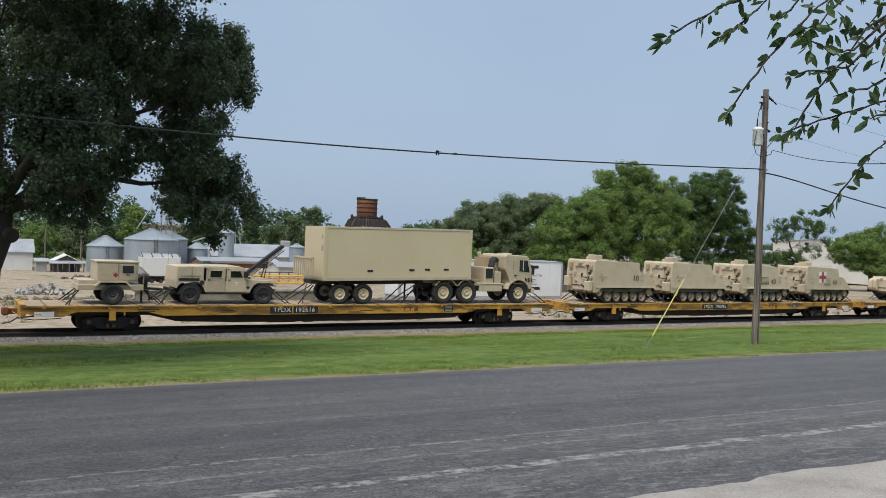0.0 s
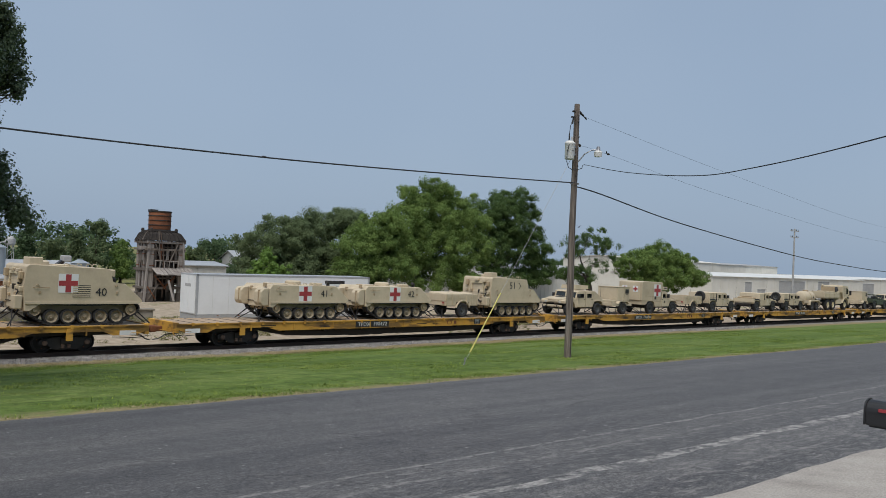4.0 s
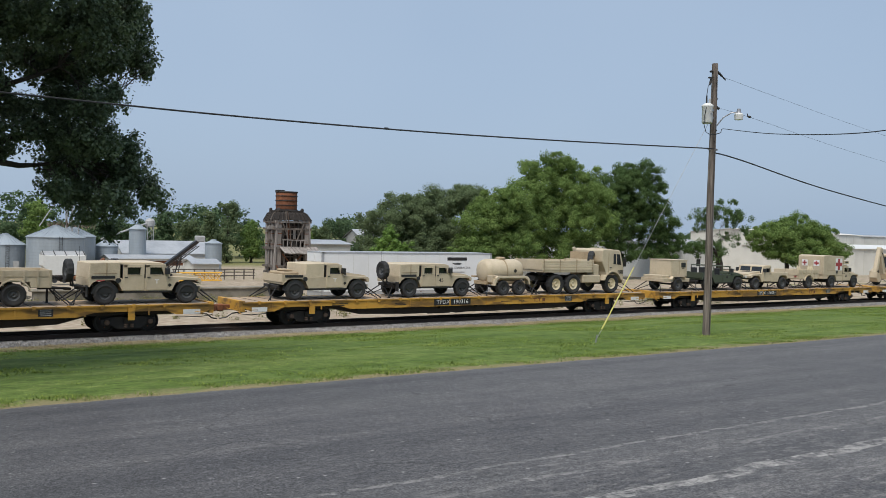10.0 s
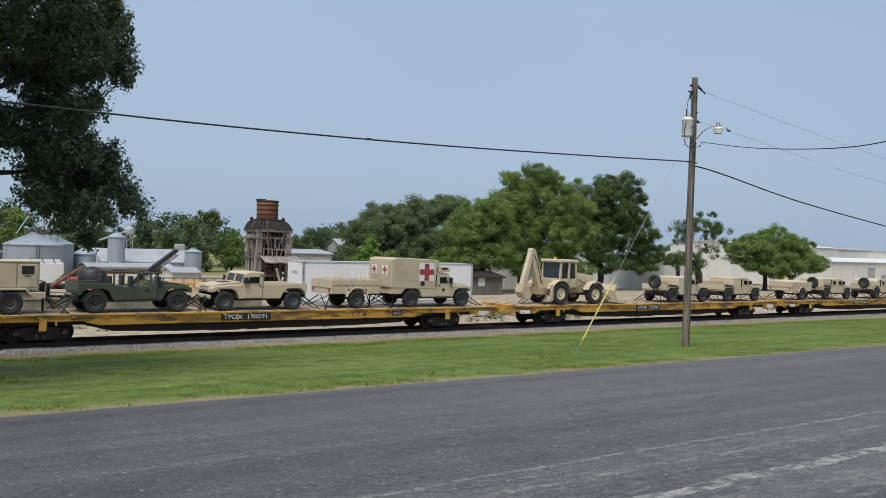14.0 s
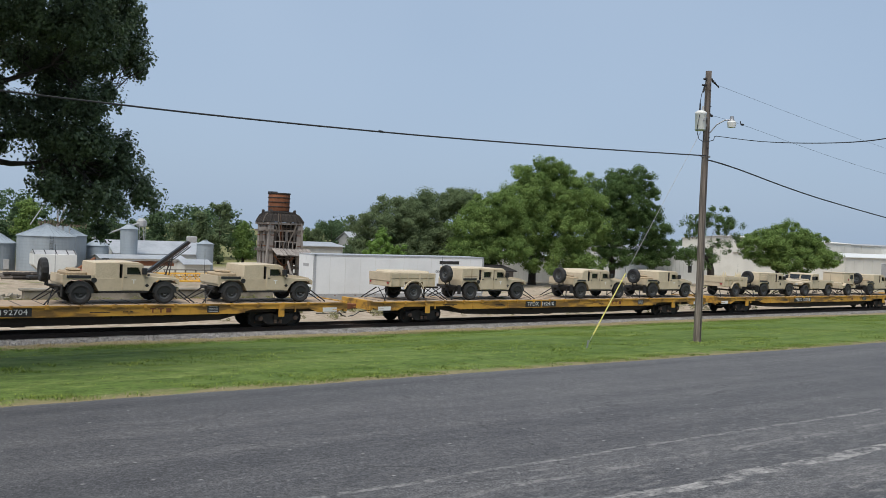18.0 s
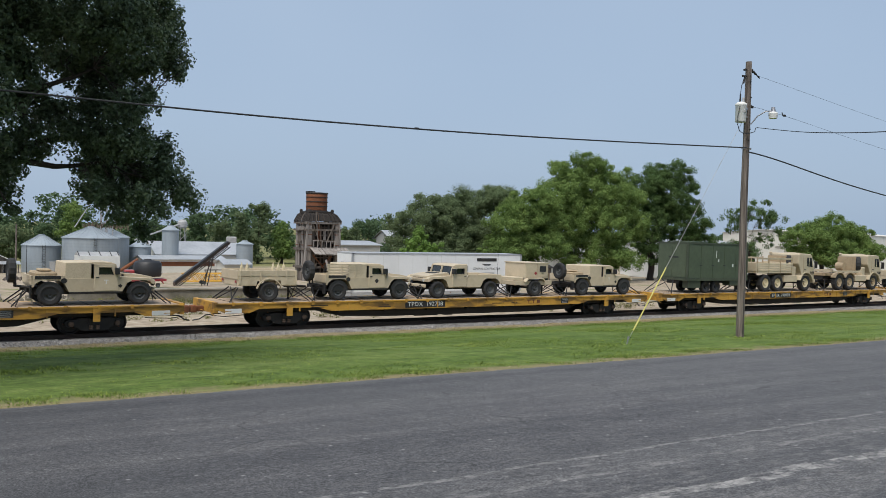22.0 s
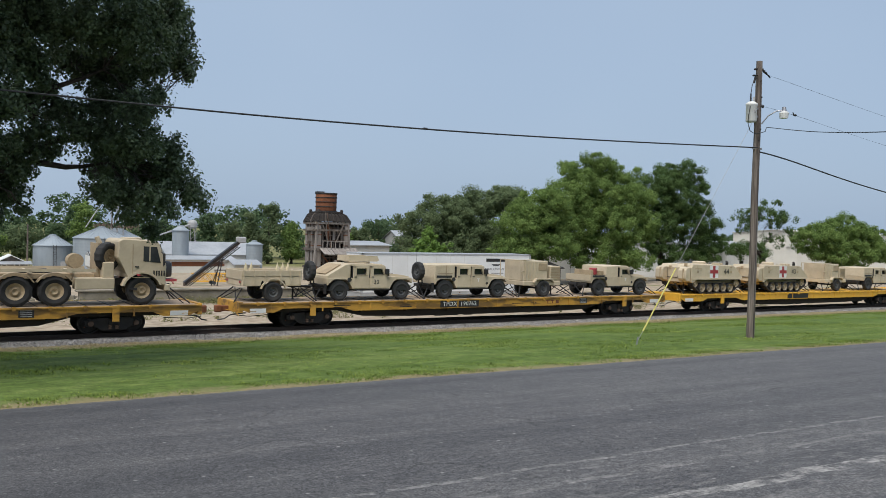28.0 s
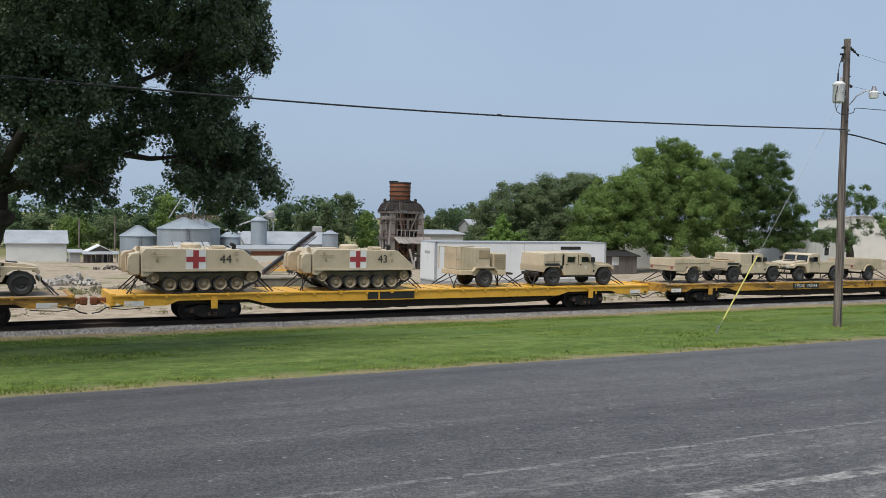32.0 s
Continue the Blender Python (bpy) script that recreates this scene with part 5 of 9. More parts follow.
def carrier(name, label, tall=False, cross=False, number="", grille=False, mark="", arrow=False):
    """Tracked armoured carrier, nose at +x; the tall kind has a raised rear hull."""
    v = thing(name, label, "armoured carrier", "tracked carriers on the train")
    up = [(-2.40, 0.95), (-2.30, 0.62), (-1.9, 0.50), (1.9, 0.50), (2.38, 0.85), (2.42, 1.02), (1.45, 1.80), (-2.28, 1.84), (-2.42, 1.70)]
    side = [(-2.40, 0.62), (-2.22, 0.62), (-1.72, 1.0), (2.46, 1.0), (2.40, 1.12), (1.66, 1.80), (1.10, 1.86), (0.98, 2.42), (0.85, 2.46), (-2.28, 2.56), (-2.40, 2.46), (-2.46, 1.66)] if tall else [(-2.44, 0.74), (-2.25, 0.70), (-1.85, 1.0), (2.46, 1.0), (2.42, 1.12), (1.62, 1.80), (1.45, 1.84), (-2.28, 1.86), (-2.46, 1.66)]
    part("hull", prism(side, -1.27, 1.27, 0.02), TAN, v)
    for x in (-1.9, 1.25):
        part("side_bracket", B((x, x + 0.10, -1.30, -1.27, 1.35, 1.47), bev=0.01), TAN_DARK, v)
    part("grab_rail", tube([(-2.1, -1.27, 1.62, 0.014), (-2.1, -1.32, 1.62, 0.014), (-1.5, -1.32, 1.62, 0.014), (-1.5, -1.27, 1.62, 0.014)], n=5), TAN_DARK, v)
    part("exhaust", tube([(1.25, -0.95, 1.8, 0.09), (1.25, -0.98, 2.0, 0.09), (1.1, -1.05, 2.06, 0.08)], n=9), DARKMETAL, v)
    for zz, yy in ((1.75, -0.95), (1.2, -0.55), (1.55, 0.3)):
        part("rear_fitting", B((-2.56, -2.44, yy, yy + 0.20, zz, zz + 0.2), bev=0.02), TAN_DARK, v)
    part("rear_hose", tube([(-2.5, -0.9, 1.6, 0.03), (-2.62, -0.8, 1.2, 0.03), (-2.58, -0.5, 0.9, 0.03), (-2.5, -0.2, 1.1, 0.03)], n=6), BLACK, v)
    part("lower_hull", prism(up[:6], -0.86, 0.86, 0.02), TAN_DARK, v)
    part("side_skirt", prism([(-2.38, 0.92), (2.30, 0.92), (2.36, 1.02), (-2.4, 1.02)], -1.31, 1.31), TAN, v)
    roof = 2.50 if tall else 1.84
    c = part("cupola", lathe([(0.42, roof), (0.42, roof + 0.16), (0.34, roof + 0.22), (0, roof + 0.22)], "z", 16, (-1.55 if tall else -0.3, 0.0, 0)), TAN, v)
    part("hatch", B((-1.0, -0.2, -0.5, 0.5, roof, roof + 0.07) if tall else (-1.8, -0.9, -0.5, 0.5, roof, roof + 0.07), bev=0.02), TAN, v)
    part("roof_box", B((-2.25, -1.70, -1.05, -0.35, roof, roof + 0.36) if tall else (0.45, 0.95, -0.9, -0.4, roof, roof + 0.14), bev=0.03), TAN, v)
    for x in (-0.9, -0.4, 0.0, 0.25):
        part("roof_rail", tube([(x, -1.1, roof, 0.02), (x + 0.05, -1.1, roof + 0.14, 0.02), (x + 0.2, -1.1, roof + 0.1, 0.02), (x + 0.25, -1.1, roof, 0.02)]), TAN, v)
    part("rear_ramp", B((-2.52, -2.40, -0.6, 0.6, 0.72, 1.66), bev=0.02), TAN, v)
    if not tall:
        for sy in (-1, 1):
            y0, y1 = sorted((sy * 1.26, sy * 0.62))
            tank_ = part("rear_fuel_tank", prism([(-2.96, 0.98), (-2.84, 0.80), (-2.50, 0.80), (-2.50, 1.70), (-2.80, 1.66), (-2.94, 1.50)], y0, y1, 0.03), TAN, v)
            part("tank_strap", B((-2.98, -2.48, min(y0, y1) + 0.18, min(y0, y1) + 0.24, 0.9, 1.60)), TAN_DARK, tank_)
    else:
        part("rear_box", B((-2.78, -2.48, -1.22, -0.75, 0.72, 1.28), bev=0.03), TAN, v)
        part("rear_box", B((-2.72, -2.48, 0.7, 1.2, 0.9, 1.5), bev=0.03), TAN, v)
        part("rear_door_frame", B((-2.50, -2.46, -0.62, -0.52, 0.85, 2.2), (-2.50, -2.46, 0.42, 0.52, 0.85, 2.2), (-2.505, -2.46, -0.62, 0.52, 2.14, 2.24)), TAN_PALE, v)
        for yy, zz, w_, h_, mm in ((-1.12, 1.95, 0.2, 0.3, TAN_DARK), (-0.85, 2.22, 0.28, 0.14, TAN), (-0.2, 2.28, 0.34, 0.12, TAN), (0.7, 2.0, 0.22, 0.34, TAN_DARK), (-1.15, 1.45, 0.16, 0.2, TAN), (-0.3, 1.5, 0.08, 0.22, DARKMETAL), (0.15, 1.2, 0.2, 0.12, TAN_DARK), (0.75, 1.6, 0.18, 0.18, TAN), (-0.95, 1.72, 0.10, 0.10, DARKMETAL)):
            part("rear_clamp", B((-2.60, -2.44, yy, yy + w_, zz, zz + h_), bev=0.02), mm, v)
        part("front_housing", B((0.95, 1.32, -1.0, 0.2, 2.06, 2.42), bev=0.05), TAN, v)
        part("driver_hatch", lathe([(0.36, 1.80), (0.36, 1.92), (0.28, 1.98), (0, 1.98)], "z", 14, (1.42, 0.55, 0)), TAN, v)
    part("rear_step", tube(bar((-2.55, -0.6, 1.0), (-2.55, 0.6, 1.0), 0.02), bar((-2.52, -0.95, 1.5), (-2.52, -0.4, 1.5), 0.02)), DARKMETAL, v)
    part("trim_vane", prism([(2.30, 1.10), (1.62, 1.66), (1.66, 1.70), (2.34, 1.14)], -1.0, 1.0), TAN, v)
    part("headlight", join(*[lathe([(0, 0.1), (0.09, 0.09), (0.1, 0)], "x", 12, (2.15, sy * 0.98, 1.28)) for sy in (-1, 1)]), DARKMETAL, v)
    # running gear: closed track band round sprocket, five road wheels and idler
    path = [(2.08, 0.98), (1.55, 0.93), (0, 0.88), (-1.6, 0.93), (-2.12, 0.96), (-2.36, 0.80), (-2.30, 0.55), (-1.55, 0.06), (-1.3, 0.02), (1.3, 0.02), (1.5, 0.06), (2.22, 0.50), (2.36, 0.72), (2.26, 0.92)]
    inner = [(2.06, 0.93), (1.55, 0.88), (0, 0.83), (-1.6, 0.88), (-2.10, 0.91), (-2.30, 0.78), (-2.25, 0.58), (-1.53, 0.11), (-1.3, 0.07), (1.3, 0.07), (1.48, 0.11), (2.18, 0.53), (2.30, 0.72), (2.22, 0.88)]
    for sy in (-1, 1):
        y0, y1 = sy * 1.25, sy * 0.89
        bm = bmesh.new()
        rings = [[bm.verts.new((x, y, z)) for x, z in pts] for pts, y in ((path, y0), (path, y1), (inner, y1), (inner, y0))]
        k = len(path)
        for a in range(4):
            for i in range(k):
                bm.faces.new((rings[a][i], rings[a][(i + 1) % k], rings[(a + 1) % 4][(i + 1) % k], rings[(a + 1) % 4][i]))
        tr = part("track", bm, DARKMETAL, v)
        pads = []
        for (xa, za), (xb, zb) in zip(path, path[1:] + path[:1]):
            L_ = math.hypot(xb - xa, zb - za)
            m = max(1, int(L_ / 0.15))
            for i in range(m):
                x, z_ = xa + (xb - xa) * (i + 0.5) / m, za + (zb - za) * (i + 0.5) / m
                pads.append((x - 0.045, x + 0.045, min(y0, y1) - 0.01, max(y0, y1) + 0.01, z_ - 0.02, z_ + 0.02))
        part("track_shoe", B(*pads), RUBBER, tr)["kind"] = "stuff"
        for i in range(5):
            x = -1.34 + 0.67 * i
            yy = sy * 1.10
            w = part("road_wheel", lathe([(0.24, -0.13), (0.31, -0.13), (0.31, 0.13), (0.24, 0.13)], "y", 20, (x, yy, 0.38)), RUBBER, v)
            part("wheel_disc", lathe([(0, -0.10), (0.06, -0.11), (0.075, -0.06), (0.17, -0.03), (0.22, -0.10), (0.255, -0.135), (0.255, 0.135), (0.2, 0.06), (0, 0.06)], "y", 18, (x, yy, 0.38)), WHEELTAN, w)
        for nm, x, z_, r in (("drive_sprocket", 1.98, 0.66, 0.24), ("idler_wheel", -1.98, 0.66, 0.23)):
            bm = lathe([(0, -0.1), (0.08, -0.11), (0.1, -0.05), (r * 0.8, -0.04), (r, -0.1), (r, 0.1), (0, 0.1)], "y", 14, (x, sy * 1.08, z_))
            part(nm, bm, TAN_DARK, v)
    if cross:
        plus_sign(v, -0.35 if not tall else -0.75, 1.42 if not tall else 1.80, -1.28, 0.40, 0.38, 0.11)
        part("rear_cross", join(B((-2.495, -2.48, -0.25, 0.25, 1.2, 1.35)), B((-2.4951, -2.48, -0.07, 0.07, 1.03, 1.52))), RED, v)
    if grille:
        part("engine_grille", B((-0.55, 0.17, -1.275, -1.265, 1.22, 1.72)), BLACK, v)
        part("grille_bar", B(*[(-0.55, 0.17, -1.30, -1.275, 1.24 + 0.08 * i, 1.285 + 0.08 * i) for i in range(6)]), TAN, v)
    if number:
        if tall and not grille:
            lettering(number, 0.62 if arrow else 0.50, BLACK, v, pose(-0.45, -1.285, 2.02) if arrow else pose(0.75, -1.285, 1.50), "black stencilled number")
        else:
            lettering(number, 0.50, BLACK, v, pose(0.85 if not grille else 0.62, -1.285, 1.42), "black stencilled number")
    if mark:
        lettering(mark, 0.45, TAN_PALE, v, pose(-0.25, -1.285, 1.5), "pale stencilled letter")
    if arrow:
        part("stencil_arrow", join(prism([(0.10, 2.24), (0.16, 2.24), (0.38, 2.02), (0.32, 2.02)], -1.28, -1.27), prism([(0.32, 2.02), (0.38, 2.02), (0.16, 1.80), (0.10, 1.80)], -1.28, -1.27)), BLACK, v)
    part("lifting_eye", tube(*[[(x, -1.29, 1.70, 0.02), (x + 0.05, -1.34, 1.74, 0.02), (x + 0.1, -1.29, 1.70, 0.02)] for x in (-2.0, 1.2)], n=5), TAN_DARK, v)
    chains(v, -2.35, 2.3, 0.6, 0.75)
    return v


def backhoe(name, label):
    v = thing(name, label, "backhoe loader", "military trucks on the train")
    part("chassis", B((-2.0, 2.3, -0.5, 0.5, 0.65, 1.15), bev=0.03), TAN_DARK, v)
    for x, r in ((-1.47, 0.66), (1.47, 0.62)):
        for sy in (-1, 1):
            wheel(v, x, sy * 0.95, r, 0.42, 0.35, rim=TAN_PALE, hub=0.12)
        part("axle", tube(bar((x, -0.9, r), (x, 0.9, r), 0.11)), DARKMETAL, v)
        for sy in (-1, 1):
            part("fender", prism(arch(x, r, r + 0.17, 160, 20) + arch(x, r, r + 0.12, 20, 160), sy * 0.72, sy * 1.18), TAN, v)
    part("hood", prism([(0.1, 1.1), (1.9, 1.1), (1.9, 1.72), (0.1, 1.95)], -0.5, 0.5, 0.05), TAN, v)
    part("cab_glass", prism([(-1.25, 1.3), (0.15, 1.3), (0.0, 2.5), (-1.2, 2.5)], -0.72, 0.72), GLASS, v)
    part("cab_frame", join(*[prism([(a, 1.1), (a + 0.12, 1.1), (b + 0.12, 2.55), (b, 2.55)], sy * 0.70, sy * 0.80) for a, b in ((-1.32, -1.25), (-0.6, -0.58), (0.08, -0.06)) for sy in (-1, 1)], B((-1.3, 0.15, -0.8, 0.8, 1.0, 1.55), bev=0.03)), TAN, v)
    part("cab_roof", B((-1.4, 0.2, -0.85, 0.85, 2.52, 2.72), bev=0.05), TAN, v)
    part("beacon", lathe([(0.08, 2.72), (0.08, 2.84), (0, 2.86)], "z", 10, (-0.6, 0.4, 0)), YELLOW_NEW, v)
    part("work_lamp", B((-1.3, -1.2, -0.7, -0.5, 2.72, 2.84), (0.05, 0.15, -0.7, -0.5, 2.72, 2.84)), DARKMETAL, v)
    arm = [(0.4, 1.55), (0.6, 1.75), (2.5, 1.05), (3.1, 0.62), (2.9, 0.42), (2.3, 0.82)]
    for sy in (-1, 1):
        part("loader_arm", prism(arm, sy * 0.42, sy * 0.56, 0.02), TAN, v)
    part("loader_cylinder", tube(bar((0.9, -0.6, 1.0), (2.5, -0.5, 0.9), 0.06), bar((0.9, 0.6, 1.0), (2.5, 0.5, 0.9), 0.06)), CHROME, v)
    part("front_bucket", prism([(3.05, 0.10), (4.15, 0.06), (4.15, 0.12), (3.35, 0.30), (3.20, 0.75), (3.45, 1.18), (3.30, 1.22), (3.02, 0.85)], -1.15, 1.15, 0.01), TAN, v)
    part("boom", prism([(-2.35, 0.75), (-2.05, 0.75), (-2.25, 1.9), (-2.75, 3.25), (-3.0, 3.35), (-3.1, 3.2), (-2.85, 2.2), (-2.6, 1.4)], -0.2, 0.2, 0.03), TAN, v)
    part("dipper", prism([(-3.05, 3.30), (-2.85, 3.05), (-3.25, 1.5), (-3.5, 1.05), (-3.7, 1.15), (-3.5, 1.8)], -0.16, 0.16, 0.03), TAN, v)
    part("boom_cylinder", tube(bar((-2.2, 0, 1.1), (-2.95, 0, 2.6), 0.07), bar((-2.95, 0.1, 3.1), (-3.4, 0.1, 1.7), 0.06)), CHROME, v)
    part("hoe_bucket", prism([(-3.75, 1.2), (-3.3, 1.05), (-3.05, 0.55), (-3.2, 0.30), (-3.6, 0.35), (-3.85, 0.7)], -0.32, 0.32, 0.02), TAN, v)
    part("swing_frame", B((-2.45, -1.9, -0.6, 0.6, 0.55, 1.05), bev=0.03), TAN_DARK, v)
    part("stabiliser", join(B((-2.3, -2.1, -1.15, -1.0, 0.25, 1.2), bev=0.02), B((-2.3, -2.1, 1.0, 1.15, 0.25, 1.2), bev=0.02)), TAN, v)
    part("hydraulic_hose", tube([(-2.2, -0.2, 1.2, 0.025), (-2.5, -0.3, 1.9, 0.025), (-2.7, -0.25, 2.6, 0.025), (-2.95, -0.2, 3.0, 0.025)], n=5), BLACK, v)
    chains(v, -2.0, 2.6, 0.8, 0.7)
    return v


# ---- flat cars ----
CAR_L, CAR_P, DECK_Z, BOGIE = 27.05, 28.43, 1.165, 10.05


def flat_car(name, label, number, paint, at, slide=-1.1, length=CAR_L, bogie_x=BOGIE):
    v = thing(name, label, "flat wagon", "flat wagons of the train")
    h = length / 2
    part("deck", B((-h, h, -1.33, 1.33, DECK_Z - 0.07, DECK_Z)), DECK if paint is YELLOW else paint, v)
    part("deck_seam", B(*[(-h + 0.9 * i, -h + 0.9 * i + 0.03, -1.32, 1.32, DECK_Z, DECK_Z + 0.012) for i in range(1, 28)]), DARKMETAL, v)
    lo, hi, g_, k_ = DECK_Z - 0.45, DECK_Z - 0.27, 1.45, 2.1
    sill_side = [(-h, hi + 0.04), (-h + 0.5, lo), (-bogie_x - k_ + 0.2, lo), (-bogie_x - g_, hi), (-bogie_x + g_, hi), (-bogie_x + k_, lo), (bogie_x - k_, lo), (bogie_x - g_, hi), (bogie_x + g_, hi), (bogie_x + k_ - 0.2, lo), (h - 0.5, lo), (h, hi + 0.04), (h, DECK_Z - 0.005), (-h, DECK_Z - 0.005)]
    for sy in (-1, 1):
        y0, y1 = sorted((sy * 1.40, sy * 1.33))
        sill = part("side_sill", join(prism(sill_side, y0, y1), B((-h, h, min(y0, sy * 1.45), max(y1, sy * 1.45), DECK_Z - 0.06, DECK_Z))), paint, v)
        if sy < 0:
            singles("stake_pocket", [(-h + 0.75 + 1.27 * i, -h + 0.87 + 1.27 * i, -1.475, -1.40, DECK_Z - 0.13, DECK_Z + 0.03) for i in range(20)], paint, sill)
            singles("sill_stiffener", [(-h + 1.4 + 2.54 * i, -h + 1.46 + 2.54 * i, -1.43, -1.40, DECK_Z - 0.42, DECK_Z - 0.06) for i in range(10)], paint, sill)
            for x in (-h + 0.3, h - 0.8):
                part("grab_iron", tube([(x, -1.42, 0.80, 0.014), (x, -1.50, 0.82, 0.014), (x + 0.4, -1.50, 0.82, 0.014), (x + 0.4, -1.42, 0.80, 0.014)], n=5), paint, sill)
            board = part("number_board", B((-1.85 + slide, 0.55 + slide, -1.412, -1.40, DECK_Z - 0.40, DECK_Z - 0.075)), BLACK, sill, "black board with white reporting mark")
            if number:
                lettering("TPDX  " + number, 0.30, WHITE, board, pose(-0.65 + slide, -1.414, DECK_Z - 0.24), "", "reporting_mark", 2.1)
                mx = 4.0
                part("maker_mark", join(B((mx + 0.1, mx + 0.16, -1.407, -1.40, DECK_Z - 0.34, DECK_Z - 0.15)), B((mx, mx + 0.26, -1.4071, -1.40, DECK_Z - 0.19, DECK_Z - 0.14)), B((mx + 0.44, mx + 0.50, -1.407, -1.40, DECK_Z - 0.34, DECK_Z - 0.15)), B((mx + 0.34, mx + 0.6, -1.4071, -1.40, DECK_Z - 0.19, DECK_Z - 0.14)), B((mx + 0.7, mx + 0.92, -1.407, -1.40, DECK_Z - 0.34, DECK_Z - 0.15))), RUST, sill, "faded red-brown painted mark")
                panel = part("data_panel", B((6.5, 7.05, -1.409, -1.40, DECK_Z - 0.38, DECK_Z - 0.10)), BLACK, sill)
                singles("data_line", [(6.56, 6.98, -1.412, -1.409, DECK_Z - 0.35 + 0.075 * i, DECK_Z - 0.325 + 0.075 * i) for i in range(4)], GREYSIDE, panel)
                singles("stencil_line", [(x, x + w, -1.406, -1.40, DECK_Z - z_, DECK_Z - z_ + 0.035) for x, w, z_ in ((-9.0, 0.9, 0.2), (-9.0, 0.7, 0.28), (1.6, 0.8, 0.3), (2.9, 0.4, 0.3), (-5.4, 0.6, 0.25), (-5.4, 0.7, 0.33))], DARKMETAL, sill)
            singles("defect_card_board", [(-h + 0.45, -h + 1.2, -1.412, -1.40, DECK_Z - 0.44, DECK_Z - 0.24), (h - 1.3, h - 0.55, -1.412, -1.40, DECK_Z - 0.44, DECK_Z - 0.24)], WHITE, sill)
            singles("jacking_pad", [(x - 0.13, x + 0.13, -1.47, -1.38, DECK_Z - 0.62, DECK_Z - 0.1) for x in (-bogie_x, bogie_x)], paint, sill)
    belly = [(-h + 0.6, 0.72), (-bogie_x + 1.6, 0.72), (-bogie_x + 2.8, 0.42), (-4.5, 0.34), (4.5, 0.34), (bogie_x - 2.8, 0.42), (bogie_x - 1.6, 0.72), (h - 0.6, 0.72), (h - 0.6, 1.08), (-h + 0.6, 1.08)]
    part("centre_sill", prism(belly, -1.05, 1.05, 0.0), BELLY, v)
    singles("cross_bearer", [(-10 + 2.5 * i, -9.9 + 2.5 * i, -1.32, 1.32, 0.62, 1.08) for i in range(9)], DARKMETAL, v)
    part("brake_gear", join(tube(bar((-6.5, -0.75, 0.55), (5.5, -0.75, 0.52), 0.025), bar((-3, -0.9, 0.42), (-1.6, -0.9, 0.42), 0.13), [(1.0, -0.8, 0.46, 0.16), (1.9, -0.8, 0.46, 0.16)], n=8), B((-1.2, -0.7, -1.0, -0.7, 0.3, 0.5), (2.5, 2.8, -1.0, -0.75, 0.35, 0.6))), DARKMETAL, v)
    for sx in (-1, 1):
        part("end_sill", B(*(((-h - 0.06, -h + 0.14) if sx < 0 else (h - 0.14, h + 0.06)) + (-1.38, 1.38, 0.74, DECK_Z + 0.05),), bev=0.01), paint, v)
        x0, x1 = sorted((sx * (h - 0.3), sx * (h + 0.56)))
        part("coupler", join(B((x0, x1, -0.12, 0.12, 0.72, 0.96), bev=0.02), B((min(sx * (h + 0.38), sx * (h + 0.66)), max(sx * (h + 0.38), sx * (h + 0.66)), -0.2, 0.16, 0.68, 1.0), bev=0.04)), RUST, v)
        hose = [(sx * (h - 0.6), -0.5, 0.66, 0.03), (sx * (h + 0.1), -0.5, 0.60, 0.03), (sx * (h + 0.35), -0.42, 0.42, 0.03), (sx * (h + 0.62), -0.3, 0.36, 0.03)]
        part("brake_hose", tube(hose, [(sx * (h - 1.5), -1.1, 0.62, 0.018), (sx * (h - 0.5), -1.25, 0.58, 0.018), (sx * (h + 0.1), -1.15, 0.64, 0.018)], n=6), BLACK, v)
        part("uncoupling_lever", tube([(sx * (h + 0.02), -1.35, 0.62, 0.016), (sx * (h + 0.1), -1.1, 0.78, 0.016), (sx * (h + 0.25), -0.2, 0.82, 0.016)], n=5), paint, v)
        bx = sx * bogie_x
        bg = part("bogie", B((bx - 0.22, bx + 0.22, -1.15, 1.15, 0.38, 0.66), bev=0.03), DARKMETAL, v, "dark two-axle bogie")
        for sy in (-1, 1):
            prof = [(-1.12, 0.36), (-1.12, 0.56), (-0.55, 0.66), (0.55, 0.66), (1.12, 0.56), (1.12, 0.36), (0.75, 0.36), (0.45, 0.14), (-0.45, 0.14), (-0.75, 0.36)]
            y0, y1 = sorted((sy * 0.93, sy * 1.07))
            part("side_frame", join(prism([(bx + a, z_) for a, z_ in prof], y0, y1, 0.02), B((bx - 0.98, bx - 0.78, y0 - 0.04, y1 + 0.04, 0.32, 0.56), (bx + 0.78, bx + 0.98, y0 - 0.04, y1 + 0.04, 0.32, 0.56), bev=0.02)), DARKMETAL, bg)
            part("spring", join(*[lathe([(0.06, 0.20), (0.085, 0.24), (0.06, 0.28), (0.085, 0.33), (0.06, 0.37)], "z", 9, (bx + dx, sy * 1.09, 0)) for dx in (-0.13, 0.13)]), OLDRUST, bg)
            for dx in (-0.88, 0.88):
                part("bearing_cap", lathe([(0.11, 0), (0.11, sy * 0.07), (0.06, sy * 0.10), (0, sy * 0.10)], "y", 12, (bx + dx, sy * 1.07, 0.44)), OLDRUST, bg)
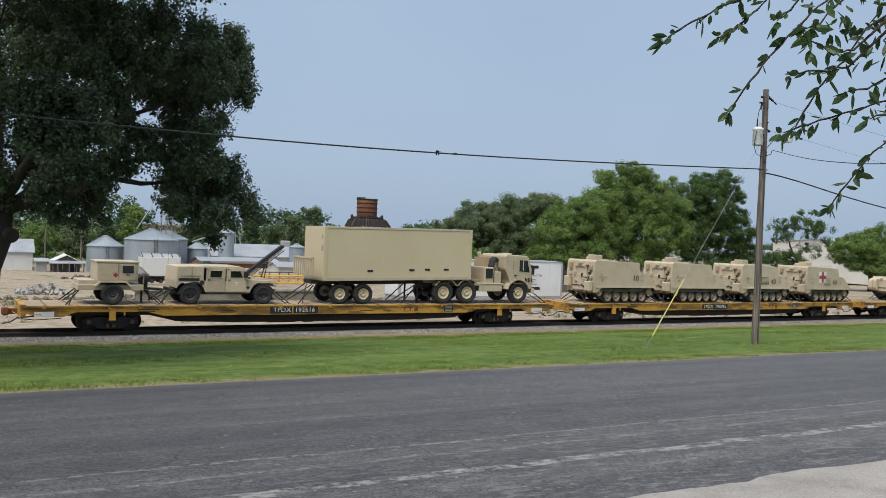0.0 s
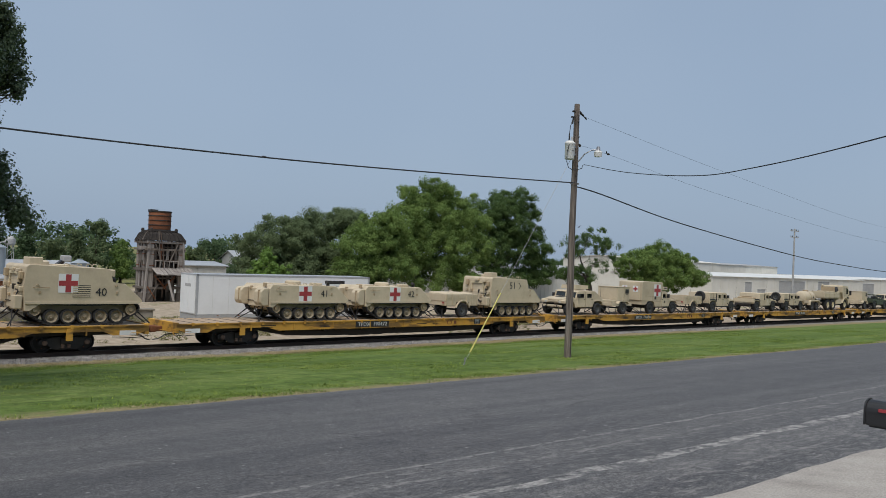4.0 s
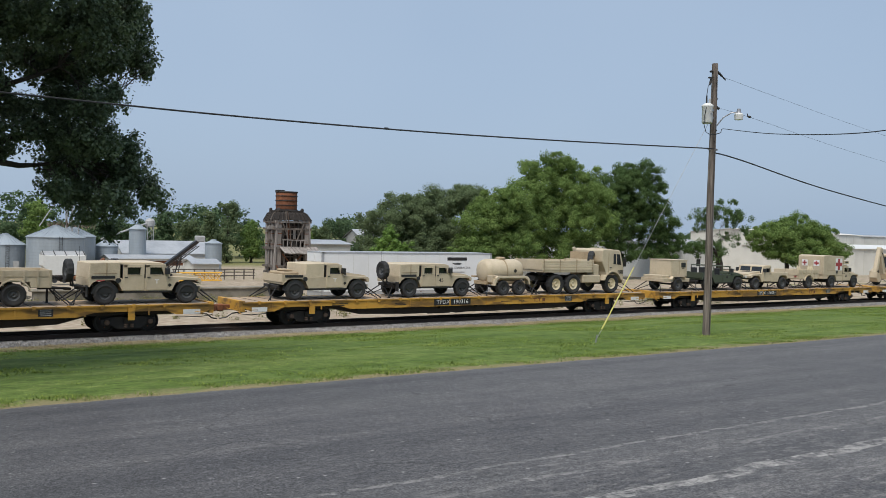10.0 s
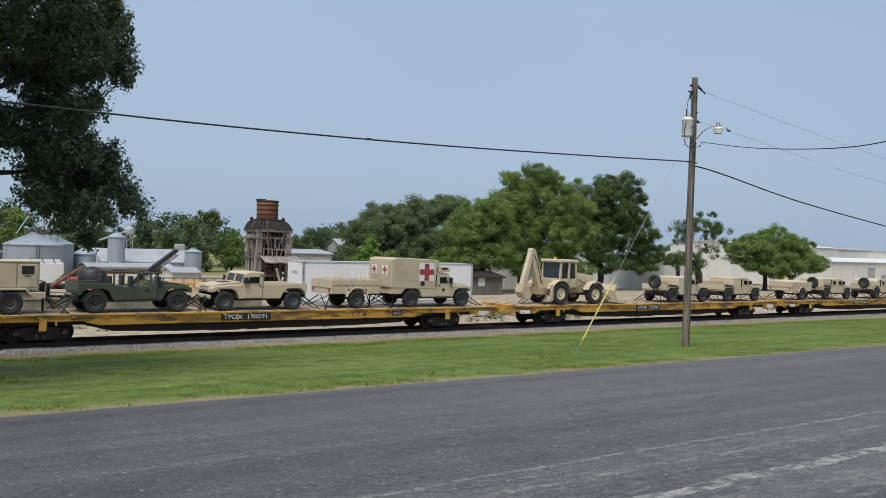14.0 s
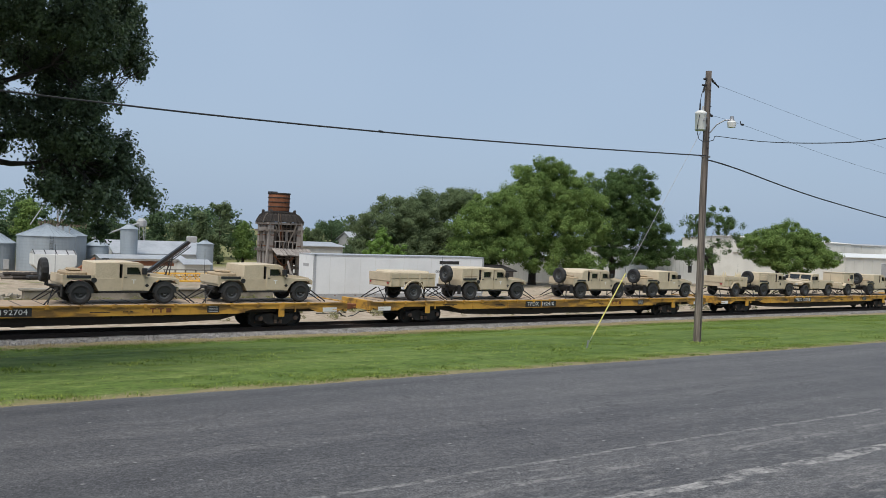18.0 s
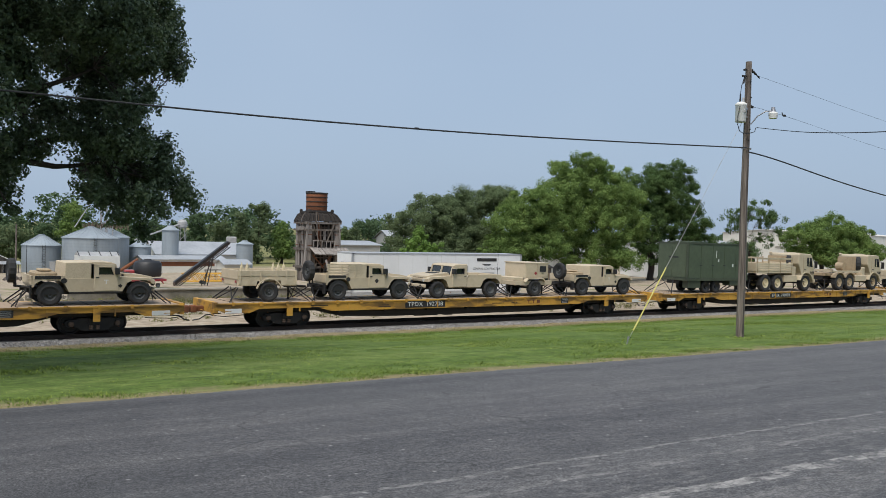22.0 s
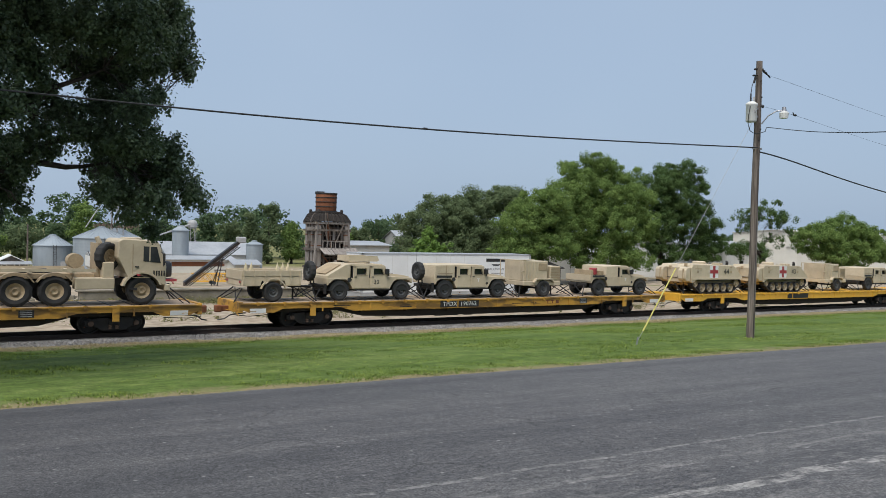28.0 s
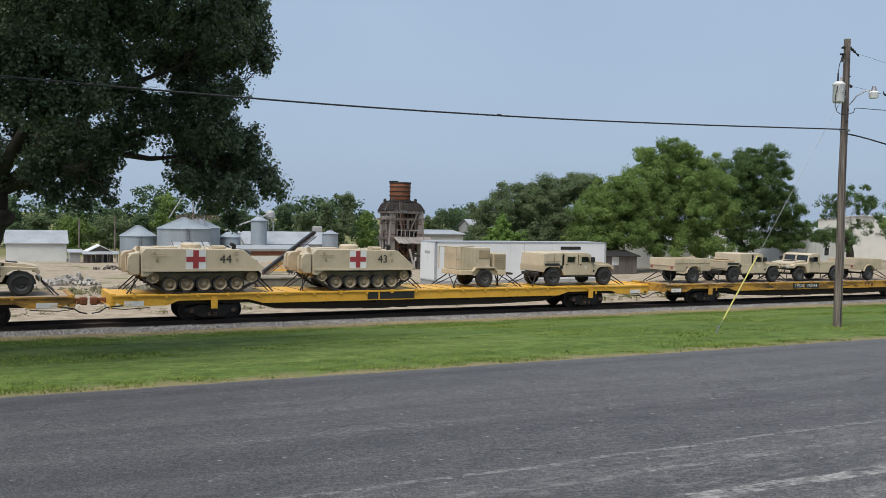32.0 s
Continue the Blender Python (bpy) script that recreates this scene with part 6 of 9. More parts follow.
        for dx in (-0.88, 0.88):
            prof = [(0, -0.92), (0.075, -0.92), (0.075, -0.83), (0.16, -0.82), (0.17, -0.76), (0.36, -0.75), (0.39, -0.82), (0.44, -0.82), (0.45, -0.70), (0.47, -0.68), (0.47, -0.66), (0.18, -0.66), (0.085, -0.6), (0.085, 0.6), (0.18, 0.66), (0.47, 0.66), (0.47, 0.68), (0.45, 0.70), (0.44, 0.82), (0.39, 0.82), (0.36, 0.75), (0.17, 0.76), (0.16, 0.82), (0.075, 0.83), (0.075, 0.92), (0, 0.92)]
            ws = part("wheelset", lathe(prof, "y", 20), DARKMETAL, v, "steel wheels on an axle")
            part("wheel_mark", B(*[(0.24 * math.cos(a) - 0.02, 0.24 * math.cos(a) + 0.02, sy * 0.765 - 0.01, sy * 0.765 + 0.01, 0.24 * math.sin(a) - 0.02, 0.24 * math.sin(a) + 0.02) for a in (0.5, 2.6, 4.7) for sy in (-1, 1)]), RUST, ws)
            ws.location = (bx + dx, 0, 0.44)
    if at is not None:
        v.matrix_world = at
    return v


# the motion of the train along the track: metres gone at t
def gone(t):
    return 10.20 * t - 0.50 * t * t / 32.0


CAR0 = -9.96
MOVERS = []


def ride(ob, s0, dz, turn=0.0):
    """Remember a thing that rides on the train, by its place along the track at the start."""
    MOVERS.append((ob, s0, dz, turn))
    ob.matrix_world = TRACK @ pose(s0, 0, dz, 0, 0, turn)
    return ob


def load(k, off, ob, turn=0.0):
    """Set a vehicle on wagon k, off metres from its middle."""
    ride(ob, CAR0 + k * CAR_P + off, DECK_Z + 0.006, turn)
    ob.scale = (1.035, 1.0, 1.0)
    return ob


numbers = {-1: "192588", 0: "192616", 1: "190095", 2: "190472", 3: "192450", 4: "190316", 5: "190591", 6: "192704", 7: "192410", 8: "192708", 9: "190039", 10: "190762", 11: "", 12: "190344"}

# where each wagon wears its board, from the middle
BOARD_SHIFT = {0: -1.2, 1: -0.65, 3: -2.0, 5: -0.85, 7: -1.3, 8: -2.0, 9: -0.65, 10: -1.15}


def wagon(k):
    """One wagon with its own number."""
    if k == 11:
        return flat_car("flat_wagon", "freshly painted bright yellow flat wagon with military vehicles", "", YELLOW_NEW, None, length=CAR_L + 0.9, bogie_x=BOGIE - 0.1)
    return flat_car("flat_wagon", "weathered orange-yellow flat wagon with black number board", numbers[k], YELLOW, None, BOARD_SHIFT.get(k, -1.1))


# ---- trees ----
def leaf_cloud(name, blobs, clumps, leaves, size, clump_r, material, parent, seed, hollow=0.45, out=0.7, up=0.55, fray=(0.86, 1.10), droop=0.85):
    """A crown of many small leaves in clumps that fill uneven ellipsoids (x, y, z, rx, ry, rz); leaves face outwards and up from their clump."""
    rng = np.random.default_rng(seed)
    b = np.array(blobs, float)
    vol = np.cbrt(b[:, 3] * b[:, 4] * b[:, 5]) ** 2
    pick = rng.choice(len(b), clumps, p=vol / vol.sum())
    d = rng.normal(size=(clumps, 3))
    d /= np.linalg.norm(d, axis=1)[:, None]
    rad = rng.uniform(hollow ** 3, 1.0, clumps) ** (1 / 3) * rng.uniform(*fray, clumps)
    c = b[pick, :3] + d * rad[:, None] * b[pick, 3:]
    k = clumps * leaves
    cc = np.repeat(c, leaves, 0)
    cr = np.repeat(rng.uniform(0.55, 1.4, clumps) * clump_r, leaves)
    off = rng.normal(size=(k, 3))
    off /= np.linalg.norm(off, axis=1)[:, None]
    face = off.copy()
    off *= (rng.uniform(0.0, 1.0, k) ** 0.45)[:, None]
    off[:, 2] *= droop
    p = cc + off * cr[:, None]
    n = rng.normal(size=(k, 3)) * 0.45 + face * out
    n[:, 2] += up
    n /= np.linalg.norm(n, axis=1)[:, None]
    u = rng.normal(size=(k, 3))
    u -= n * (u * n).sum(1)[:, None]
    u /= np.linalg.norm(u, axis=1)[:, None]
    w = np.cross(n, u)
    s_ = size * rng.uniform(0.6, 1.35, k)
    long_, wide = u * s_[:, None], w * (s_ * 0.40)[:, None]
    dip = n * (s_ * 0.07)[:, None]
    verts = np.stack([p - long_ * 0.5, p + wide + dip, p + long_ * 0.5, p - wide + dip], 1).reshape(-1, 3)
    i = np.arange(k)[:, None] * 4
    faces = np.concatenate([i + np.array([[0, 2, 1]]), i + np.array([[0, 3, 2]])], 1).reshape(-1, 3)
    me = bpy.data.meshes.new(name)
    me.vertices.add(len(verts))
    me.vertices.foreach_set("co", verts.ravel())
    me.loops.add(faces.size)
    me.loops.foreach_set("vertex_index", faces.ravel().astype(np.int32))
    me.polygons.add(len(faces))
    me.polygons.foreach_set("loop_start", np.arange(0, faces.size, 3, dtype=np.int32))
    me.update(calc_edges=True)
    me.materials.append(material)
    ob = new(name, me)
    ob.parent = parent
    return ob


def limb(a, b, r0, r1, seed, sway=0.12, n=6):
    """A tapering, wandering limb from a to b."""
    rng = random.Random(seed)
    a, b = Vector(a), Vector(b)
    L_ = (b - a).length
    out = []
    for i in range(n + 1):
        u = i / n
        p = a.lerp(b, u) + Vector((rng.uniform(-1, 1), rng.uniform(-1, 1), rng.uniform(-1, 1))) * L_ * sway * (0 if i in (0, n) else 0.5)
        p.z += math.sin(u * math.pi) * L_ * 0.05
        out.append((*p, r0 + (r1 - r0) * u))
    return out


def tree(name, label, base, fork, r, blobs, clumps, leaves, size, clump_r, material, seed, sink=0.15, extra=3, mains=None, group="", hollow=0.45, fray=(0.80, 1.16), droop=0.85, out=1.5):
    """Trunk, main limbs, thinner branches that leave the nearest limb, and a crown of leaves."""
    t = thing(name, label, "tree", group)
    bx, by, bz = base
    trunk = [(bx, by, bz - sink, r * 1.45), (bx, by, bz + 0.25, r * 1.08), *limb((bx, by, bz + 0.5), fork, r, r * 0.75, seed, 0.06, 4)]
    part("trunk", tube(trunk, n=12), BARK, t, smooth=True)
    if mains is None:
        big = sorted(blobs, key=lambda b: -b[3] * b[5])[:4]
        mains = [(b[0], b[1], b[2] + 0.2 * b[5]) for b in big]
    spine = []
    for i, tip in enumerate(mains):
        w = limb(fork, tip, r * 0.42, r * 0.06, seed + i, 0.05, 8)
        part("limb", tube(w, n=8, cap=False), BARK, t, smooth=True)
        spine += w[2:]
    ways = []
    for i, b in enumerate(blobs):
        at = min(spine, key=lambda q: (Vector(q[:3]) - Vector(b[:3])).length)
        ways.append(limb(at[:3], b[:3], max(0.35 * at[3], 0.022), 0.015, seed + 50 + i, 0.16, 5))
        for j in range(extra):
            rng = random.Random(seed * 31 + i * 7 + j)
            ways.append(limb(ways[-1 - j][2][:3], (b[0] + rng.uniform(-0.85, 0.85) * b[3], b[1] + rng.uniform(-0.8, 0.8) * b[4], b[2] + rng.uniform(-0.8, 0.8) * b[5]), max(0.12 * at[3], 0.014), 0.006, seed + i * 9 + j, 0.2, 5))
    part("branch_work", tube(*ways, n=5, cap=False), BARK, t, smooth=True)["kind"] = "stuff"
    leaf_cloud("crown", blobs, clumps, leaves, size, clump_r, material, t, seed, hollow, out, fray=fray, droop=droop)
    return t


OAK_TOP = [(0.29, 22.31, 7.7, 0.87, 0.87, 0.71), (1.36, 21.91, 7.59, 0.95, 0.92, 0.72), (2.57, 22.79, 7.99, 0.93, 0.88, 0.68), (3.61, 22.06, 7.89, 0.92, 0.9, 0.71), (4.63, 21.8, 7.87, 0.85, 0.86, 0.72), (5.58, 22.8, 8.26, 0.67, 0.74, 0.67), (6.28, 24.35, 7.79, 0.48, 0.56, 0.53),
           (6.44, 24.0, 7.32, 0.29, 0.3, 0.21), (0.29, 23.9, 9.11, 1.1, 1.02, 0.76), (1.82, 22.27, 8.92, 1.14, 1.03, 0.73), (3.52, 23.21, 9.23, 0.96, 0.87, 0.61), (4.66, 22.43, 8.86, 0.61, 0.6, 0.48), (5.46, 22.12, 8.81, 0.35, 0.38, 0.35), (0.78, 21.92, 9.77, 1.41, 1.2, 0.78)]
OAK_MIDDLE = [(0.17, 19.0, 6.14, 0.67, 0.67, 0.54), (0.97, 19.0, 6.08, 0.69, 0.68, 0.55), (2.14, 22.24, 6.85, 0.78, 0.75, 0.57), (3.52, 24.38, 7.38, 0.83, 0.76, 0.55), (4.54, 24.09, 7.2, 0.83, 0.84, 0.7), (5.45, 24.02, 7.46, 0.56, 0.62, 0.56), (0.11, 19.0, 5.33, 0.54, 0.59, 0.54), (0.72, 19.0, 5.24, 0.62, 0.62, 0.51),
              (1.48, 19.0, 5.37, 0.56, 0.52, 0.38), (4.27, 24.0, 6.25, 0.78, 0.81, 0.69), (4.72, 22.18, 5.9, 0.52, 0.55, 0.48), (5.23, 22.53, 6.28, 0.32, 0.38, 0.37), (2.73, 23.48, 6.41, 0.39, 0.36, 0.26), (-0.89, 23.8, 6.96, 1.07, 1.13, 0.99), (-0.99, 24.16, 5.52, 0.92, 0.92, 0.75),
              (2.2, 23.4, 6.1, 0.55, 0.5, 0.32), (3.05, 23.6, 5.95, 0.6, 0.5, 0.30), (2.5, 23.2, 5.35, 0.45, 0.4, 0.28), (3.5, 23.3, 5.45, 0.5, 0.45, 0.38), (2.15, 23.6, 4.35, 0.4, 0.4, 0.26)]
OAK_LOW = [(0.37, 24.24, 4.94, 0.73, 0.74, 0.6), (1.15, 21.86, 4.72, 0.71, 0.68, 0.52), (2.08, 23.42, 4.97, 0.61, 0.56, 0.41), (2.8, 23.62, 4.94, 0.4, 0.35, 0.23), (4.13, 23.12, 5.16, 0.67, 0.66, 0.53), (4.72, 22.13, 5.12, 0.69, 0.67, 0.52), (5.62, 23.02, 5.06, 0.44, 0.48, 0.44),
           (0.58, 21.87, 4.07, 0.59, 0.55, 0.41), (1.41, 24.4, 4.21, 0.62, 0.61, 0.49), (1.98, 24.2, 3.87, 0.43, 0.47, 0.43), (2.24, 23.24, 3.42, 0.21, 0.3, 0.28), (1.03, 22.5, 3.54, 0.47, 0.42, 0.29), (0.33, 24.33, 3.73, 0.39, 0.36, 0.26), (-0.73, 23.32, 4.32, 0.65, 0.67, 0.57)]
OAK_FRINGE = [(4.32, 24.25, 4.42, 0.7, 0.69, 0.56), (5.22, 24.14, 4.46, 0.85, 0.81, 0.61), (5.83, 23.13, 4.44, 0.55, 0.61, 0.55), (6.23, 22.84, 3.94, 0.39, 0.45, 0.44), (6.71, 23.4, 3.62, 0.17, 0.3, 0.17), (4.45, 22.89, 3.79, 0.58, 0.52, 0.37), (5.07, 22.08, 3.66, 0.54, 0.52, 0.4),
              (4.73, 22.52, 3.31, 0.41, 0.4, 0.32), (5.5, 24.04, 2.95, 0.23, 0.31, 0.34), (3.79, 21.73, 3.95, 0.3, 0.32, 0.28), (5.43, 21.74, 3.39, 0.24, 0.3, 0.22), (1.61, 23.48, 3.24, 0.26, 0.3, 0.17), (0.8, 22.44, 3.37, 0.19, 0.3, 0.15)]
OAK = tree("oak_tree", "large live oak with dark green crown and knotted trunk", (-0.95, 23.7, land(23.7)), (-0.45, 23.7, 3.5), 0.46, OAK_TOP + OAK_MIDDLE + OAK_LOW + OAK_FRINGE, 5000, 46, 0.080, 0.19, OAKLEAF, 11, extra=3,
           mains=[(4.4, 23.5, 4.7), (4.9, 23.7, 5.6), (4.0, 23.0, 7.0), (1.9, 22.9, 4.7), (2.2, 23.6, 8.6), (-0.6, 23.6, 8.6), (-2.6, 23.5, 6.6), (0.9, 21.0, 6.0)], hollow=0.0, fray=(0.45, 1.34), droop=1.4)
# unseen crown blobs, added to throw shade on the lawn and road
OAK_UNSEEN_SHADE = [(-3.9, 23.2, 8.2, 2.6, 3.2, 2.0), (-6.4, 23.6, 6.8, 2.2, 3.2, 1.8), (-4.2, 18.6, 8.6, 2.8, 2.6, 1.4), (-4.4, 28.4, 7.6, 2.8, 2.6, 1.8), (1.4, 28.6, 9.6, 3.2, 2.6, 1.3), (1.0, 19.4, 10.4, 3.4, 2.8, 1.2), (-3.0, 23.5, 11.0, 3.0, 3.2, 1.4), (3.4, 24.0, 11.2, 2.6, 3.0, 1.2), (2.6, 20.4, 10.9, 2.6, 2.6, 1.1), (-1.6, 16.8, 9.6, 2.8, 2.0, 1.0)]
leaf_cloud("crown", OAK_UNSEEN_SHADE, 3000, 42, 0.12, 0.42, OAKLEAF, OAK, 12, 0.1, fray=(0.6, 1.2))
knot = lathe([(0.0, 0.06), (0.10, 0.05), (0.17, 0.10), (0.20, 0.03), (0.22, -0.12)], "y", 14, (0, 0, 0))
part("branch_stub", knot, BARK, OAK, "knotted sawn branch stub", True).matrix_basis = pose(-0.16, 23.22, 2.86, 0, 0, 200)

tree("shade_tree", "tall green broadleaf tree behind the railway track", (71.5, 84.2, land(84)), (71.2, 84, 1.2), 0.5,
     [(66.8, 82, 4.2, 3.6, 3.6, 2.8), (71.0, 83, 9.0, 4.2, 4.0, 2.9), (76.0, 84, 9.2, 4.0, 4, 3.0), (72.5, 81.5, 4.0, 5.0, 4, 2.6), (79.0, 83, 4.2, 3.8, 4, 3.0), (69.3, 83, 11.2, 2.2, 2.5, 1.4), (74.8, 84, 11.6, 2.6, 2.8, 1.2), (67.6, 82, 8.4, 2.2, 2.4, 1.8), (79.5, 84, 9.8, 2.4, 2.6, 2.4), (69.0, 80.5, 0.6, 4.0, 3.0, 1.9), (75.5, 80.5, 0.4, 4.0, 3.0, 1.9), (70.5, 82.5, 6.4, 4.4, 3.6, 2.6), (75.5, 83, 6.6, 4.4, 3.6, 2.6), (79.8, 83.5, 7.2, 3.0, 3.0, 2.2), (72.4, 83, 12.6, 1.6, 1.8, 0.9), (66.2, 82, 6.6, 1.8, 2.0, 1.3)],
     880, 205, 0.19, 0.80, TREELEAF, 21, fray=(0.72, 1.18), droop=0.75)
tree("shade_tree", "tall dark green broadleaf tree behind the railway track", (87.5, 86.0, land(86)), (87.5, 86, 2.0), 0.45,
     [(90.5, 86, 8.8, 4.2, 4.0, 3.4), (93.5, 86, 4.4, 4.2, 4, 2.6), (86.5, 86, 4.8, 4.2, 4, 3.0), (91.0, 86, 12.5, 2.8, 3, 1.5), (87.0, 85, 0.8, 3.6, 3.0, 1.6), (93.6, 85, 0.8, 3.0, 3.0, 1.5), (98.6, 87, 2.0, 2.8, 3.0, 2.0), (85.4, 86, 9.4, 2.4, 3.0, 2.4), (95.4, 86.5, 7.4, 1.8, 2.0, 1.4), (89.5, 85.5, 6.6, 3.6, 3.2, 2.6), (88.5, 86, 11.4, 2.2, 2.4, 1.6), (93.8, 86, 10.6, 1.8, 2.0, 1.6)],
     640, 190, 0.19, 0.78, DARKLEAF, 22, fray=(0.72, 1.18), droop=0.75)
tree("shade_tree", "leaning green broadleaf tree beside the white trailer", (61.0, 80.0, land(80)), (60.8, 80, 0.8), 0.38,
     [(59.2, 80, 3.6, 3.4, 3.4, 2.8), (62.5, 80, 6.2, 3.2, 3.4, 2.5), (58.2, 79.5, 1.2, 3.4, 3, 1.5), (62.5, 79, 1.6, 3.2, 3, 1.7), (64.6, 80.5, 4.4, 2.4, 2.6, 2.0), (60.8, 80, 4.8, 3.0, 3.0, 2.2)],
     440, 190, 0.19, 0.76, TREELEAF, 23, fray=(0.72, 1.18), droop=0.75)
tree("live_oak", "broad dull green live oak behind the white trailer", (51.5, 88.0, land(88)), (51.5, 88, 0.0), 0.5,
     [(50.0, 88, 3.0, 2.7, 3.6, 3.0), (53.6, 88, 4.8, 3.6, 3.8, 2.6), (57.6, 89, 5.8, 3.8, 4.0, 2.4), (52.5, 86.5, 0.6, 4.8, 4, 2.2), (57.5, 87, 2.0, 5.0, 4, 2.8), (61.8, 90, 6.9, 2.6, 3.4, 1.9), (65.0, 91, 7.6, 2.4, 3.2, 1.9), (49.2, 87, 0.2, 1.8, 2.6, 1.8)],
     760, 200, 0.18, 0.78, DULLLEAF, 24, fray=(0.78, 1.14), droop=0.75)
tree("young_tree", "bright yellow-green young tree at the edge of the grove", (48.0, 82.5, land(82.5)), (48.0, 82.5, -0.8), 0.14,
     [(47.9, 82.5, 1.3, 1.3, 1.4, 1.7), (49.6, 82.5, 0.5, 1.6, 1.5, 1.5), (46.9, 82.5, 0.2, 1.0, 1.2, 1.0), (48.4, 82.5, 3.0, 0.7, 0.8, 0.7)], 100, 100, 0.2, 0.45, LIMELEAF, 25, extra=2)
tree("sparse_tree", "half-bare dark tree with twisted limbs", (101.5, 80.0, land(80)), (101.2, 80, 0.8), 0.55,
     [(98.5, 80, 4.6, 2.4, 2.2, 1.1), (101.0, 80, 6.6, 2.2, 2.2, 1.0), (104.5, 80, 6.0, 1.8, 2.0, 1.2), (103.5, 80, 3.0, 2.0, 2.0, 1.0), (98.5, 80, 2.0, 2.8, 2, 0.8), (106.5, 80, 4.2, 1.2, 1.2, 0.6), (97.0, 80, 6.2, 1.6, 1.6, 0.9), (102.8, 80, 8.0, 1.5, 1.4, 0.7), (99.8, 80, 0.9, 3.4, 2.4, 1.2), (96.0, 80, 1.4, 2.2, 2.0, 1.2)],
     150, 90, 0.2, 0.6, DARKLEAF, 26, extra=8, fray=(0.6, 1.3))
tree("shade_tree", "round bright green tree before the warehouses", (116.0, 79.0, land(79)), (116.0, 79, 0.0), 0.36,
     [(112.0, 79, 3.0, 4.0, 3.6, 2.5), (117.5, 79, 5.0, 3.9, 3.6, 2.1), (122.5, 79, 3.8, 3.6, 3.6, 2.1), (117.0, 78, 1.2, 6.4, 3.6, 2.0), (127.0, 79, 1.6, 3.4, 3.0, 1.6)],
     520, 180, 0.20, 0.76, TREELEAF, 27, fray=(0.72, 1.18), droop=0.75)

tree("shrub", "low green shrubs before the far house", (84.0, 154.0, land(154)), (84.0, 154, -3.2), 0.12, [(80.5, 154, -0.9, 2.4, 2, 1.5), (84.0, 154, -0.6, 2.4, 2, 1.5), (88.0, 154, -0.8, 2.6, 2, 1.5), (82.5, 154, -2.6, 4.0, 2, 1.6), (87.5, 154, -2.6, 3.6, 2, 1.6)], 110, 70, 0.36, 0.8, FARLEAF, 61, extra=1)


def yard_trees():
    """The row of trees behind the grain bins and sheds."""
    rng = random.Random(12)
    for x, top, half in ((-2.5, 5.0, 2.4), (2.5, 2.4, 3.0), (8.0, 2.4, 3.6), (13.5, 2.5, 3.4), (19.0, 3.0, 2.6), (24.3, 6.3, 3.0), (29.0, 2.8, 2.6), (33.5, 2.6, 2.6), (38.4, 4.2, 2.6), (42.0, 3.6, 2.2), (46.2, 5.6, 2.4), (50.8, 4.2, 2.6),
                        (54.6, 5.4, 2.2), (58.4, 7.6, 3.4), (63.4, 4.4, 2.8), (68.5, 3.0, 2.8), (73.5, 3.2, 3.0), (78.6, 4.2, 2.8), (83.2, 5.4, 3.2), (88.4, 5.6, 3.4), (92.6, 4.0, 2.8), (80.5, 1.2, 2.6), (86.0, 1.0, 2.8)):
        y = 172 + rng.uniform(-7, 9)
        x, top = x * y / 165, 3.1 + (top - 3.1) * y / 165
        g = land(y)
        blobs = [(x, y, top - 1.5, half * 0.62, half * 0.7, 1.5)]
        for k in range(5):
            z = top - 1.8 - (top - g - 3.6) * (k + rng.random()) / 5
            blobs.append((x + rng.uniform(-0.6, 0.6) * half, y + rng.uniform(-1, 1), z, half * rng.uniform(0.5, 0.75), half * 0.7, rng.uniform(1.2, 1.8)))
        mat = rng.choice((FARLEAF, FARLEAF, DULLLEAF, TREELEAF))
        tree("yard_tree", "green broadleaf tree behind the yard buildings", (x, y, g), (x, y, g + 2.4), 0.3, blobs, 84, 78, 0.34, 0.95, mat, rng.randrange(999), extra=1, group="trees behind the yard", mains=[(b[0], b[1], b[2]) for b in blobs[:3]])


yard_trees()


def far_woods():
    """The belt of woods along the skyline, too far off to tell one tree from the next."""
    rng = np.random.default_rng(8)
    blobs = []
    for i in range(150):
        x = -90 + 2.7 * i + rng.uniform(-1.5, 1.5)
        y = 205 + rng.uniform(-12, 14) + max(0, x - 120) * 0.25
        top = 3.3 + 1.1 * math.sin(x * 0.11) + 0.9 * math.sin(x * 0.047 + 1.0) + rng.uniform(-0.8, 0.9)
        for cx, up, half in ((27.5, 5.4, 6), (69, 6.0, 7), (60, 3.0, 5), (108, 3.5, 9), (-5, 2.5, 6)):
            top += up * math.exp(-((x - cx) / half) ** 2)
        blobs.append((x, y, top - 3.4, 4.2, 4.0, 3.5))
        blobs.append((x + 1.2, y - 3, top - 7.0, 4.4, 4.0, 3.6))
    ob = leaf_cloud("far_woods", blobs, 2600, 44, 0.7, 1.6, FARLEAF, None, 5, 0.3)
    tagged(ob, "dark green belt of far woods along the skyline", "woods", kind="stuff")


far_woods()


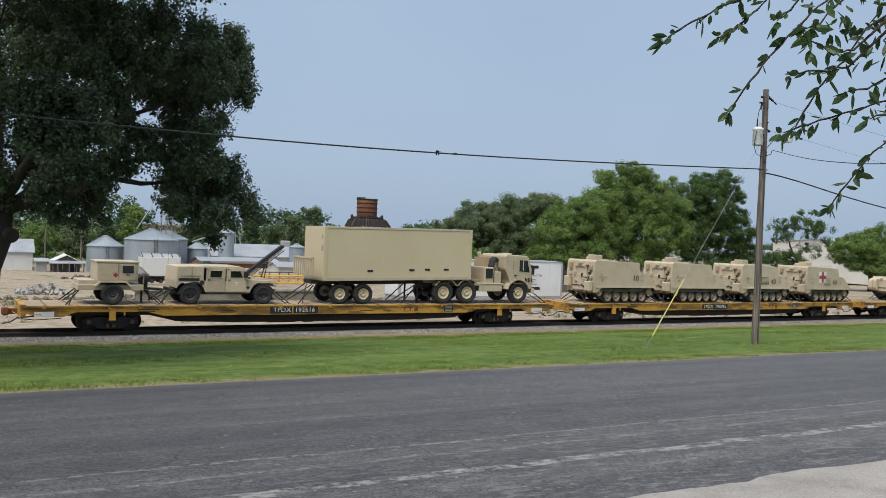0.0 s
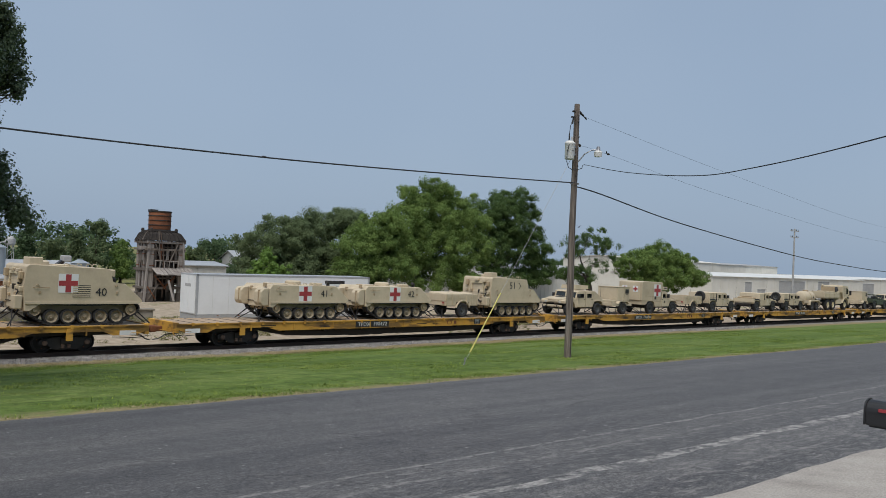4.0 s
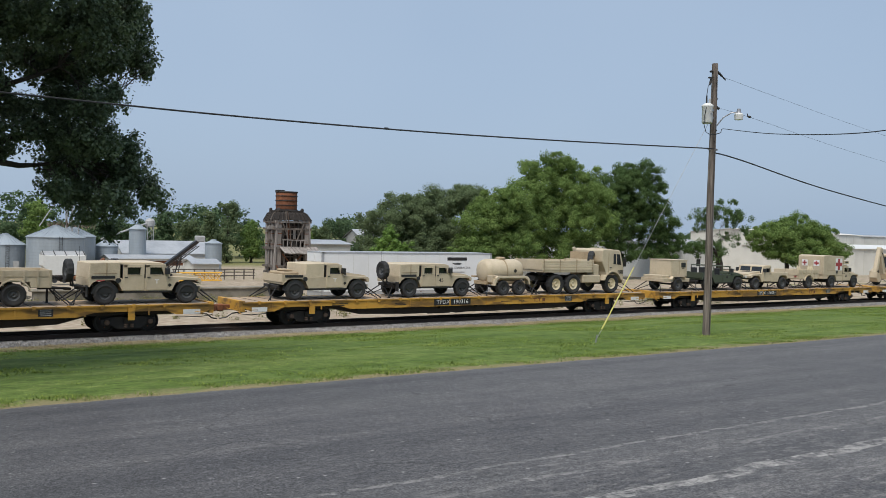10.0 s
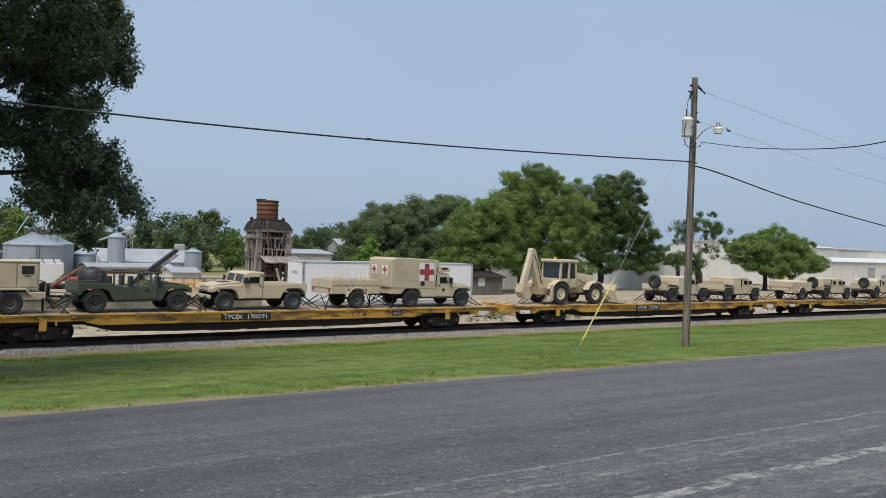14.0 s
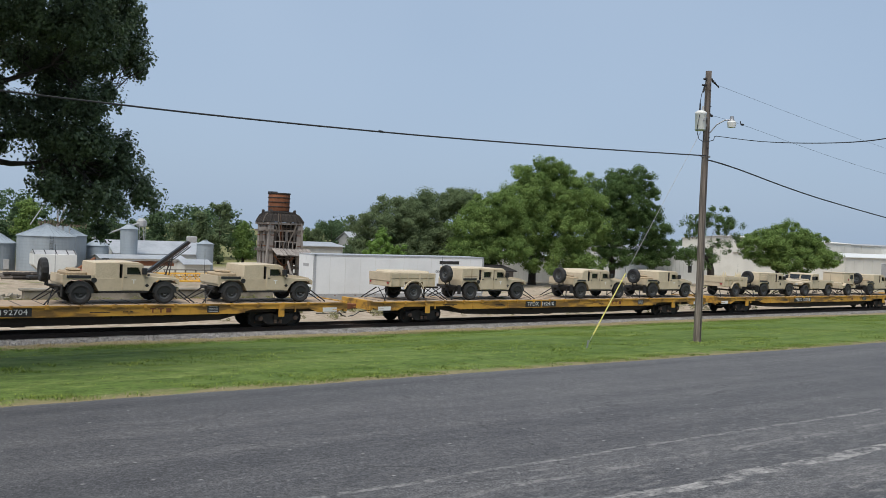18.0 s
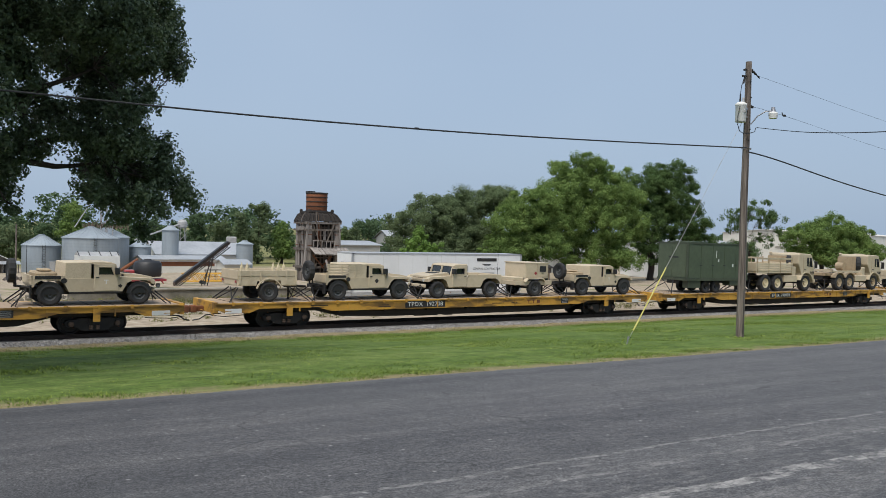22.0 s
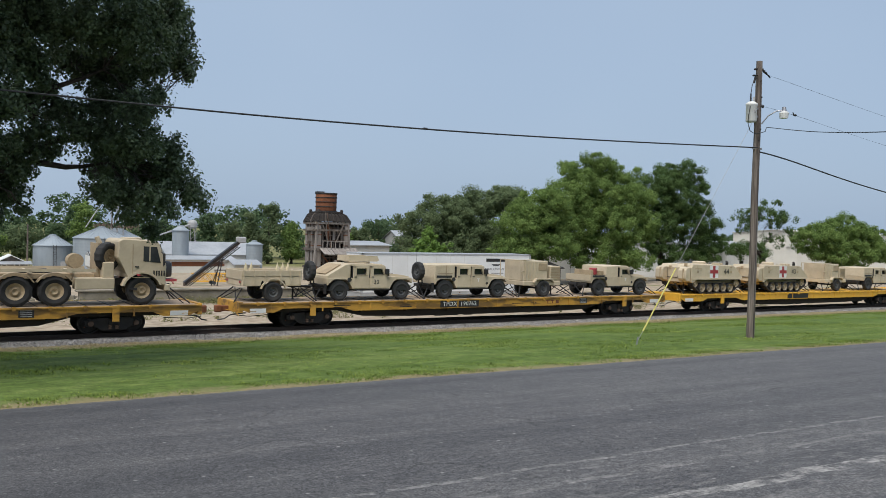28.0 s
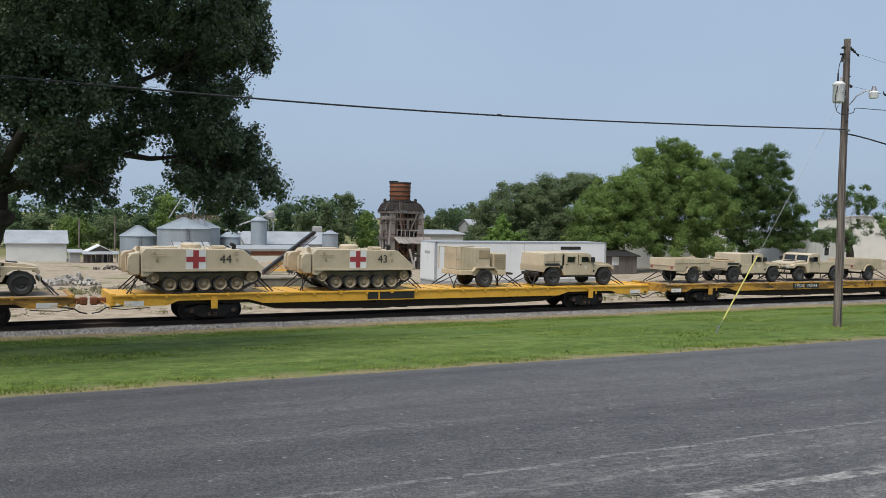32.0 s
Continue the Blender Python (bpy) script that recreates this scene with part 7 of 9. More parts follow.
def overhanging_branch():
    """Leafy twigs of a tree beside the viewer, hanging in from the upper right."""
    t = thing("overhanging_tree", "leafy oak branch hanging down from a roadside tree", "tree")
    bx, by = 4.6, -6.2
    part("trunk", tube([(bx, by, land(by) - 0.15, 0.34), (bx, by, land(by) + 0.3, 0.26), (bx - 0.1, by + 0.2, 4.0, 0.22), (bx - 0.1, by + 0.4, 6.0, 0.17)], n=12), BARK, t, smooth=True)
    fork = (1.957, -1.361, 4.368)
    main = limb((bx - 0.1, by + 0.35, 5.4), fork, 0.10, 0.018, 3, 0.05)
    twigs = [[(1.112, -1.080, 4.089), (1.047, -1.049, 4.064), (0.974, -1.003, 4.017), (0.915, -0.977, 3.979), (0.869, -0.967, 3.943)], [(1.252, -1.009, 4.128), (1.207, -0.986, 4.077), (1.165, -0.974, 4.038), (1.129, -0.972, 4.006), (1.084, -0.965, 3.986)],
             [(1.156, -1.282, 4.041), (1.105, -1.245, 3.981), (1.056, -1.214, 3.915), (1.005, -1.180, 3.835), (0.948, -1.142, 3.734)], [(1.226, -1.131, 4.091), (1.169, -1.142, 4.039), (1.105, -1.150, 3.997)],
             [(1.391, -1.222, 4.006), (1.350, -1.186, 3.912), (1.300, -1.153, 3.843), (1.262, -1.139, 3.779), (1.224, -1.127, 3.707)]]
    twigs += [[(1.518, -1.244, 3.814), (1.437, -1.176, 3.780), (1.370, -1.132, 3.756), (1.311, -1.103, 3.732), (1.245, -1.068, 3.705)], [(1.730, -1.123, 3.746), (1.665, -1.066, 3.682), (1.624, -1.053, 3.629), (1.581, -1.032, 3.567), (1.537, -1.018, 3.504)],
              [(1.341, -1.203, 3.889), (1.263, -1.198, 3.869), (1.156, -1.163, 3.851)], [(1.499, -1.235, 3.880), (1.416, -1.215, 3.835), (1.338, -1.209, 3.819)], [(1.524, -1.241, 3.769), (1.382, -1.251, 3.741)],
              [(1.341, -1.218, 3.935), (1.263, -1.214, 3.912), (1.167, -1.206, 3.944)], [(1.289, -1.196, 4.059), (1.225, -1.194, 3.995), (1.158, -1.206, 3.972)]]
    ways, leaves_at = [main], []
    rng = random.Random(5)
    for tw in twigs:
        w = limb(fork, tw[0], 0.008, 0.004, rng.random(), 0.06, 5)[:-1]
        for a_, b_ in zip(tw, tw[1:]):
            w += limb(a_, b_, 0.0032, 0.0022, rng.random(), 0.05, 4)[:-1]
        w.append((*tw[-1], 0.0012))
        ways.append(w)
        for st in w[3:]:
            for _ in range(1 if rng.random() < 0.6 else 2):
                if rng.random() < 0.72:
                    leaves_at.append((Vector(st[:3]), Vector(tw[-1]) - Vector(tw[0])))
        leaves_at += [(Vector(tw[-1]), Vector(tw[-1]) - Vector(tw[-2]))] * 4
    for _ in range(190):
        u, v = rng.uniform(-0.08, 0.36), rng.uniform(0.0, 1.0)
        leaves_at.append((Vector((1.37 + u, -1.21 - 0.6 * u + rng.uniform(-0.13, 0.13), 4.125 - 0.32 * v * rng.uniform(0.5, 1.0))), Vector((-0.3, 0, -0.4))))
    part("branch", tube(*ways, n=6, cap=False), BARK, t, smooth=True)
    bm = bmesh.new()
    for p, d in leaves_at:
        d = (d.normalized() * 0.6 + Vector((rng.uniform(-1, 1), rng.uniform(-1, 1), rng.uniform(-0.9, 0.5)))).normalized()
        s_ = rng.uniform(0.034, 0.058)
        w = d.cross(Vector((rng.uniform(-1, 1), rng.uniform(-1, 1), rng.uniform(-1, 1)))).normalized() * s_ * rng.uniform(0.16, 0.23)
        n_ = d.cross(w).normalized() * s_ * 0.08
        q = p + d * 0.006
        rib = [bm.verts.new(q + d * s_ * u + n_ * math.sin(u * 3) * -1) for u in (0.0, 0.35, 0.7, 1.0)]
        for sgn in (1, -1):
            e = [bm.verts.new(q + d * s_ * u + w * sgn * k) for u, k in ((0.3, 0.9), (0.68, 0.85))]
            bm.faces.new((rib[0], rib[1], e[0]))
            bm.faces.new((rib[1], rib[2], e[1], e[0]))
            bm.faces.new((rib[2], rib[3], e[1]))
    part("leaves", bm, TWIGLEAF, t)
    # the rest of its crown, overhead and behind
    leaf_cloud("crown", [(4.2, -5.4, 7.2, 2.4, 2.4, 1.4), (5.4, -6.6, 7.8, 2.4, 2.4, 1.6)], 120, 60, 0.06, 0.4, TWIGLEAF, t, 9)


overhanging_branch()


# ---- the pole and its lines ----
def utility_pole():
    p = thing("utility_pole", "weathered brown timber utility pole standing in the grass", "utility pole", at=None)
    x, y = 22.5, 17.72
    part("shaft", tube([(x, y, -0.3, 0.128), (x, y, 0.3, 0.124), (x + 0.012, y, 2.2, 0.119), (x - 0.006, y + 0.01, 4.4, 0.113), (x + 0.008, y, 6.6, 0.103), (x, y, 8.68, 0.094)], n=16), POLEWOOD, p)
    part("transformer", lathe([(0, 6.74), (0.15, 6.74), (0.168, 6.78), (0.168, 7.24), (0.182, 7.26), (0.182, 7.31), (0.1, 7.37), (0, 7.38)], "z", 18, (x - 0.37, y - 0.06, 0)), SIDING, p, "light grey transformer can", True)
    for h in (6.93, 7.18):
        part("transformer_bracket", B((x - 0.24, x - 0.1, y - 0.1, y - 0.02, h - 0.03, h + 0.03)), CHROME, p)
    part("tank_lug", B((x - 0.43, x - 0.36, y - 0.245, y - 0.2, 7.02, 7.12), bev=0.008), GREYSIDE, p)
    part("bushing", tube([(x - 0.42, y - 0.06, 7.33, 0.03), (x - 0.42, y - 0.06, 7.62, 0.02)]), BLACK, p)
    part("bushing", tube([(x - 0.3, y - 0.06, 7.32, 0.03), (x - 0.24, y - 0.04, 7.52, 0.035)]), GREYSIDE, p)
    part("lead_wire", tube([(x - 0.42, y - 0.06, 7.62, 0.012), (x - 0.36, y - 0.05, 7.9, 0.012), (x - 0.22, y - 0.03, 8.08, 0.012)], n=6), CABLE, p)
    part("lead_wire", tube([(x - 0.52, y - 0.14, 7.22, 0.012), (x - 0.60, y - 0.14, 6.9, 0.012), (x - 0.60, y - 0.14, 6.65, 0.012), (x - 0.50, y - 0.14, 6.45, 0.012), (x - 0.3, y - 0.15, 6.38, 0.012), (x - 0.05, y - 0.17, 6.42, 0.012), (x + 0.16, y - 0.18, 6.48, 0.012), (x + 0.2, y - 0.18, 6.6, 0.012), (x + 0.3, y - 0.18, 6.62, 0.012)], n=6), CABLE, p)
    part("cutout_fuse", tube([(x - 0.25, y - 0.02, 7.98, 0.035), (x - 0.18, y - 0.02, 8.22, 0.025)], [(x - 0.3, y - 0.02, 8.2, 0.03), (x - 0.12, y - 0.02, 8.22, 0.03)]), DARKMETAL, p)
    part("insulator", tube([(x + 0.09, y, 8.46, 0.02), (x + 0.15, y, 8.43, 0.055), (x + 0.19, y, 8.41, 0.025), (x + 0.23, y, 8.39, 0.05), (x + 0.27, y, 8.37, 0.022), (x + 0.31, y, 8.35, 0.042), (x + 0.4, y, 8.3, 0.015)], n=8), DARKMETAL, p)
    part("insulator", tube([(x + 0.09, y, 7.3, 0.03), (x + 0.15, y, 7.3, 0.055), (x + 0.19, y, 7.29, 0.03), (x + 0.24, y, 7.28, 0.05)], n=8), DARKMETAL, p)
    part("insulator", tube([(x - 0.09, y, 8.44, 0.02), (x - 0.15, y, 8.42, 0.04), (x - 0.22, y, 8.40, 0.03)], n=8), DARKMETAL, p)
    part("dead_end_clamp", tube([(x + 0.40, y, 8.3, 0.02), (x + 0.50, y + 0.01, 8.26, 0.03), (x + 0.56, y + 0.02, 8.22, 0.012)], n=6), DARKMETAL, p)
    part("ground_wire", tube([(x - 0.02, y - 0.10, 8.3, 0.006), (x - 0.02, y - 0.118, 5.6, 0.006), (x - 0.03, y - 0.126, 2.6, 0.006), (x - 0.03, y - 0.132, 0.1, 0.006)], n=5), CABLE, p)
    for h, dx in ((8.05, -0.02), (7.55, 0.03), (6.55, 0.02), (6.2, -0.03)):
        part("bolt", tube([(x + dx, y - 0.09, h, 0.022), (x + dx, y - 0.128, h, 0.018)], n=6), DARKMETAL, p)
    part("lamp_arm", tube([(x + 0.12, y - 0.05, 6.72, 0.02), (x + 0.25, y - 0.2, 6.98, 0.02), (x + 0.4, y - 0.38, 7.12, 0.02), (x + 0.55, y - 0.5, 7.14, 0.02)]), CHROME, p)
    lamp = part("lamp_head", lathe([(0, 7.26), (0.055, 7.25), (0.075, 7.14), (0.11, 7.10)], "z", 14, (x + 0.58, y - 0.52, 0)), CHROME, p)
    part("lamp_shade", lathe([(0.11, 7.10), (0.145, 7.06), (0.125, 6.90), (0, 6.88)], "z", 14, (x + 0.58, y - 0.52, 0)), SIDING, lamp, "pale ribbed lamp shade")
    part("cable_bracket", B((x - 0.02, x + 0.02, y - 0.19, y - 0.1, 5.9, 5.96)), CHROME, p)
    part("cable_bracket", B((x - 0.19, x - 0.1, y - 0.03, y + 0.03, 5.92, 5.98)), CHROME, p)
    part("guy_wire", tube([(17.63, y, 0.0, 0.006), (x - 0.1, y, 6.95, 0.006)], n=5), GREYSIDE, p)
    d = Vector((x - 0.1 - 17.63, 0, 6.95)).normalized()
    a = Vector((17.63, y, 0.0)) + d * 0.45
    b = a + d * 2.2
    part("guy_guard", tube([(*a, 0.021), (*b, 0.017)], n=8), YTUBE, p, "bright yellow guy wire guard")
    return p


utility_pole()
part("guy_anchor", tube([(17.63, 17.72, -0.2, 0.02), (17.70, 17.72, 0.22, 0.02)]), CHROME, bpy.data.objects["utility_pole"])


def line(name, pts, r, label, sag_n=14):
    """A hanging line through the given points."""
    out = []
    P_ = [Vector(p) for p in pts]
    for i in range(len(P_) - 1):
        p0, p1, p2, p3 = P_[max(i - 1, 0)], P_[i], P_[i + 1], P_[min(i + 2, len(P_) - 1)]
        for k in range(sag_n):
            u = k / sag_n
            out.append(0.5 * (2 * p1 + (p2 - p0) * u + (2 * p0 - 5 * p1 + 4 * p2 - p3) * u * u + (3 * p1 - p0 - 3 * p2 + p3) * u ** 3))
    out.append(P_[-1])
    solo(name, tube([(*p, r) for p in out], n=6), CABLE, label, "cable")


line("telephone_cable", [(22.4, 17.6, 5.96), (16.0, 17.6, 5.70), (10.4, 17.6, 5.54), (4.3, 17.6, 5.49), (-3.0, 17.6, 5.62), (-14.0, 17.6, 6.2), (-34, 17.6, 6.3)], 0.019, "thick black cable strung from the pole along the road")
solo("cable_splice", tube([(10.40, 17.6, 5.552, 0.026), (10.5, 17.6, 5.553, 0.026)], n=8), CABLE, "small black splice case on the cable", "splice case")
line("telephone_cable", [(22.6, 17.75, 5.86), (24.4, 18.0, 5.73), (31.0, 18.8, 5.02), (44.0, 20.5, 4.12), (52.4, 21.6, 3.77), (63.8, 23.1, 3.48), (84, 25.7, 3.35), (104, 28.5, 3.9), (125, 31.5, 5.2)], 0.022, "black cable sagging away beside the railway")
line("service_cable", [(22.8, 17.55, 6.62), (18.9, 12.9, 5.76), (16.0, 9.0, 5.22), (14.3, 6.7, 5.10), (12.0, 3.6, 5.12), (8.0, -1.8, 5.35), (3.5, -8.0, 5.9)], 0.010, "thin service cable swinging across the road")
line("power_line", [(22.9, 17.72, 8.3), (36, 19.4, 7.55), (60, 22.6, 6.6), (90, 26.5, 6.9), (125, 31.2, 9.0)], 0.004, "thin bare power line running along the railway")
line("power_line", [(22.74, 17.72, 7.28), (24.5, 17.86, 7.18), (36, 19.5, 6.5), (60, 22.7, 5.6), (90, 26.6, 5.9), (125, 31.3, 8.0)], 0.004, "thin bare neutral line running along the railway")

solo("wire_clamp", join(lathe([(0, -0.09), (0.025, -0.07), (0.04, 0.0), (0.03, 0.06), (0, 0.10)], "x", 10, (24.5, 17.86, 7.19)), tube([(24.42, 17.86, 7.2, 0.02), (24.38, 17.86, 7.29, 0.012)])), DARKMETAL, "small dark clamp on the thin neutral line", "wire clamp")


def far_pole(x, y, top, label, arms=2):
    p = thing("utility_pole", label, "utility pole")
    z = land(y)
    part("shaft", tube([(x, y, z - 0.3, 0.16), (x, y, top, 0.11)], n=10), GREYSIDE if arms else POLEWOOD, p)
    for i in range(arms):
        h = top - 0.35 - 0.95 * i
        part("crossarm", B((x - 1.25, x + 1.25, y - 0.07, y + 0.07, h - 0.06, h + 0.06)), GREYSIDE, p)
        for k in (-1.1, -0.6, 0.6, 1.1):
            part("insulator", tube([(x + k, y, h + 0.06, 0.05), (x + k, y, h + 0.26, 0.04)], n=6), DARKMETAL, p)
    return p


far_pole(125, 60, 9.7, "far timber power pole with two crossarms")
far_pole(8.0, 150.0, 1.9, "thin far timber pole before the woods", 0)
far_pole(13.6, 152.0, 2.4, "thin far timber pole beside the bins", 0)


# ---- mailbox by the near edge of the road ----
def mailbox():
    m = thing("mailbox", "black metal mailbox with a red flag on a post", "mailbox")
    x, ya, yb, z0 = 6.97, 1.08, 1.60, 2.045
    prof = [(x - 0.085, z0), (x + 0.085, z0), (x + 0.085, z0 + 0.11)] + [(x + 0.085 * math.cos(radians(a)), z0 + 0.11 + 0.085 * math.sin(radians(a))) for a in range(20, 180, 20)] + [(x - 0.085, z0 + 0.11)]
    part("box", prism(prof, ya, yb, 0.004), BLACK, m)
    part("door", prism([(x + (a - x) * 1.07, z0 + (b - z0) * 1.05) for a, b in prof], yb, yb + 0.014), BLACK, m)
    part("back_rim", prism([(x + (a - x) * 1.07, z0 + (b - z0) * 1.05) for a, b in prof], ya - 0.014, ya), BLACK, m)
    part("flag", join(B((x - 0.094, x - 0.088, 1.24, 1.50, z0 + 0.115, z0 + 0.14)), B((x - 0.095, x - 0.088, 1.24, 1.36, z0 + 0.09, z0 + 0.15))), RED, m, "small red flag")
    plate = part("number_plate", B((x - 0.094, x - 0.087, 1.10, 1.36, z0 - 0.005, z0 + 0.075)), WHITE, m, "white plate with dark bars")
    for i in range(4):
        part("plate_bar", B((x - 0.097, x - 0.094, 1.135 + 0.055 * i, 1.155 + 0.055 * i, z0 + 0.01, z0 + 0.06)), BLACK, plate)
    part("post", B((x - 0.045, x + 0.045, 1.07, 1.16, land(1.1) - 0.3, z0 - 0.002), bev=0.005), BLACK, m)
    part("brace", tube([(x, 1.44, z0 - 0.012, 0.022), (x, 1.14, z0 - 0.32, 0.022)], n=4), BLACK, m)
    part("support_board", B((x - 0.06, x + 0.06, 1.05, 1.58, z0 - 0.018, z0 - 0.001)), BLACK, m)


mailbox()


# ---- ties ----
tie_me = None
for i in range(300):
    xx = -50 + 0.5 * i
    if tie_me is None:
        first = part("tie", B((-0.115, 0.115, -1.3, 1.3, -0.172 - 0.17, -0.174), bev=0.01), TIEWOOD, None)
        tie_me = first.data
        ob = first
    else:
        ob = new("tie", tie_me)
    ob.parent = bpy.data.objects["ballast_bed"]
    ob.location = (xx + 0.02 * math.sin(i * 7.3), 0.03 * math.sin(i * 3.1), 0.004 * math.sin(i * 5.7))
rest = part("far_ties", B(*[(x - 0.115, x + 0.115, -1.3, 1.3, -0.34, -0.174) for x in [100 + 0.5 * k for k in range(500)]]), TIEWOOD, bpy.data.objects["ballast_bed"])
rest["kind"] = "stuff"


# ---- grass ----
def grass_material():
    m, n, l, b = node_mat("grass_blades")
    mid = noise_node(n, l, 1.7, 5.0)
    strip = noise_node(n, l, 0.75, 5.0, (0.10, 1.0, 1.0), rough=0.65)
    rnd = n.new("ShaderNodeNewGeometry").outputs["Random Per Island"]
    col = ramp(n, l, mid, [(0.28, (0.095, 0.145, 0.026)), (0.5, (0.15, 0.215, 0.042)), (0.72, (0.215, 0.275, 0.070))])
    col = mix(n, l, 0.3, col, ramp(n, l, strip, [(0.36, (0.082, 0.135, 0.023)), (0.5, (0.15, 0.215, 0.042)), (0.64, (0.25, 0.29, 0.085))]))
    col = mix(n, l, 1.0, col, ramp(n, l, rnd, [(0.0, (0.5,) * 3), (0.75, (1.2,) * 3), (1.0, (1.95, 1.7, 1.6))]), "MULTIPLY")
    l.new(col, b.inputs["Base Color"])
    b.inputs["Roughness"].default_value = 0.7
    b.inputs["Specular IOR Level"].default_value = 0.2
    tr = n.new("ShaderNodeBsdfTranslucent")
    l.new(col, tr.inputs["Color"])
    ad = n.new("ShaderNodeMixShader")
    ad.inputs["Fac"].default_value = 0.4
    l.new(b.outputs["BSDF"], ad.inputs[1])
    l.new(tr.outputs["BSDF"], ad.inputs[2])
    l.new(ad.outputs["Shader"], n["Material Output"].inputs["Surface"])
    return m


def blades(name, label, category, k, y0, y1, low, high, material, seed, gap=1.0):
    """Many small leaning blades over a strip along the road or the track."""
    rng = np.random.default_rng(seed)
    x = rng.uniform(-9, 62, k)
    y = rng.uniform(y0, y1, k)
    clump = np.sin(x * 2.1 + 3 * np.sin(y * 1.3)) + np.sin(x * 0.83 + 1.0) + np.sin(x * 5.3 + y * 2.0) + rng.normal(size=k) * 0.6
    keep = (x > (y - 2) * -0.12 - 3) & (rng.uniform(0, 1, k) < np.clip(1.25 - (x - 10) / 75, 0.25, 1)) & (clump > gap)
    x, y = x[keep], y[keep]
    k = len(x)
    if y0 > 30:
        y = y + (x - 24.0) * math.tan(radians(TRACK_TURN))
    shift = [along_track(a, b) for a, b in zip(x.tolist(), y.tolist())]
    z = np.interp([p[0] for p in shift], [p[0] for p in SLOPE], [p[1] for p in SLOPE]) + np.array([p[1] for p in shift]) - 0.03
    h = rng.uniform(low, high, k)
    a = rng.uniform(0, 6.28, k)
    w = rng.uniform(0.010, 0.022, k)
    reach = rng.uniform(0.04, 0.10, k)
    ca, sa = np.cos(a), np.sin(a)
    v = np.stack([np.stack([x + sa * w, y - ca * w, z], 1), np.stack([x + ca * reach, y + sa * reach, z + 0.03 + h], 1), np.stack([x - sa * w, y + ca * w, z], 1)], 1).reshape(-1, 3)
    me = bpy.data.meshes.new(name)
    me.vertices.add(len(v))
    me.vertices.foreach_set("co", v.ravel())
    me.loops.add(3 * k)
    me.loops.foreach_set("vertex_index", np.arange(3 * k, dtype=np.int32))
    me.polygons.add(k)
    me.polygons.foreach_set("loop_start", np.arange(0, 3 * k, 3, dtype=np.int32))
    me.update(calc_edges=True)
    me.materials.append(material)
    tagged(new(name, me), label, category, kind="stuff")


GRASSBLADE = grass_material()
STRAW = leaf_mat("dry_straw", (0.24, 0.195, 0.105), (0.36, 0.30, 0.165), (0.50, 0.42, 0.26), 0.7, 0.35)
blades("grass", "mown green grass between the road and the railway", "grass", 330000, 14.7, 33.8, 0.008, 0.045, GRASSBLADE, 12, 0.15)
blades("tall_grass", "taller unmown green grass along the track side", "grass", 90000, 30.6, 33.9, 0.02, 0.09, GRASSBLADE, 13, 0.3)
blades("grass_edge", "ragged green grass edge beside the road", "grass", 52000, 14.35, 15.3, 0.01, 0.055, GRASSBLADE, 14, 0.2)
blades("dry_grass", "dry straw-coloured grass beside the ballast", "dry grass", 110000, 33.2, 35.8, 0.01, 0.08, STRAW, 15, -0.4)
blades("dry_verge", "dead ragged grass along the road edge", "dry grass", 42000, 14.12, 14.8, 0.0, 0.025, STRAW, 16, 0.0)


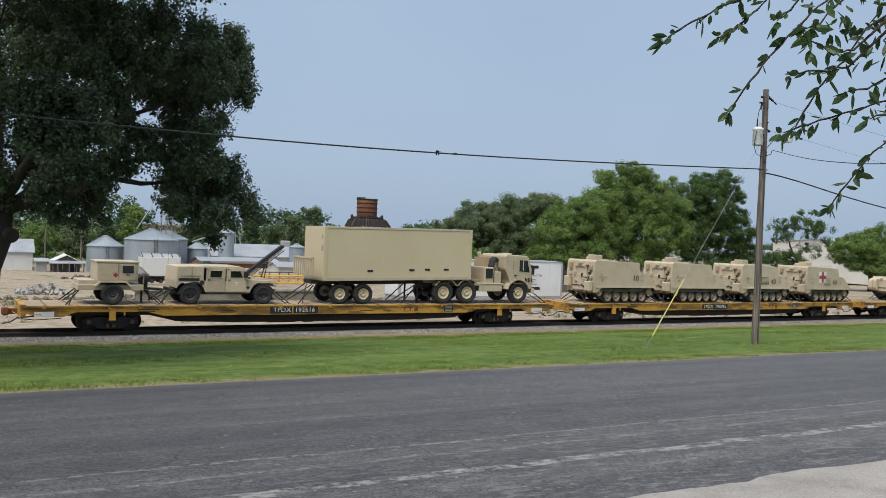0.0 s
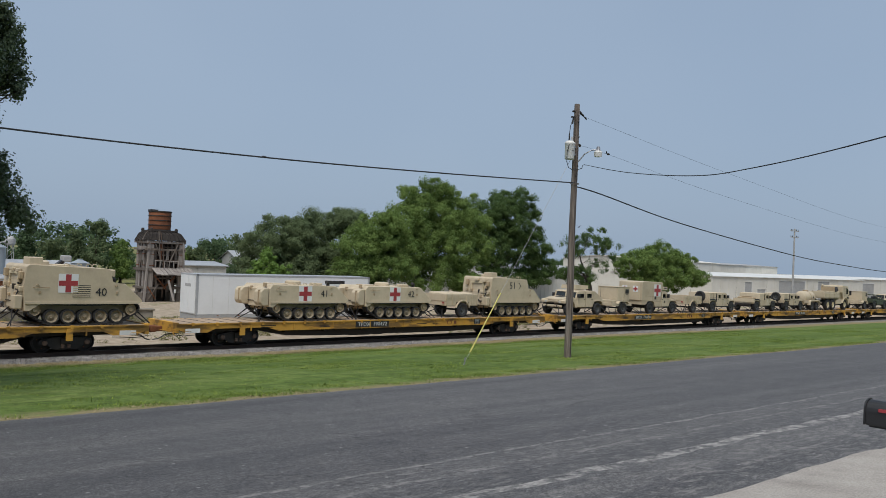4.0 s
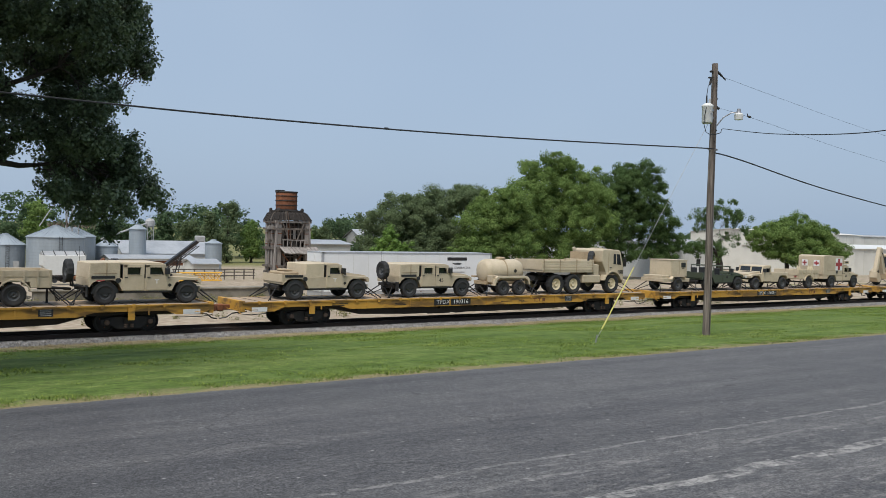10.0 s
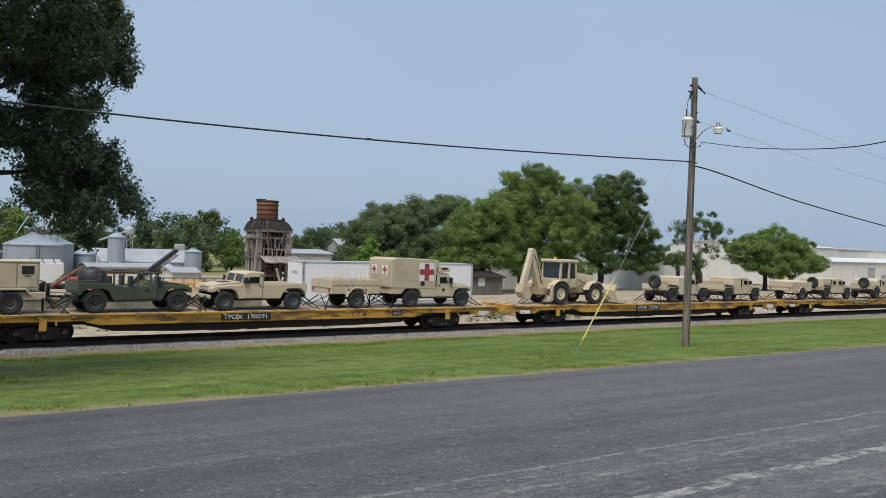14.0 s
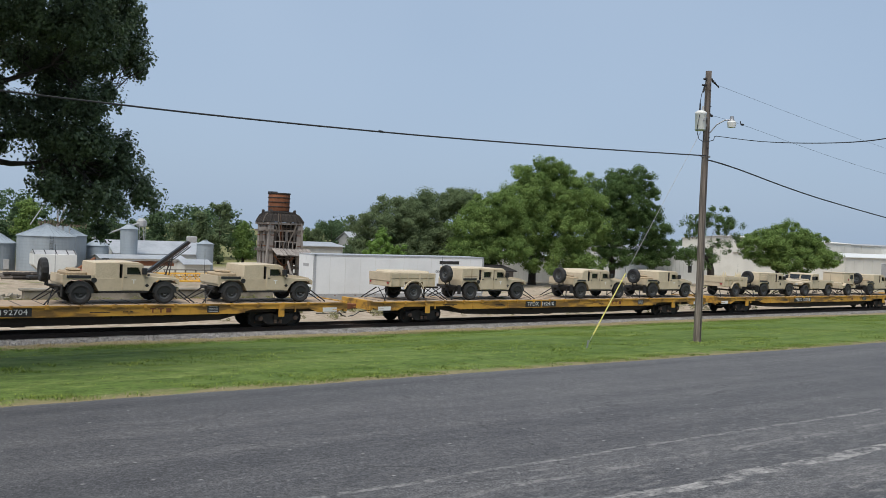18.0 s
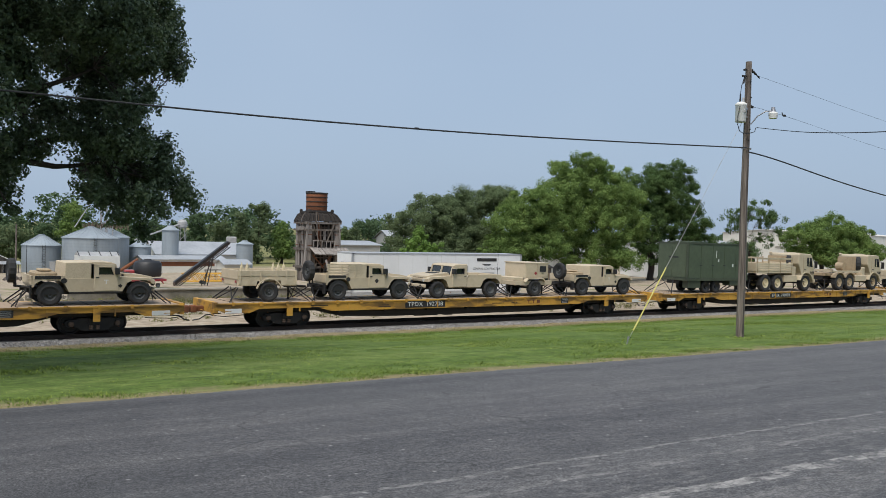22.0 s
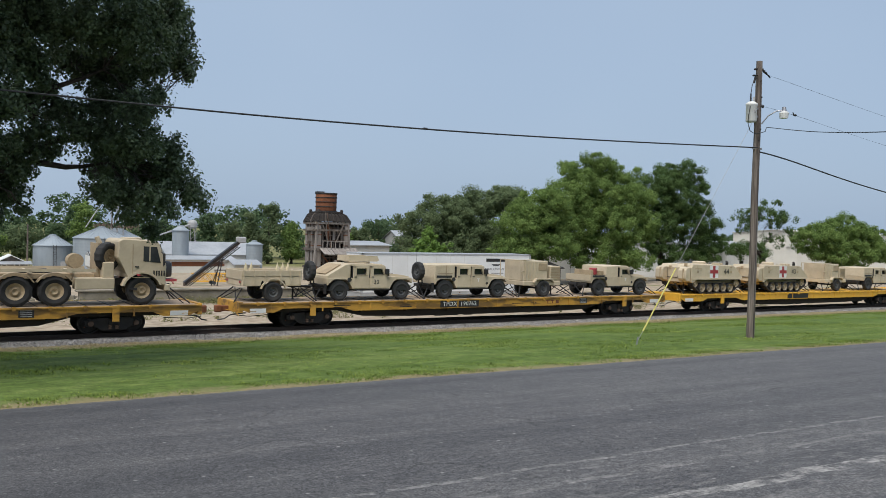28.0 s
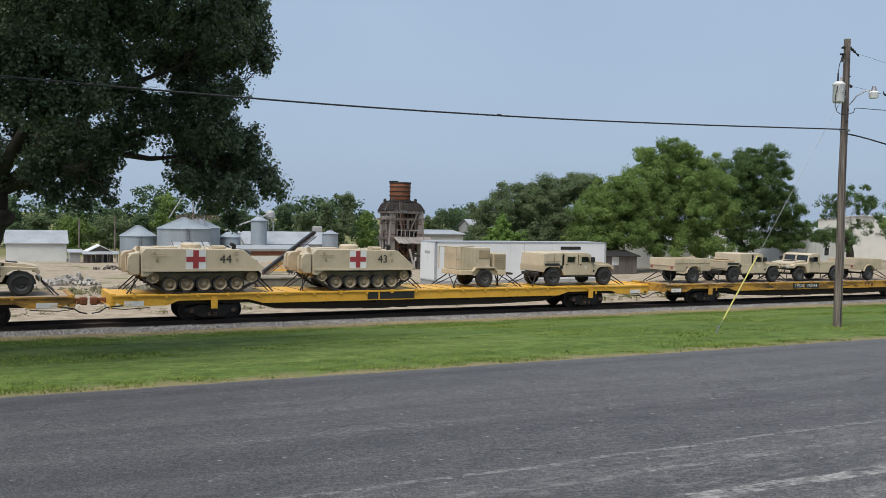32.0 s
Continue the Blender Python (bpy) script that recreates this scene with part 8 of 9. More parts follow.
# ---- the old timber tower ----
def old_tower():
    t = thing("timber_tower", "derelict grey timber tower carrying a rusty banded tank", "tower")
    x0, x1, y0, y1, g = 39.6, 43.75, 94.5, 98.1, land(96.5)
    cx, cy = 41.5, 96.3
    part("tank", lathe([(0, 7.28), (1.2, 7.28), (1.29, 7.22), (1.28, 6.6), (1.27, 5.6), (1.26, 4.4), (0, 4.4)], "z", 26, (cx, cy, 0)), RUST, t, "rusty orange-brown banded tank", True)
    for z in (7.2, 6.75, 6.2, 5.65, 5.1):
        part("tank_band", lathe([(1.27, z - 0.05), (1.34, z - 0.04), (1.34, z + 0.04), (1.27, z + 0.05)], "z", 26, (cx, cy, 0)), DARKMETAL, t)
    part("tank_cap", join(B((cx - 1.3, cx - 0.5, cy - 0.6, cy + 0.4, 7.28, 7.46)), lathe([(1.3, 7.2), (1.38, 7.24), (1.34, 7.32), (0, 7.34)], "z", 26, (cx, cy, 0))), DARKMETAL, t)
    rng = random.Random(3)
    eave, crest, half = 3.86, 4.98, 1.30
    rim = [(x0 - 0.22, y0 - 0.22), (x1 + 0.22, y0 - 0.22), (x1 + 0.22, y1 + 0.22), (x0 - 0.22, y1 + 0.22)]
    top = [(cx - half, cy - half), (cx + half, cy - half), (cx + half, cy + half), (cx - half, cy + half)]
    bm = bmesh.new()
    lo, mid_, hi = [[bm.verts.new((*p, z)) for p in ring] for ring, z in ((rim, eave), ([((a + c) / 2 + (a - c) * 0.12, (b + d) / 2 + (b - d) * 0.12) for (a, b), (c, d) in zip(rim, top)], (eave + crest) / 2 + 0.16), (top, crest))]
    for a, b in ((lo, mid_), (mid_, hi)):
        for q in range(4):
            bm.faces.new((a[q], a[(q + 1) % 4], b[(q + 1) % 4], b[q]))
    bm.faces.new(hi)
    part("hip_roof", bm, BLACKWOOD, t, "dark weathered board roof round the tank")
    for q in range(4):
        (ax, ay), (bx_, by_) = rim[q], rim[(q + 1) % 4]
        (tx, ty), (ux, uy) = top[q], top[(q + 1) % 4]
        for i in range(9):
            u = (i + 0.5) / 9
            lx, ly, hx, hy = ax + (bx_ - ax) * u, ay + (by_ - ay) * u, tx + (ux - tx) * u, ty + (uy - ty) * u
            drop = rng.uniform(-0.10, 0.16)
            part("roof_board", tube([(lx + (lx - hx) * 0.05, ly + (ly - hy) * 0.05, eave - drop, 0.075), ((lx + hx) / 2 + (lx - hx) * 0.12, (ly + hy) / 2 + (ly - hy) * 0.12, (eave + crest) / 2 + 0.20, 0.07), (hx, hy, crest + 0.05, 0.06)], n=4), OLDWOOD if rng.random() < 0.14 else BLACKWOOD, t)
    for dx, dy in ((-1.5, -1.3), (1.5, -1.3), (-1.5, 1.2), (1.5, 1.2)):
        part("roof_knob", lathe([(0, 5.32), (0.15, 5.28), (0.2, 5.1), (0.14, 4.6), (0, 4.6)], "z", 10, (cx + dx, cy + dy, 0)), BLACKWOOD, t)
    part("tank_seat", B((cx - 1.55, cx + 1.55, cy - 1.55, cy + 1.55, 4.86, 5.04), bev=0.03), BLACKWOOD, t)
    part("hanging_rod", tube([(x0 + 1.15, y0 - 0.34, 4.9, 0.055), (x0 + 1.55, y0 - 0.30, 2.6, 0.05), (x0 + 1.75, y0 - 0.28, 0.7, 0.05)], n=5), OLDRUST, t)
    for x, y, w in ((x0, y0, 0.62), (x1 - 0.5, y0, 0.55), (x0, y1 - 0.5, 0.5), (x1 - 0.5, y1 - 0.5, 0.5), (x0 + 0.02, (y0 + y1) / 2 - 0.4, 0.42)):
        part("post", B((x, x + w, y, y + 0.5, g - 0.2, 3.9), bev=0.04), PALEWOOD, t)
        part("post_footing", B((x - 0.12, x + w + 0.12, y - 0.12, y + 0.62, g - 0.25, g + 1.1), bev=0.03), OLDWOOD, t)
        for z in (3.45, 2.2, 0.9):
            part("iron_strap", B((x - 0.025, x + w + 0.025, y - 0.025, y + 0.525, z, z + 0.09)), RUST, t)
    for z, h in ((3.72, 0.2), (2.85, 0.16), (0.55, 0.22), (-1.6, 0.2)):
        for y in (y0 - 0.14, y1 + 0.02):
            part("beam", B((x0 - 0.25, x1 + 0.25, y, y + 0.12, z - h, z + h * 0.4)), PALEWOOD if z > 3 else OLDWOOD, t)
        for x in (x0 - 0.14, x1 + 0.02):
            part("beam", B((x, x + 0.12, y0 - 0.25, y1 + 0.25, z - h, z + h * 0.4)), OLDWOOD, t)
    part("beam_end", B((x0 - 0.75, x0 + 0.8, y0 + 0.7, y0 + 1.2, 2.75, 3.15), bev=0.03), PALEWOOD, t)
    part("beam_end", B((x0 - 0.5, x0 + 0.5, y0 + 1.6, y0 + 2.0, 1.2, 1.5), bev=0.03), OLDWOOD, t)
    # boarding of the narrow side, with openings between the boards
    for k in range(9):
        y = y0 + 0.55 + 0.31 * k
        for z0, z1 in ((g, -2.3), (-1.9, 0.3 - 0.1 * (k % 2)), (1.1 if k in (2, 3, 6) else 0.6, 2.5), (3.1 if k in (1, 2, 3) else 2.6, 3.7)):
            if rng.random() < 0.62:
                part("plank", B((x0 + 0.12, x0 + 0.17, y, y + 0.27, z0 + rng.uniform(-0.2, 0.2), z1)), PALEWOOD if rng.random() < 0.3 else OLDWOOD, t)
    # loose boards, poles and rails of the open front
    for dx, w, z0, z1, m_ in ((0.75, 0.2, -1.0, 3.5, OLDWOOD), (1.45, 0.24, 1.4, 3.5, RUST), (2.2, 0.34, 1.6, 2.7, PALEWOOD), (2.75, 0.22, 1.3, 3.5, OLDWOOD), (3.25, 0.26, 1.2, 3.5, OLDWOOD), (1.0, 0.2, -3.5, 0.2, OLDWOOD), (2.9, 0.24, -3.5, 0.1, OLDWOOD)):
        part("plank", B((x0 + dx, x0 + dx + w, y0 + 0.25, y0 + 0.33, z0, z1)), m_, t)
    for xa, za, xb, zb, r in ((1.0, 4.9, 1.35, 0.9, 0.07), (0.7, 3.4, 1.6, 1.0, 0.06), (3.4, 3.5, 2.4, 1.3, 0.07), (0.7, -0.2, 2.2, -1.8, 0.08), (3.4, 0.0, 1.8, -1.7, 0.08), (-0.1, -1.5, 0.9, -2.9, 0.08), (0.1, -2.9, 1.2, -1.2, 0.07)):
        part("brace", tube([(x0 + xa, y0 - 0.2, za, r), (x0 + xb, y0 - 0.2, zb, r)], n=4), RUST if r == 0.08 else OLDWOOD, t)
    part("hopper", prism([(x0 + 0.5, 3.6), (x1 - 0.4, 3.6), (x1 - 0.6, 1.4), (x1 - 1.3, -0.2), (x0 + 1.3, -0.2), (x0 + 0.7, 1.4)], y0 + 0.7, y1 - 0.5), BLACKWOOD, t, "dark inner hopper")
    for i in range(7):
        part("inner_stud", B((x0 + 0.6 + 0.45 * i, x0 + 0.72 + 0.45 * i, y0 + 0.5, y0 + 0.62, -2.8 + 0.3 * (i % 3), 3.6 - 0.25 * (i % 2))), (OLDRUST, OLDWOOD, BLACKWOOD)[i % 3], t)
    for i, z in enumerate((3.0, 2.1, 1.5, -0.6, -1.3)):
        part("inner_beam", B((x0 + 0.4, x1 - 0.4, y0 + 0.38, y0 + 0.5, z, z + 0.14)), OLDWOOD if i % 2 else OLDRUST, t)
    part("corner_board", prism([(x0 - 0.02, 3.8), (x0 + 0.16, 3.8), (x0 - 0.28, g - 0.1), (x0 - 0.52, g - 0.1)], y0 - 0.16, y0 + 0.1), PALEWOOD, t)
    part("corner_board", prism([(x1 - 0.14, 3.8), (x1 + 0.06, 3.8), (x1 + 0.34, g - 0.1), (x1 + 0.1, g - 0.1)], y0 - 0.16, y0 + 0.1), PALEWOOD, t)
    part("back_wall", B((x0 + 0.5, x1 - 0.5, y1 - 0.3, y1 - 0.2, -4.2, 3.7)), BLACKWOOD, t)
    part("side_wall", B((x1 - 0.1, x1, y0 + 0.5, y1 - 0.5, -1.2, 3.6)), BLACKWOOD, t)
    part("floor_deck", B((x0 + 0.2, x1 + 0.1, y0 + 0.1, y1 - 0.3, 0.35, 0.5)), OLDWOOD, t)
    for i in range(10):
        x = x0 + 0.35 + 0.48 * i
        s0 = 0.06 * math.sin(i * 5.0)
        part("apron_plank", prism([(y0 - 1.7, -0.05 + s0 - 0.02 * i), (y0 - 0.1, 0.62), (y0 - 0.1, 0.70), (y0 - 1.7, 0.03 + s0 - 0.02 * i)], x, x + 0.42, axis="x"), PALEWOOD, t)
    part("apron_ledger", tube([(x0 + 0.4, y0 - 1.5, -0.1, 0.09), (x0 + 5.2, y0 - 1.5, -0.2, 0.09)], n=4), OLDWOOD, t)
    for i in range(6):
        part("rail_post", tube(bar((x0 + 0.7 + 0.55 * i, y0 - 0.3, 0.65), (x0 + 0.72 + 0.55 * i, y0 - 0.3, 1.5), 0.05)), PALEWOOD, t)
    part("rail_bar", tube(bar((x0 + 0.6, y0 - 0.3, 1.5), (x1 - 0.2, y0 - 0.3, 1.45), 0.05)), PALEWOOD, t)
    part("chute_pipe", tube([(x0 + 1.7, y0 - 1.8, -0.7, 0.14), (x0 + 2.2, y0 - 2.3, g + 0.3, 0.14)], n=8), PALEWOOD, t)


old_tower()


# ---- grain bins and yard buildings ----
def grain_bin(x, y, r, eave, apex, label, ribs=True, base=None):
    b = thing("grain_bin", label, "grain bin", "steel grain bins")
    g = land(y) - 0.2 if base is None else base
    prof = [(r, g)]
    n_ = max(3, int((eave - g) / 0.42))
    for i in range(n_):
        za = g + (eave - g) * i / n_
        zb = g + (eave - g) * (i + 1) / n_
        prof += [(r, za + 0.02), (r + 0.007, za + (zb - za) * 0.3), (r, zb - 0.12), (r - 0.004, zb - 0.02)]
    part("wall", lathe(prof, "z", 44, (x, y, 0)), GALV, b, "ribbed galvanised wall")
    part("roof", lathe([(r + 0.14, eave - 0.06), (r + 0.14, eave), (0.45, apex - 0.05), (0.45, apex + 0.12), (0, apex + 0.16)], "z", 44, (x, y, 0)), GALV, b, "pale cone roof")
    if ribs:
        part("roof_rib", join(*[tube([(x + (r + 0.1) * math.cos(a), y + (r + 0.1) * math.sin(a), eave + 0.02, 0.03), (x + 0.5 * math.cos(a), y + 0.5 * math.sin(a), apex, 0.03)], n=4) for a in [2 * math.pi * k / 26 for k in range(26)]]), GALV, b)
        part("ladder", tube(bar((x - 0.2, y - r - 0.12, g + 0.3), (x - 0.2, y - r - 0.12, eave + 0.1), 0.03), bar((x + 0.2, y - r - 0.12, g + 0.3), (x + 0.2, y - r - 0.12, eave + 0.1), 0.03), *[bar((x - 0.2, y - r - 0.12, g + 0.5 + 0.35 * i), (x + 0.2, y - r - 0.12, g + 0.5 + 0.35 * i), 0.02) for i in range(int((eave - g) / 0.36))], n=4), DARKMETAL, b)
        part("bin_door", B((x + 0.8, x + 1.5, y - r - 0.05, y - r + 0.25, g + 0.5, g + 1.9), bev=0.02), GREYSIDE, b)
    return b


grain_bin(15.75, 138, 2.67, -0.56, 0.9, "small round galvanised grain bin with a cone roof")
grain_bin(21.9, 134, 3.9, 0.70, 2.3, "large round galvanised grain bin with a cone roof")
grain_bin(25.3, 140.5, 3.3, 0.75, 2.2, "galvanised grain bin standing behind the large one")
grain_bin(34.7, 139.2, 1.30, 2.05, 2.75, "slim tall galvanised hopper bin", False)
grain_bin(30.6, 142, 1.7, -0.75, 0.2, "low pale hopper bin with cone roof", False)
grain_bin(46.9, 139, 1.36, 0.0, 0.5, "galvanised feed bin beside the long shed", False)


def leg_tower():
    t = thing("elevator_leg", "twin steel elevator legs rising above the large bin", "grain elevator")
    x, y, g = 24.3, 137.6, land(137)
    for dx in (-0.4, 0.4):
        part("leg", B((x + dx - 0.13, x + dx + 0.13, y - 0.16, y + 0.16, g, 9.5)), GREYSIDE, t)
    part("brace", tube(*[bar((x - 0.4, y - 0.2, z), (x + 0.4, y - 0.2, z + 0.7), 0.03) for z in [g + 1.0 * i for i in range(13)]], n=4), GREYSIDE, t)
    part("head", B((x - 0.9, x + 0.9, y - 0.4, y + 0.4, 9.5, 10.4), bev=0.1), GREYSIDE, t)
    part("third_leg", tube(bar((x + 1.3, y, g), (x + 1.3, y, 7.6), 0.09)), GREYSIDE, t)
    part("spout", tube([(x - 0.5, y - 0.3, 8.4, 0.07), (x - 4.4, y - 2.0, 2.2, 0.07)], n=8), GREYSIDE, t)
    part("spout", tube([(x + 0.6, y - 0.3, 9.0, 0.07), (x + 2.0, y + 2.0, 3.0, 0.07)], n=8), GREYSIDE, t)
    rng = random.Random(8)
    bars = [bar((x - 3.4 + 0.2 * i, y - 3.0 + rng.uniform(-0.8, 0.8), 1.9 + 0.35 * (1 - abs(i - 16) / 16)), (x - 3.4 + 0.2 * i + rng.uniform(-0.35, 0.35), y - 3.0 + rng.uniform(-0.8, 0.8), 2.7 + rng.uniform(0.1, 0.9) * (1 - abs(i - 16) / 17)), 0.05) for i in range(33)]
    bars += [bar((x - 3.3, y - 2.6 + d, 2.3 + 0.2 * k), (x + 3.0, y - 2.6 - d, 2.35 + 0.2 * k), 0.05) for k, d in enumerate((-0.6, 0.0, 0.6))]
    bars += [bar((x - 2.6 + 0.55 * i, y - 3.6, 2.1), (x - 1.9 + 0.55 * i, y - 2.2, 3.0), 0.05) for i in range(9)]
    part("catwalk", tube(*bars, n=4), OLDRUST, t, "rusty brown catwalk rails and braces")


leg_tower()


def small_elevator():
    t = thing("grain_elevator", "slender elevator leg with a long sloping spout", "grain elevator")
    x, y, g = 39.9, 152, land(152)
    part("lattice", tube(*[bar((x + a, y + b, g), (x + a, y + b, 3.2), 0.06) for a in (-0.5, 0.5) for b in (-0.5, 0.5)], *[bar((x - 0.5, y - 0.5, g + i), (x + 0.5, y - 0.5, g + i + 1), 0.035) for i in range(7)], n=4), GREYSIDE, t)
    part("head", lathe([(0, 3.9), (0.5, 3.8), (0.85, 3.4), (0.85, 2.6), (0.5, 2.3), (0, 2.3)], "z", 14, (x, y, 0)), GREYSIDE, t)
    part("spout", tube([(x - 0.6, y - 0.4, 3.0, 0.16), (31.0, y - 4.0, 0.2, 0.13)], n=8), GREYSIDE, t)


small_elevator()


def shed(name, label, x0, x1, y0, y1, eave, ridge, wall, roof_mat, along="x", openings=(), base=None, seam=0.9):
    """A building with thick walls, ribbed siding, a pitched roof and openings (x0, x1, z0, z1, material, part) on its near side."""
    s_ = thing(name, label, "building")
    g = (land(y0) if base is None else base) - 0.25
    th = 0.2
    cuts = sorted(openings)
    xs, boxes = x0, []
    for ox0, ox1, oz0, oz1, *_ in cuts:
        boxes.append((xs, ox0, y0, y0 + th, g, eave))
        if oz0 > g + 0.01:
            boxes.append((ox0, ox1, y0, y0 + th, g, oz0))
        boxes.append((ox0, ox1, y0, y0 + th, oz1, eave))
        xs = ox1
    boxes.append((xs, x1, y0, y0 + th, g, eave))
    part("front_wall", B(*boxes), wall, s_)
    part("back_wall", B((x0, x1, y1 - th, y1, g, eave)), wall, s_)
    my, mx = (y0 + y1) / 2, (x0 + x1) / 2
    if along == "x":
        for a in (x0, x1 - th):
            part("end_wall", prism([(y0 + th, g), (y1 - th, g), (y1 - th, eave), (my, ridge - 0.06), (y0 + th, eave)], a, a + th, axis="x"), wall, s_)
        for ya, yb in ((y0 - 0.3, my), (y1 + 0.3, my)):
            zz = eave - 0.06
            part("roof_slope", prism([(ya, zz), (yb, ridge), (yb, ridge + 0.1), (ya, zz + 0.1)], x0 - 0.3, x1 + 0.3, axis="x"), roof_mat, s_)
    else:
        part("gable", prism([(x0, eave), (x1, eave), (mx, ridge - 0.06)], y0, y0 + th), wall, s_)
        for a in (x0, x1 - th):
            part("end_wall", B((a, a + th, y0 + th, y1 - th, g, eave)), wall, s_)
        for xa in (x0 - 0.3, x1 + 0.3):
            part("roof_slope", prism([(xa, eave - 0.06), (mx, ridge), (mx, ridge + 0.1), (xa, eave + 0.04)], y0 - 0.35, y1 + 0.35), roof_mat, s_)
    if seam:
        k = int((x1 - x0) / seam)
        ribs = [x0 + seam * i for i in range(1, k)]
        ribs = [r for r in ribs if not any(o[0] - 0.05 < r < o[1] + 0.05 for o in cuts)]
        part("siding_rib", B(*[(r - 0.03, r + 0.03, y0 - 0.03, y0, g, eave - 0.05) for r in ribs]), wall, s_)
    for ox0, ox1, oz0, oz1, m_, nm in cuts:
        p = part(nm, B((ox0 + 0.05, ox1 - 0.05, y0 + 0.08, y0 + 0.14, oz0, oz1 - 0.05)), m_, s_)
        part("frame", B((ox0, ox0 + 0.08, y0 - 0.02, y0 + 0.1, oz0, oz1), (ox1 - 0.08, ox1, y0 - 0.02, y0 + 0.1, oz0, oz1), (ox0, ox1, y0 - 0.021, y0 + 0.1, oz1 - 0.08, oz1)), WHITE, p)
    return s_


shed("metal_barn", "pale grey metal barn with a low pitched roof", -2.4, 5.75, 140, 150, -1.9, -0.1, SIDING, ROOFING, "x")
cot = shed("cottage", "small old brown cottage with a white metal roof and porch", 8.0, 11.6, 131.5, 136, -2.9, -1.9, OLDWOOD, WHITE, "y", [(8.6, 9.3, -4.0, -3.1, GLASS, "window"), (10.2, 10.9, -4.6, -2.95, BLACK, "door")], seam=0)
for px_ in (7.6, 8.6, 10.0, 11.0, 12.0):
    part("porch_post", B((px_ - 0.07, px_ + 0.07, 129.9, 130.05, land(130) - 0.2, -3.0)), OLDWOOD, cot)
part("porch_roof", prism([(129.6, -3.05), (131.6, -2.75), (131.6, -2.65), (129.6, -2.95)], 7.4, 12.3, axis="x"), ROOFING, cot)
shed("lean_to", "dark open lean-to beside the cottage", 5.9, 7.3, 133, 137, -2.9, -2.6, GREYSIDE, ROOFING, "x", seam=0)
shed("long_shed", "long white metal shed with a grey roof behind the yard", 33, 47.6, 141, 152, -1.9, 0.05, SIDING, ROOFING, "x", [(44.5, 46.5, -4.6, -2.7, GREYSIDE, "door")])
shed("open_shed", "low shed with a dark open front and rusty siding", 29.5, 42.0, 134, 140, -2.45, -2.0, CREAM, ROOFING, "x", [(32.0, 40.5, -3.5, -2.7, RUST, "rusty_panel")], seam=0)
shed("yard_shed", "pale metal shed behind the old tower", 47.5, 54.3, 104, 112, 0.85, 1.3, SIDING, ROOFING, "x")
shed("store_shed", "low pale shed beside the old tower", 34.0, 37.3, 108, 112, -2.0, -1.5, CREAM, ROOFING, "x", seam=0)
shed("far_house", "far white-roofed house among the trees", 84.8, 90.4, 158, 166, 0.9, 2.8, GREYSIDE, ROOFING, "x", seam=0)
# dark block in place of the shade beneath the trees; no house stands here
shed("dark_house", "dark house-shaped block with a pale window, standing in for shade under the trees", 53.5, 61.0, 75, 80, -0.75, -0.25, OLDWOOD, DARKMETAL, "x", [(57.6, 58.5, -1.75, -0.75, SIDING, "window")], seam=0)
shed("white_warehouse", "white metal warehouse wall behind the trees", 72, 84, 92, 104, 0.6, 1.3, SIDING, SIDING, "x")
shed("white_warehouse", "white ribbed metal warehouse with a small dark window", 97, 112, 88, 102, 1.55, 2.6, SIDING, ROOFING, "x", [(106.0, 107.2, -1.4, -0.2, GLASS, "window")])
shed("long_warehouse", "long cream warehouse with grey loading doors", 146, 214, 86, 110, 1.75, 2.3, CREAM, SIDING, "x", [(158.0, 161.0, -3.3, 0.8, GREYSIDE, "loading_door"), (163.0, 166.5, -3.3, -0.6, GREYSIDE, "loading_door"), (172.0, 184.0, -3.3, 1.2, GREYSIDE, "loading_door"), (190.0, 196.0, -3.3, 1.2, GREYSIDE, "loading_door")], seam=3.0)
shed("tall_warehouse", "tall cream warehouse behind the loading bays", 166, 199, 116, 140, 4.5, 5.3, CREAM, CREAM, "x", seam=3.0)
shed("tall_warehouse", "lower grey-topped warehouse block behind the loading bays", 201, 234, 118, 140, 4.3, 4.7, CREAM, GREYSIDE, "x", seam=3.0)
shed("far_warehouse", "far cream warehouse past the loading bays", 216, 330, 92, 120, 1.9, 2.3, CREAM, SIDING, "x", [(224.0, 236.0, -3.3, 0.9, GREYSIDE, "loading_door")], seam=4.0)
vent = thing("roof_vent", "pair of small grey roof ventilators", "roof vent")
for x in (150, 154):
    part("vent_box", B((x, x + 2.2, 96.4, 98.4, 2.0, 3.1), bev=0.1), GREYSIDE, vent)


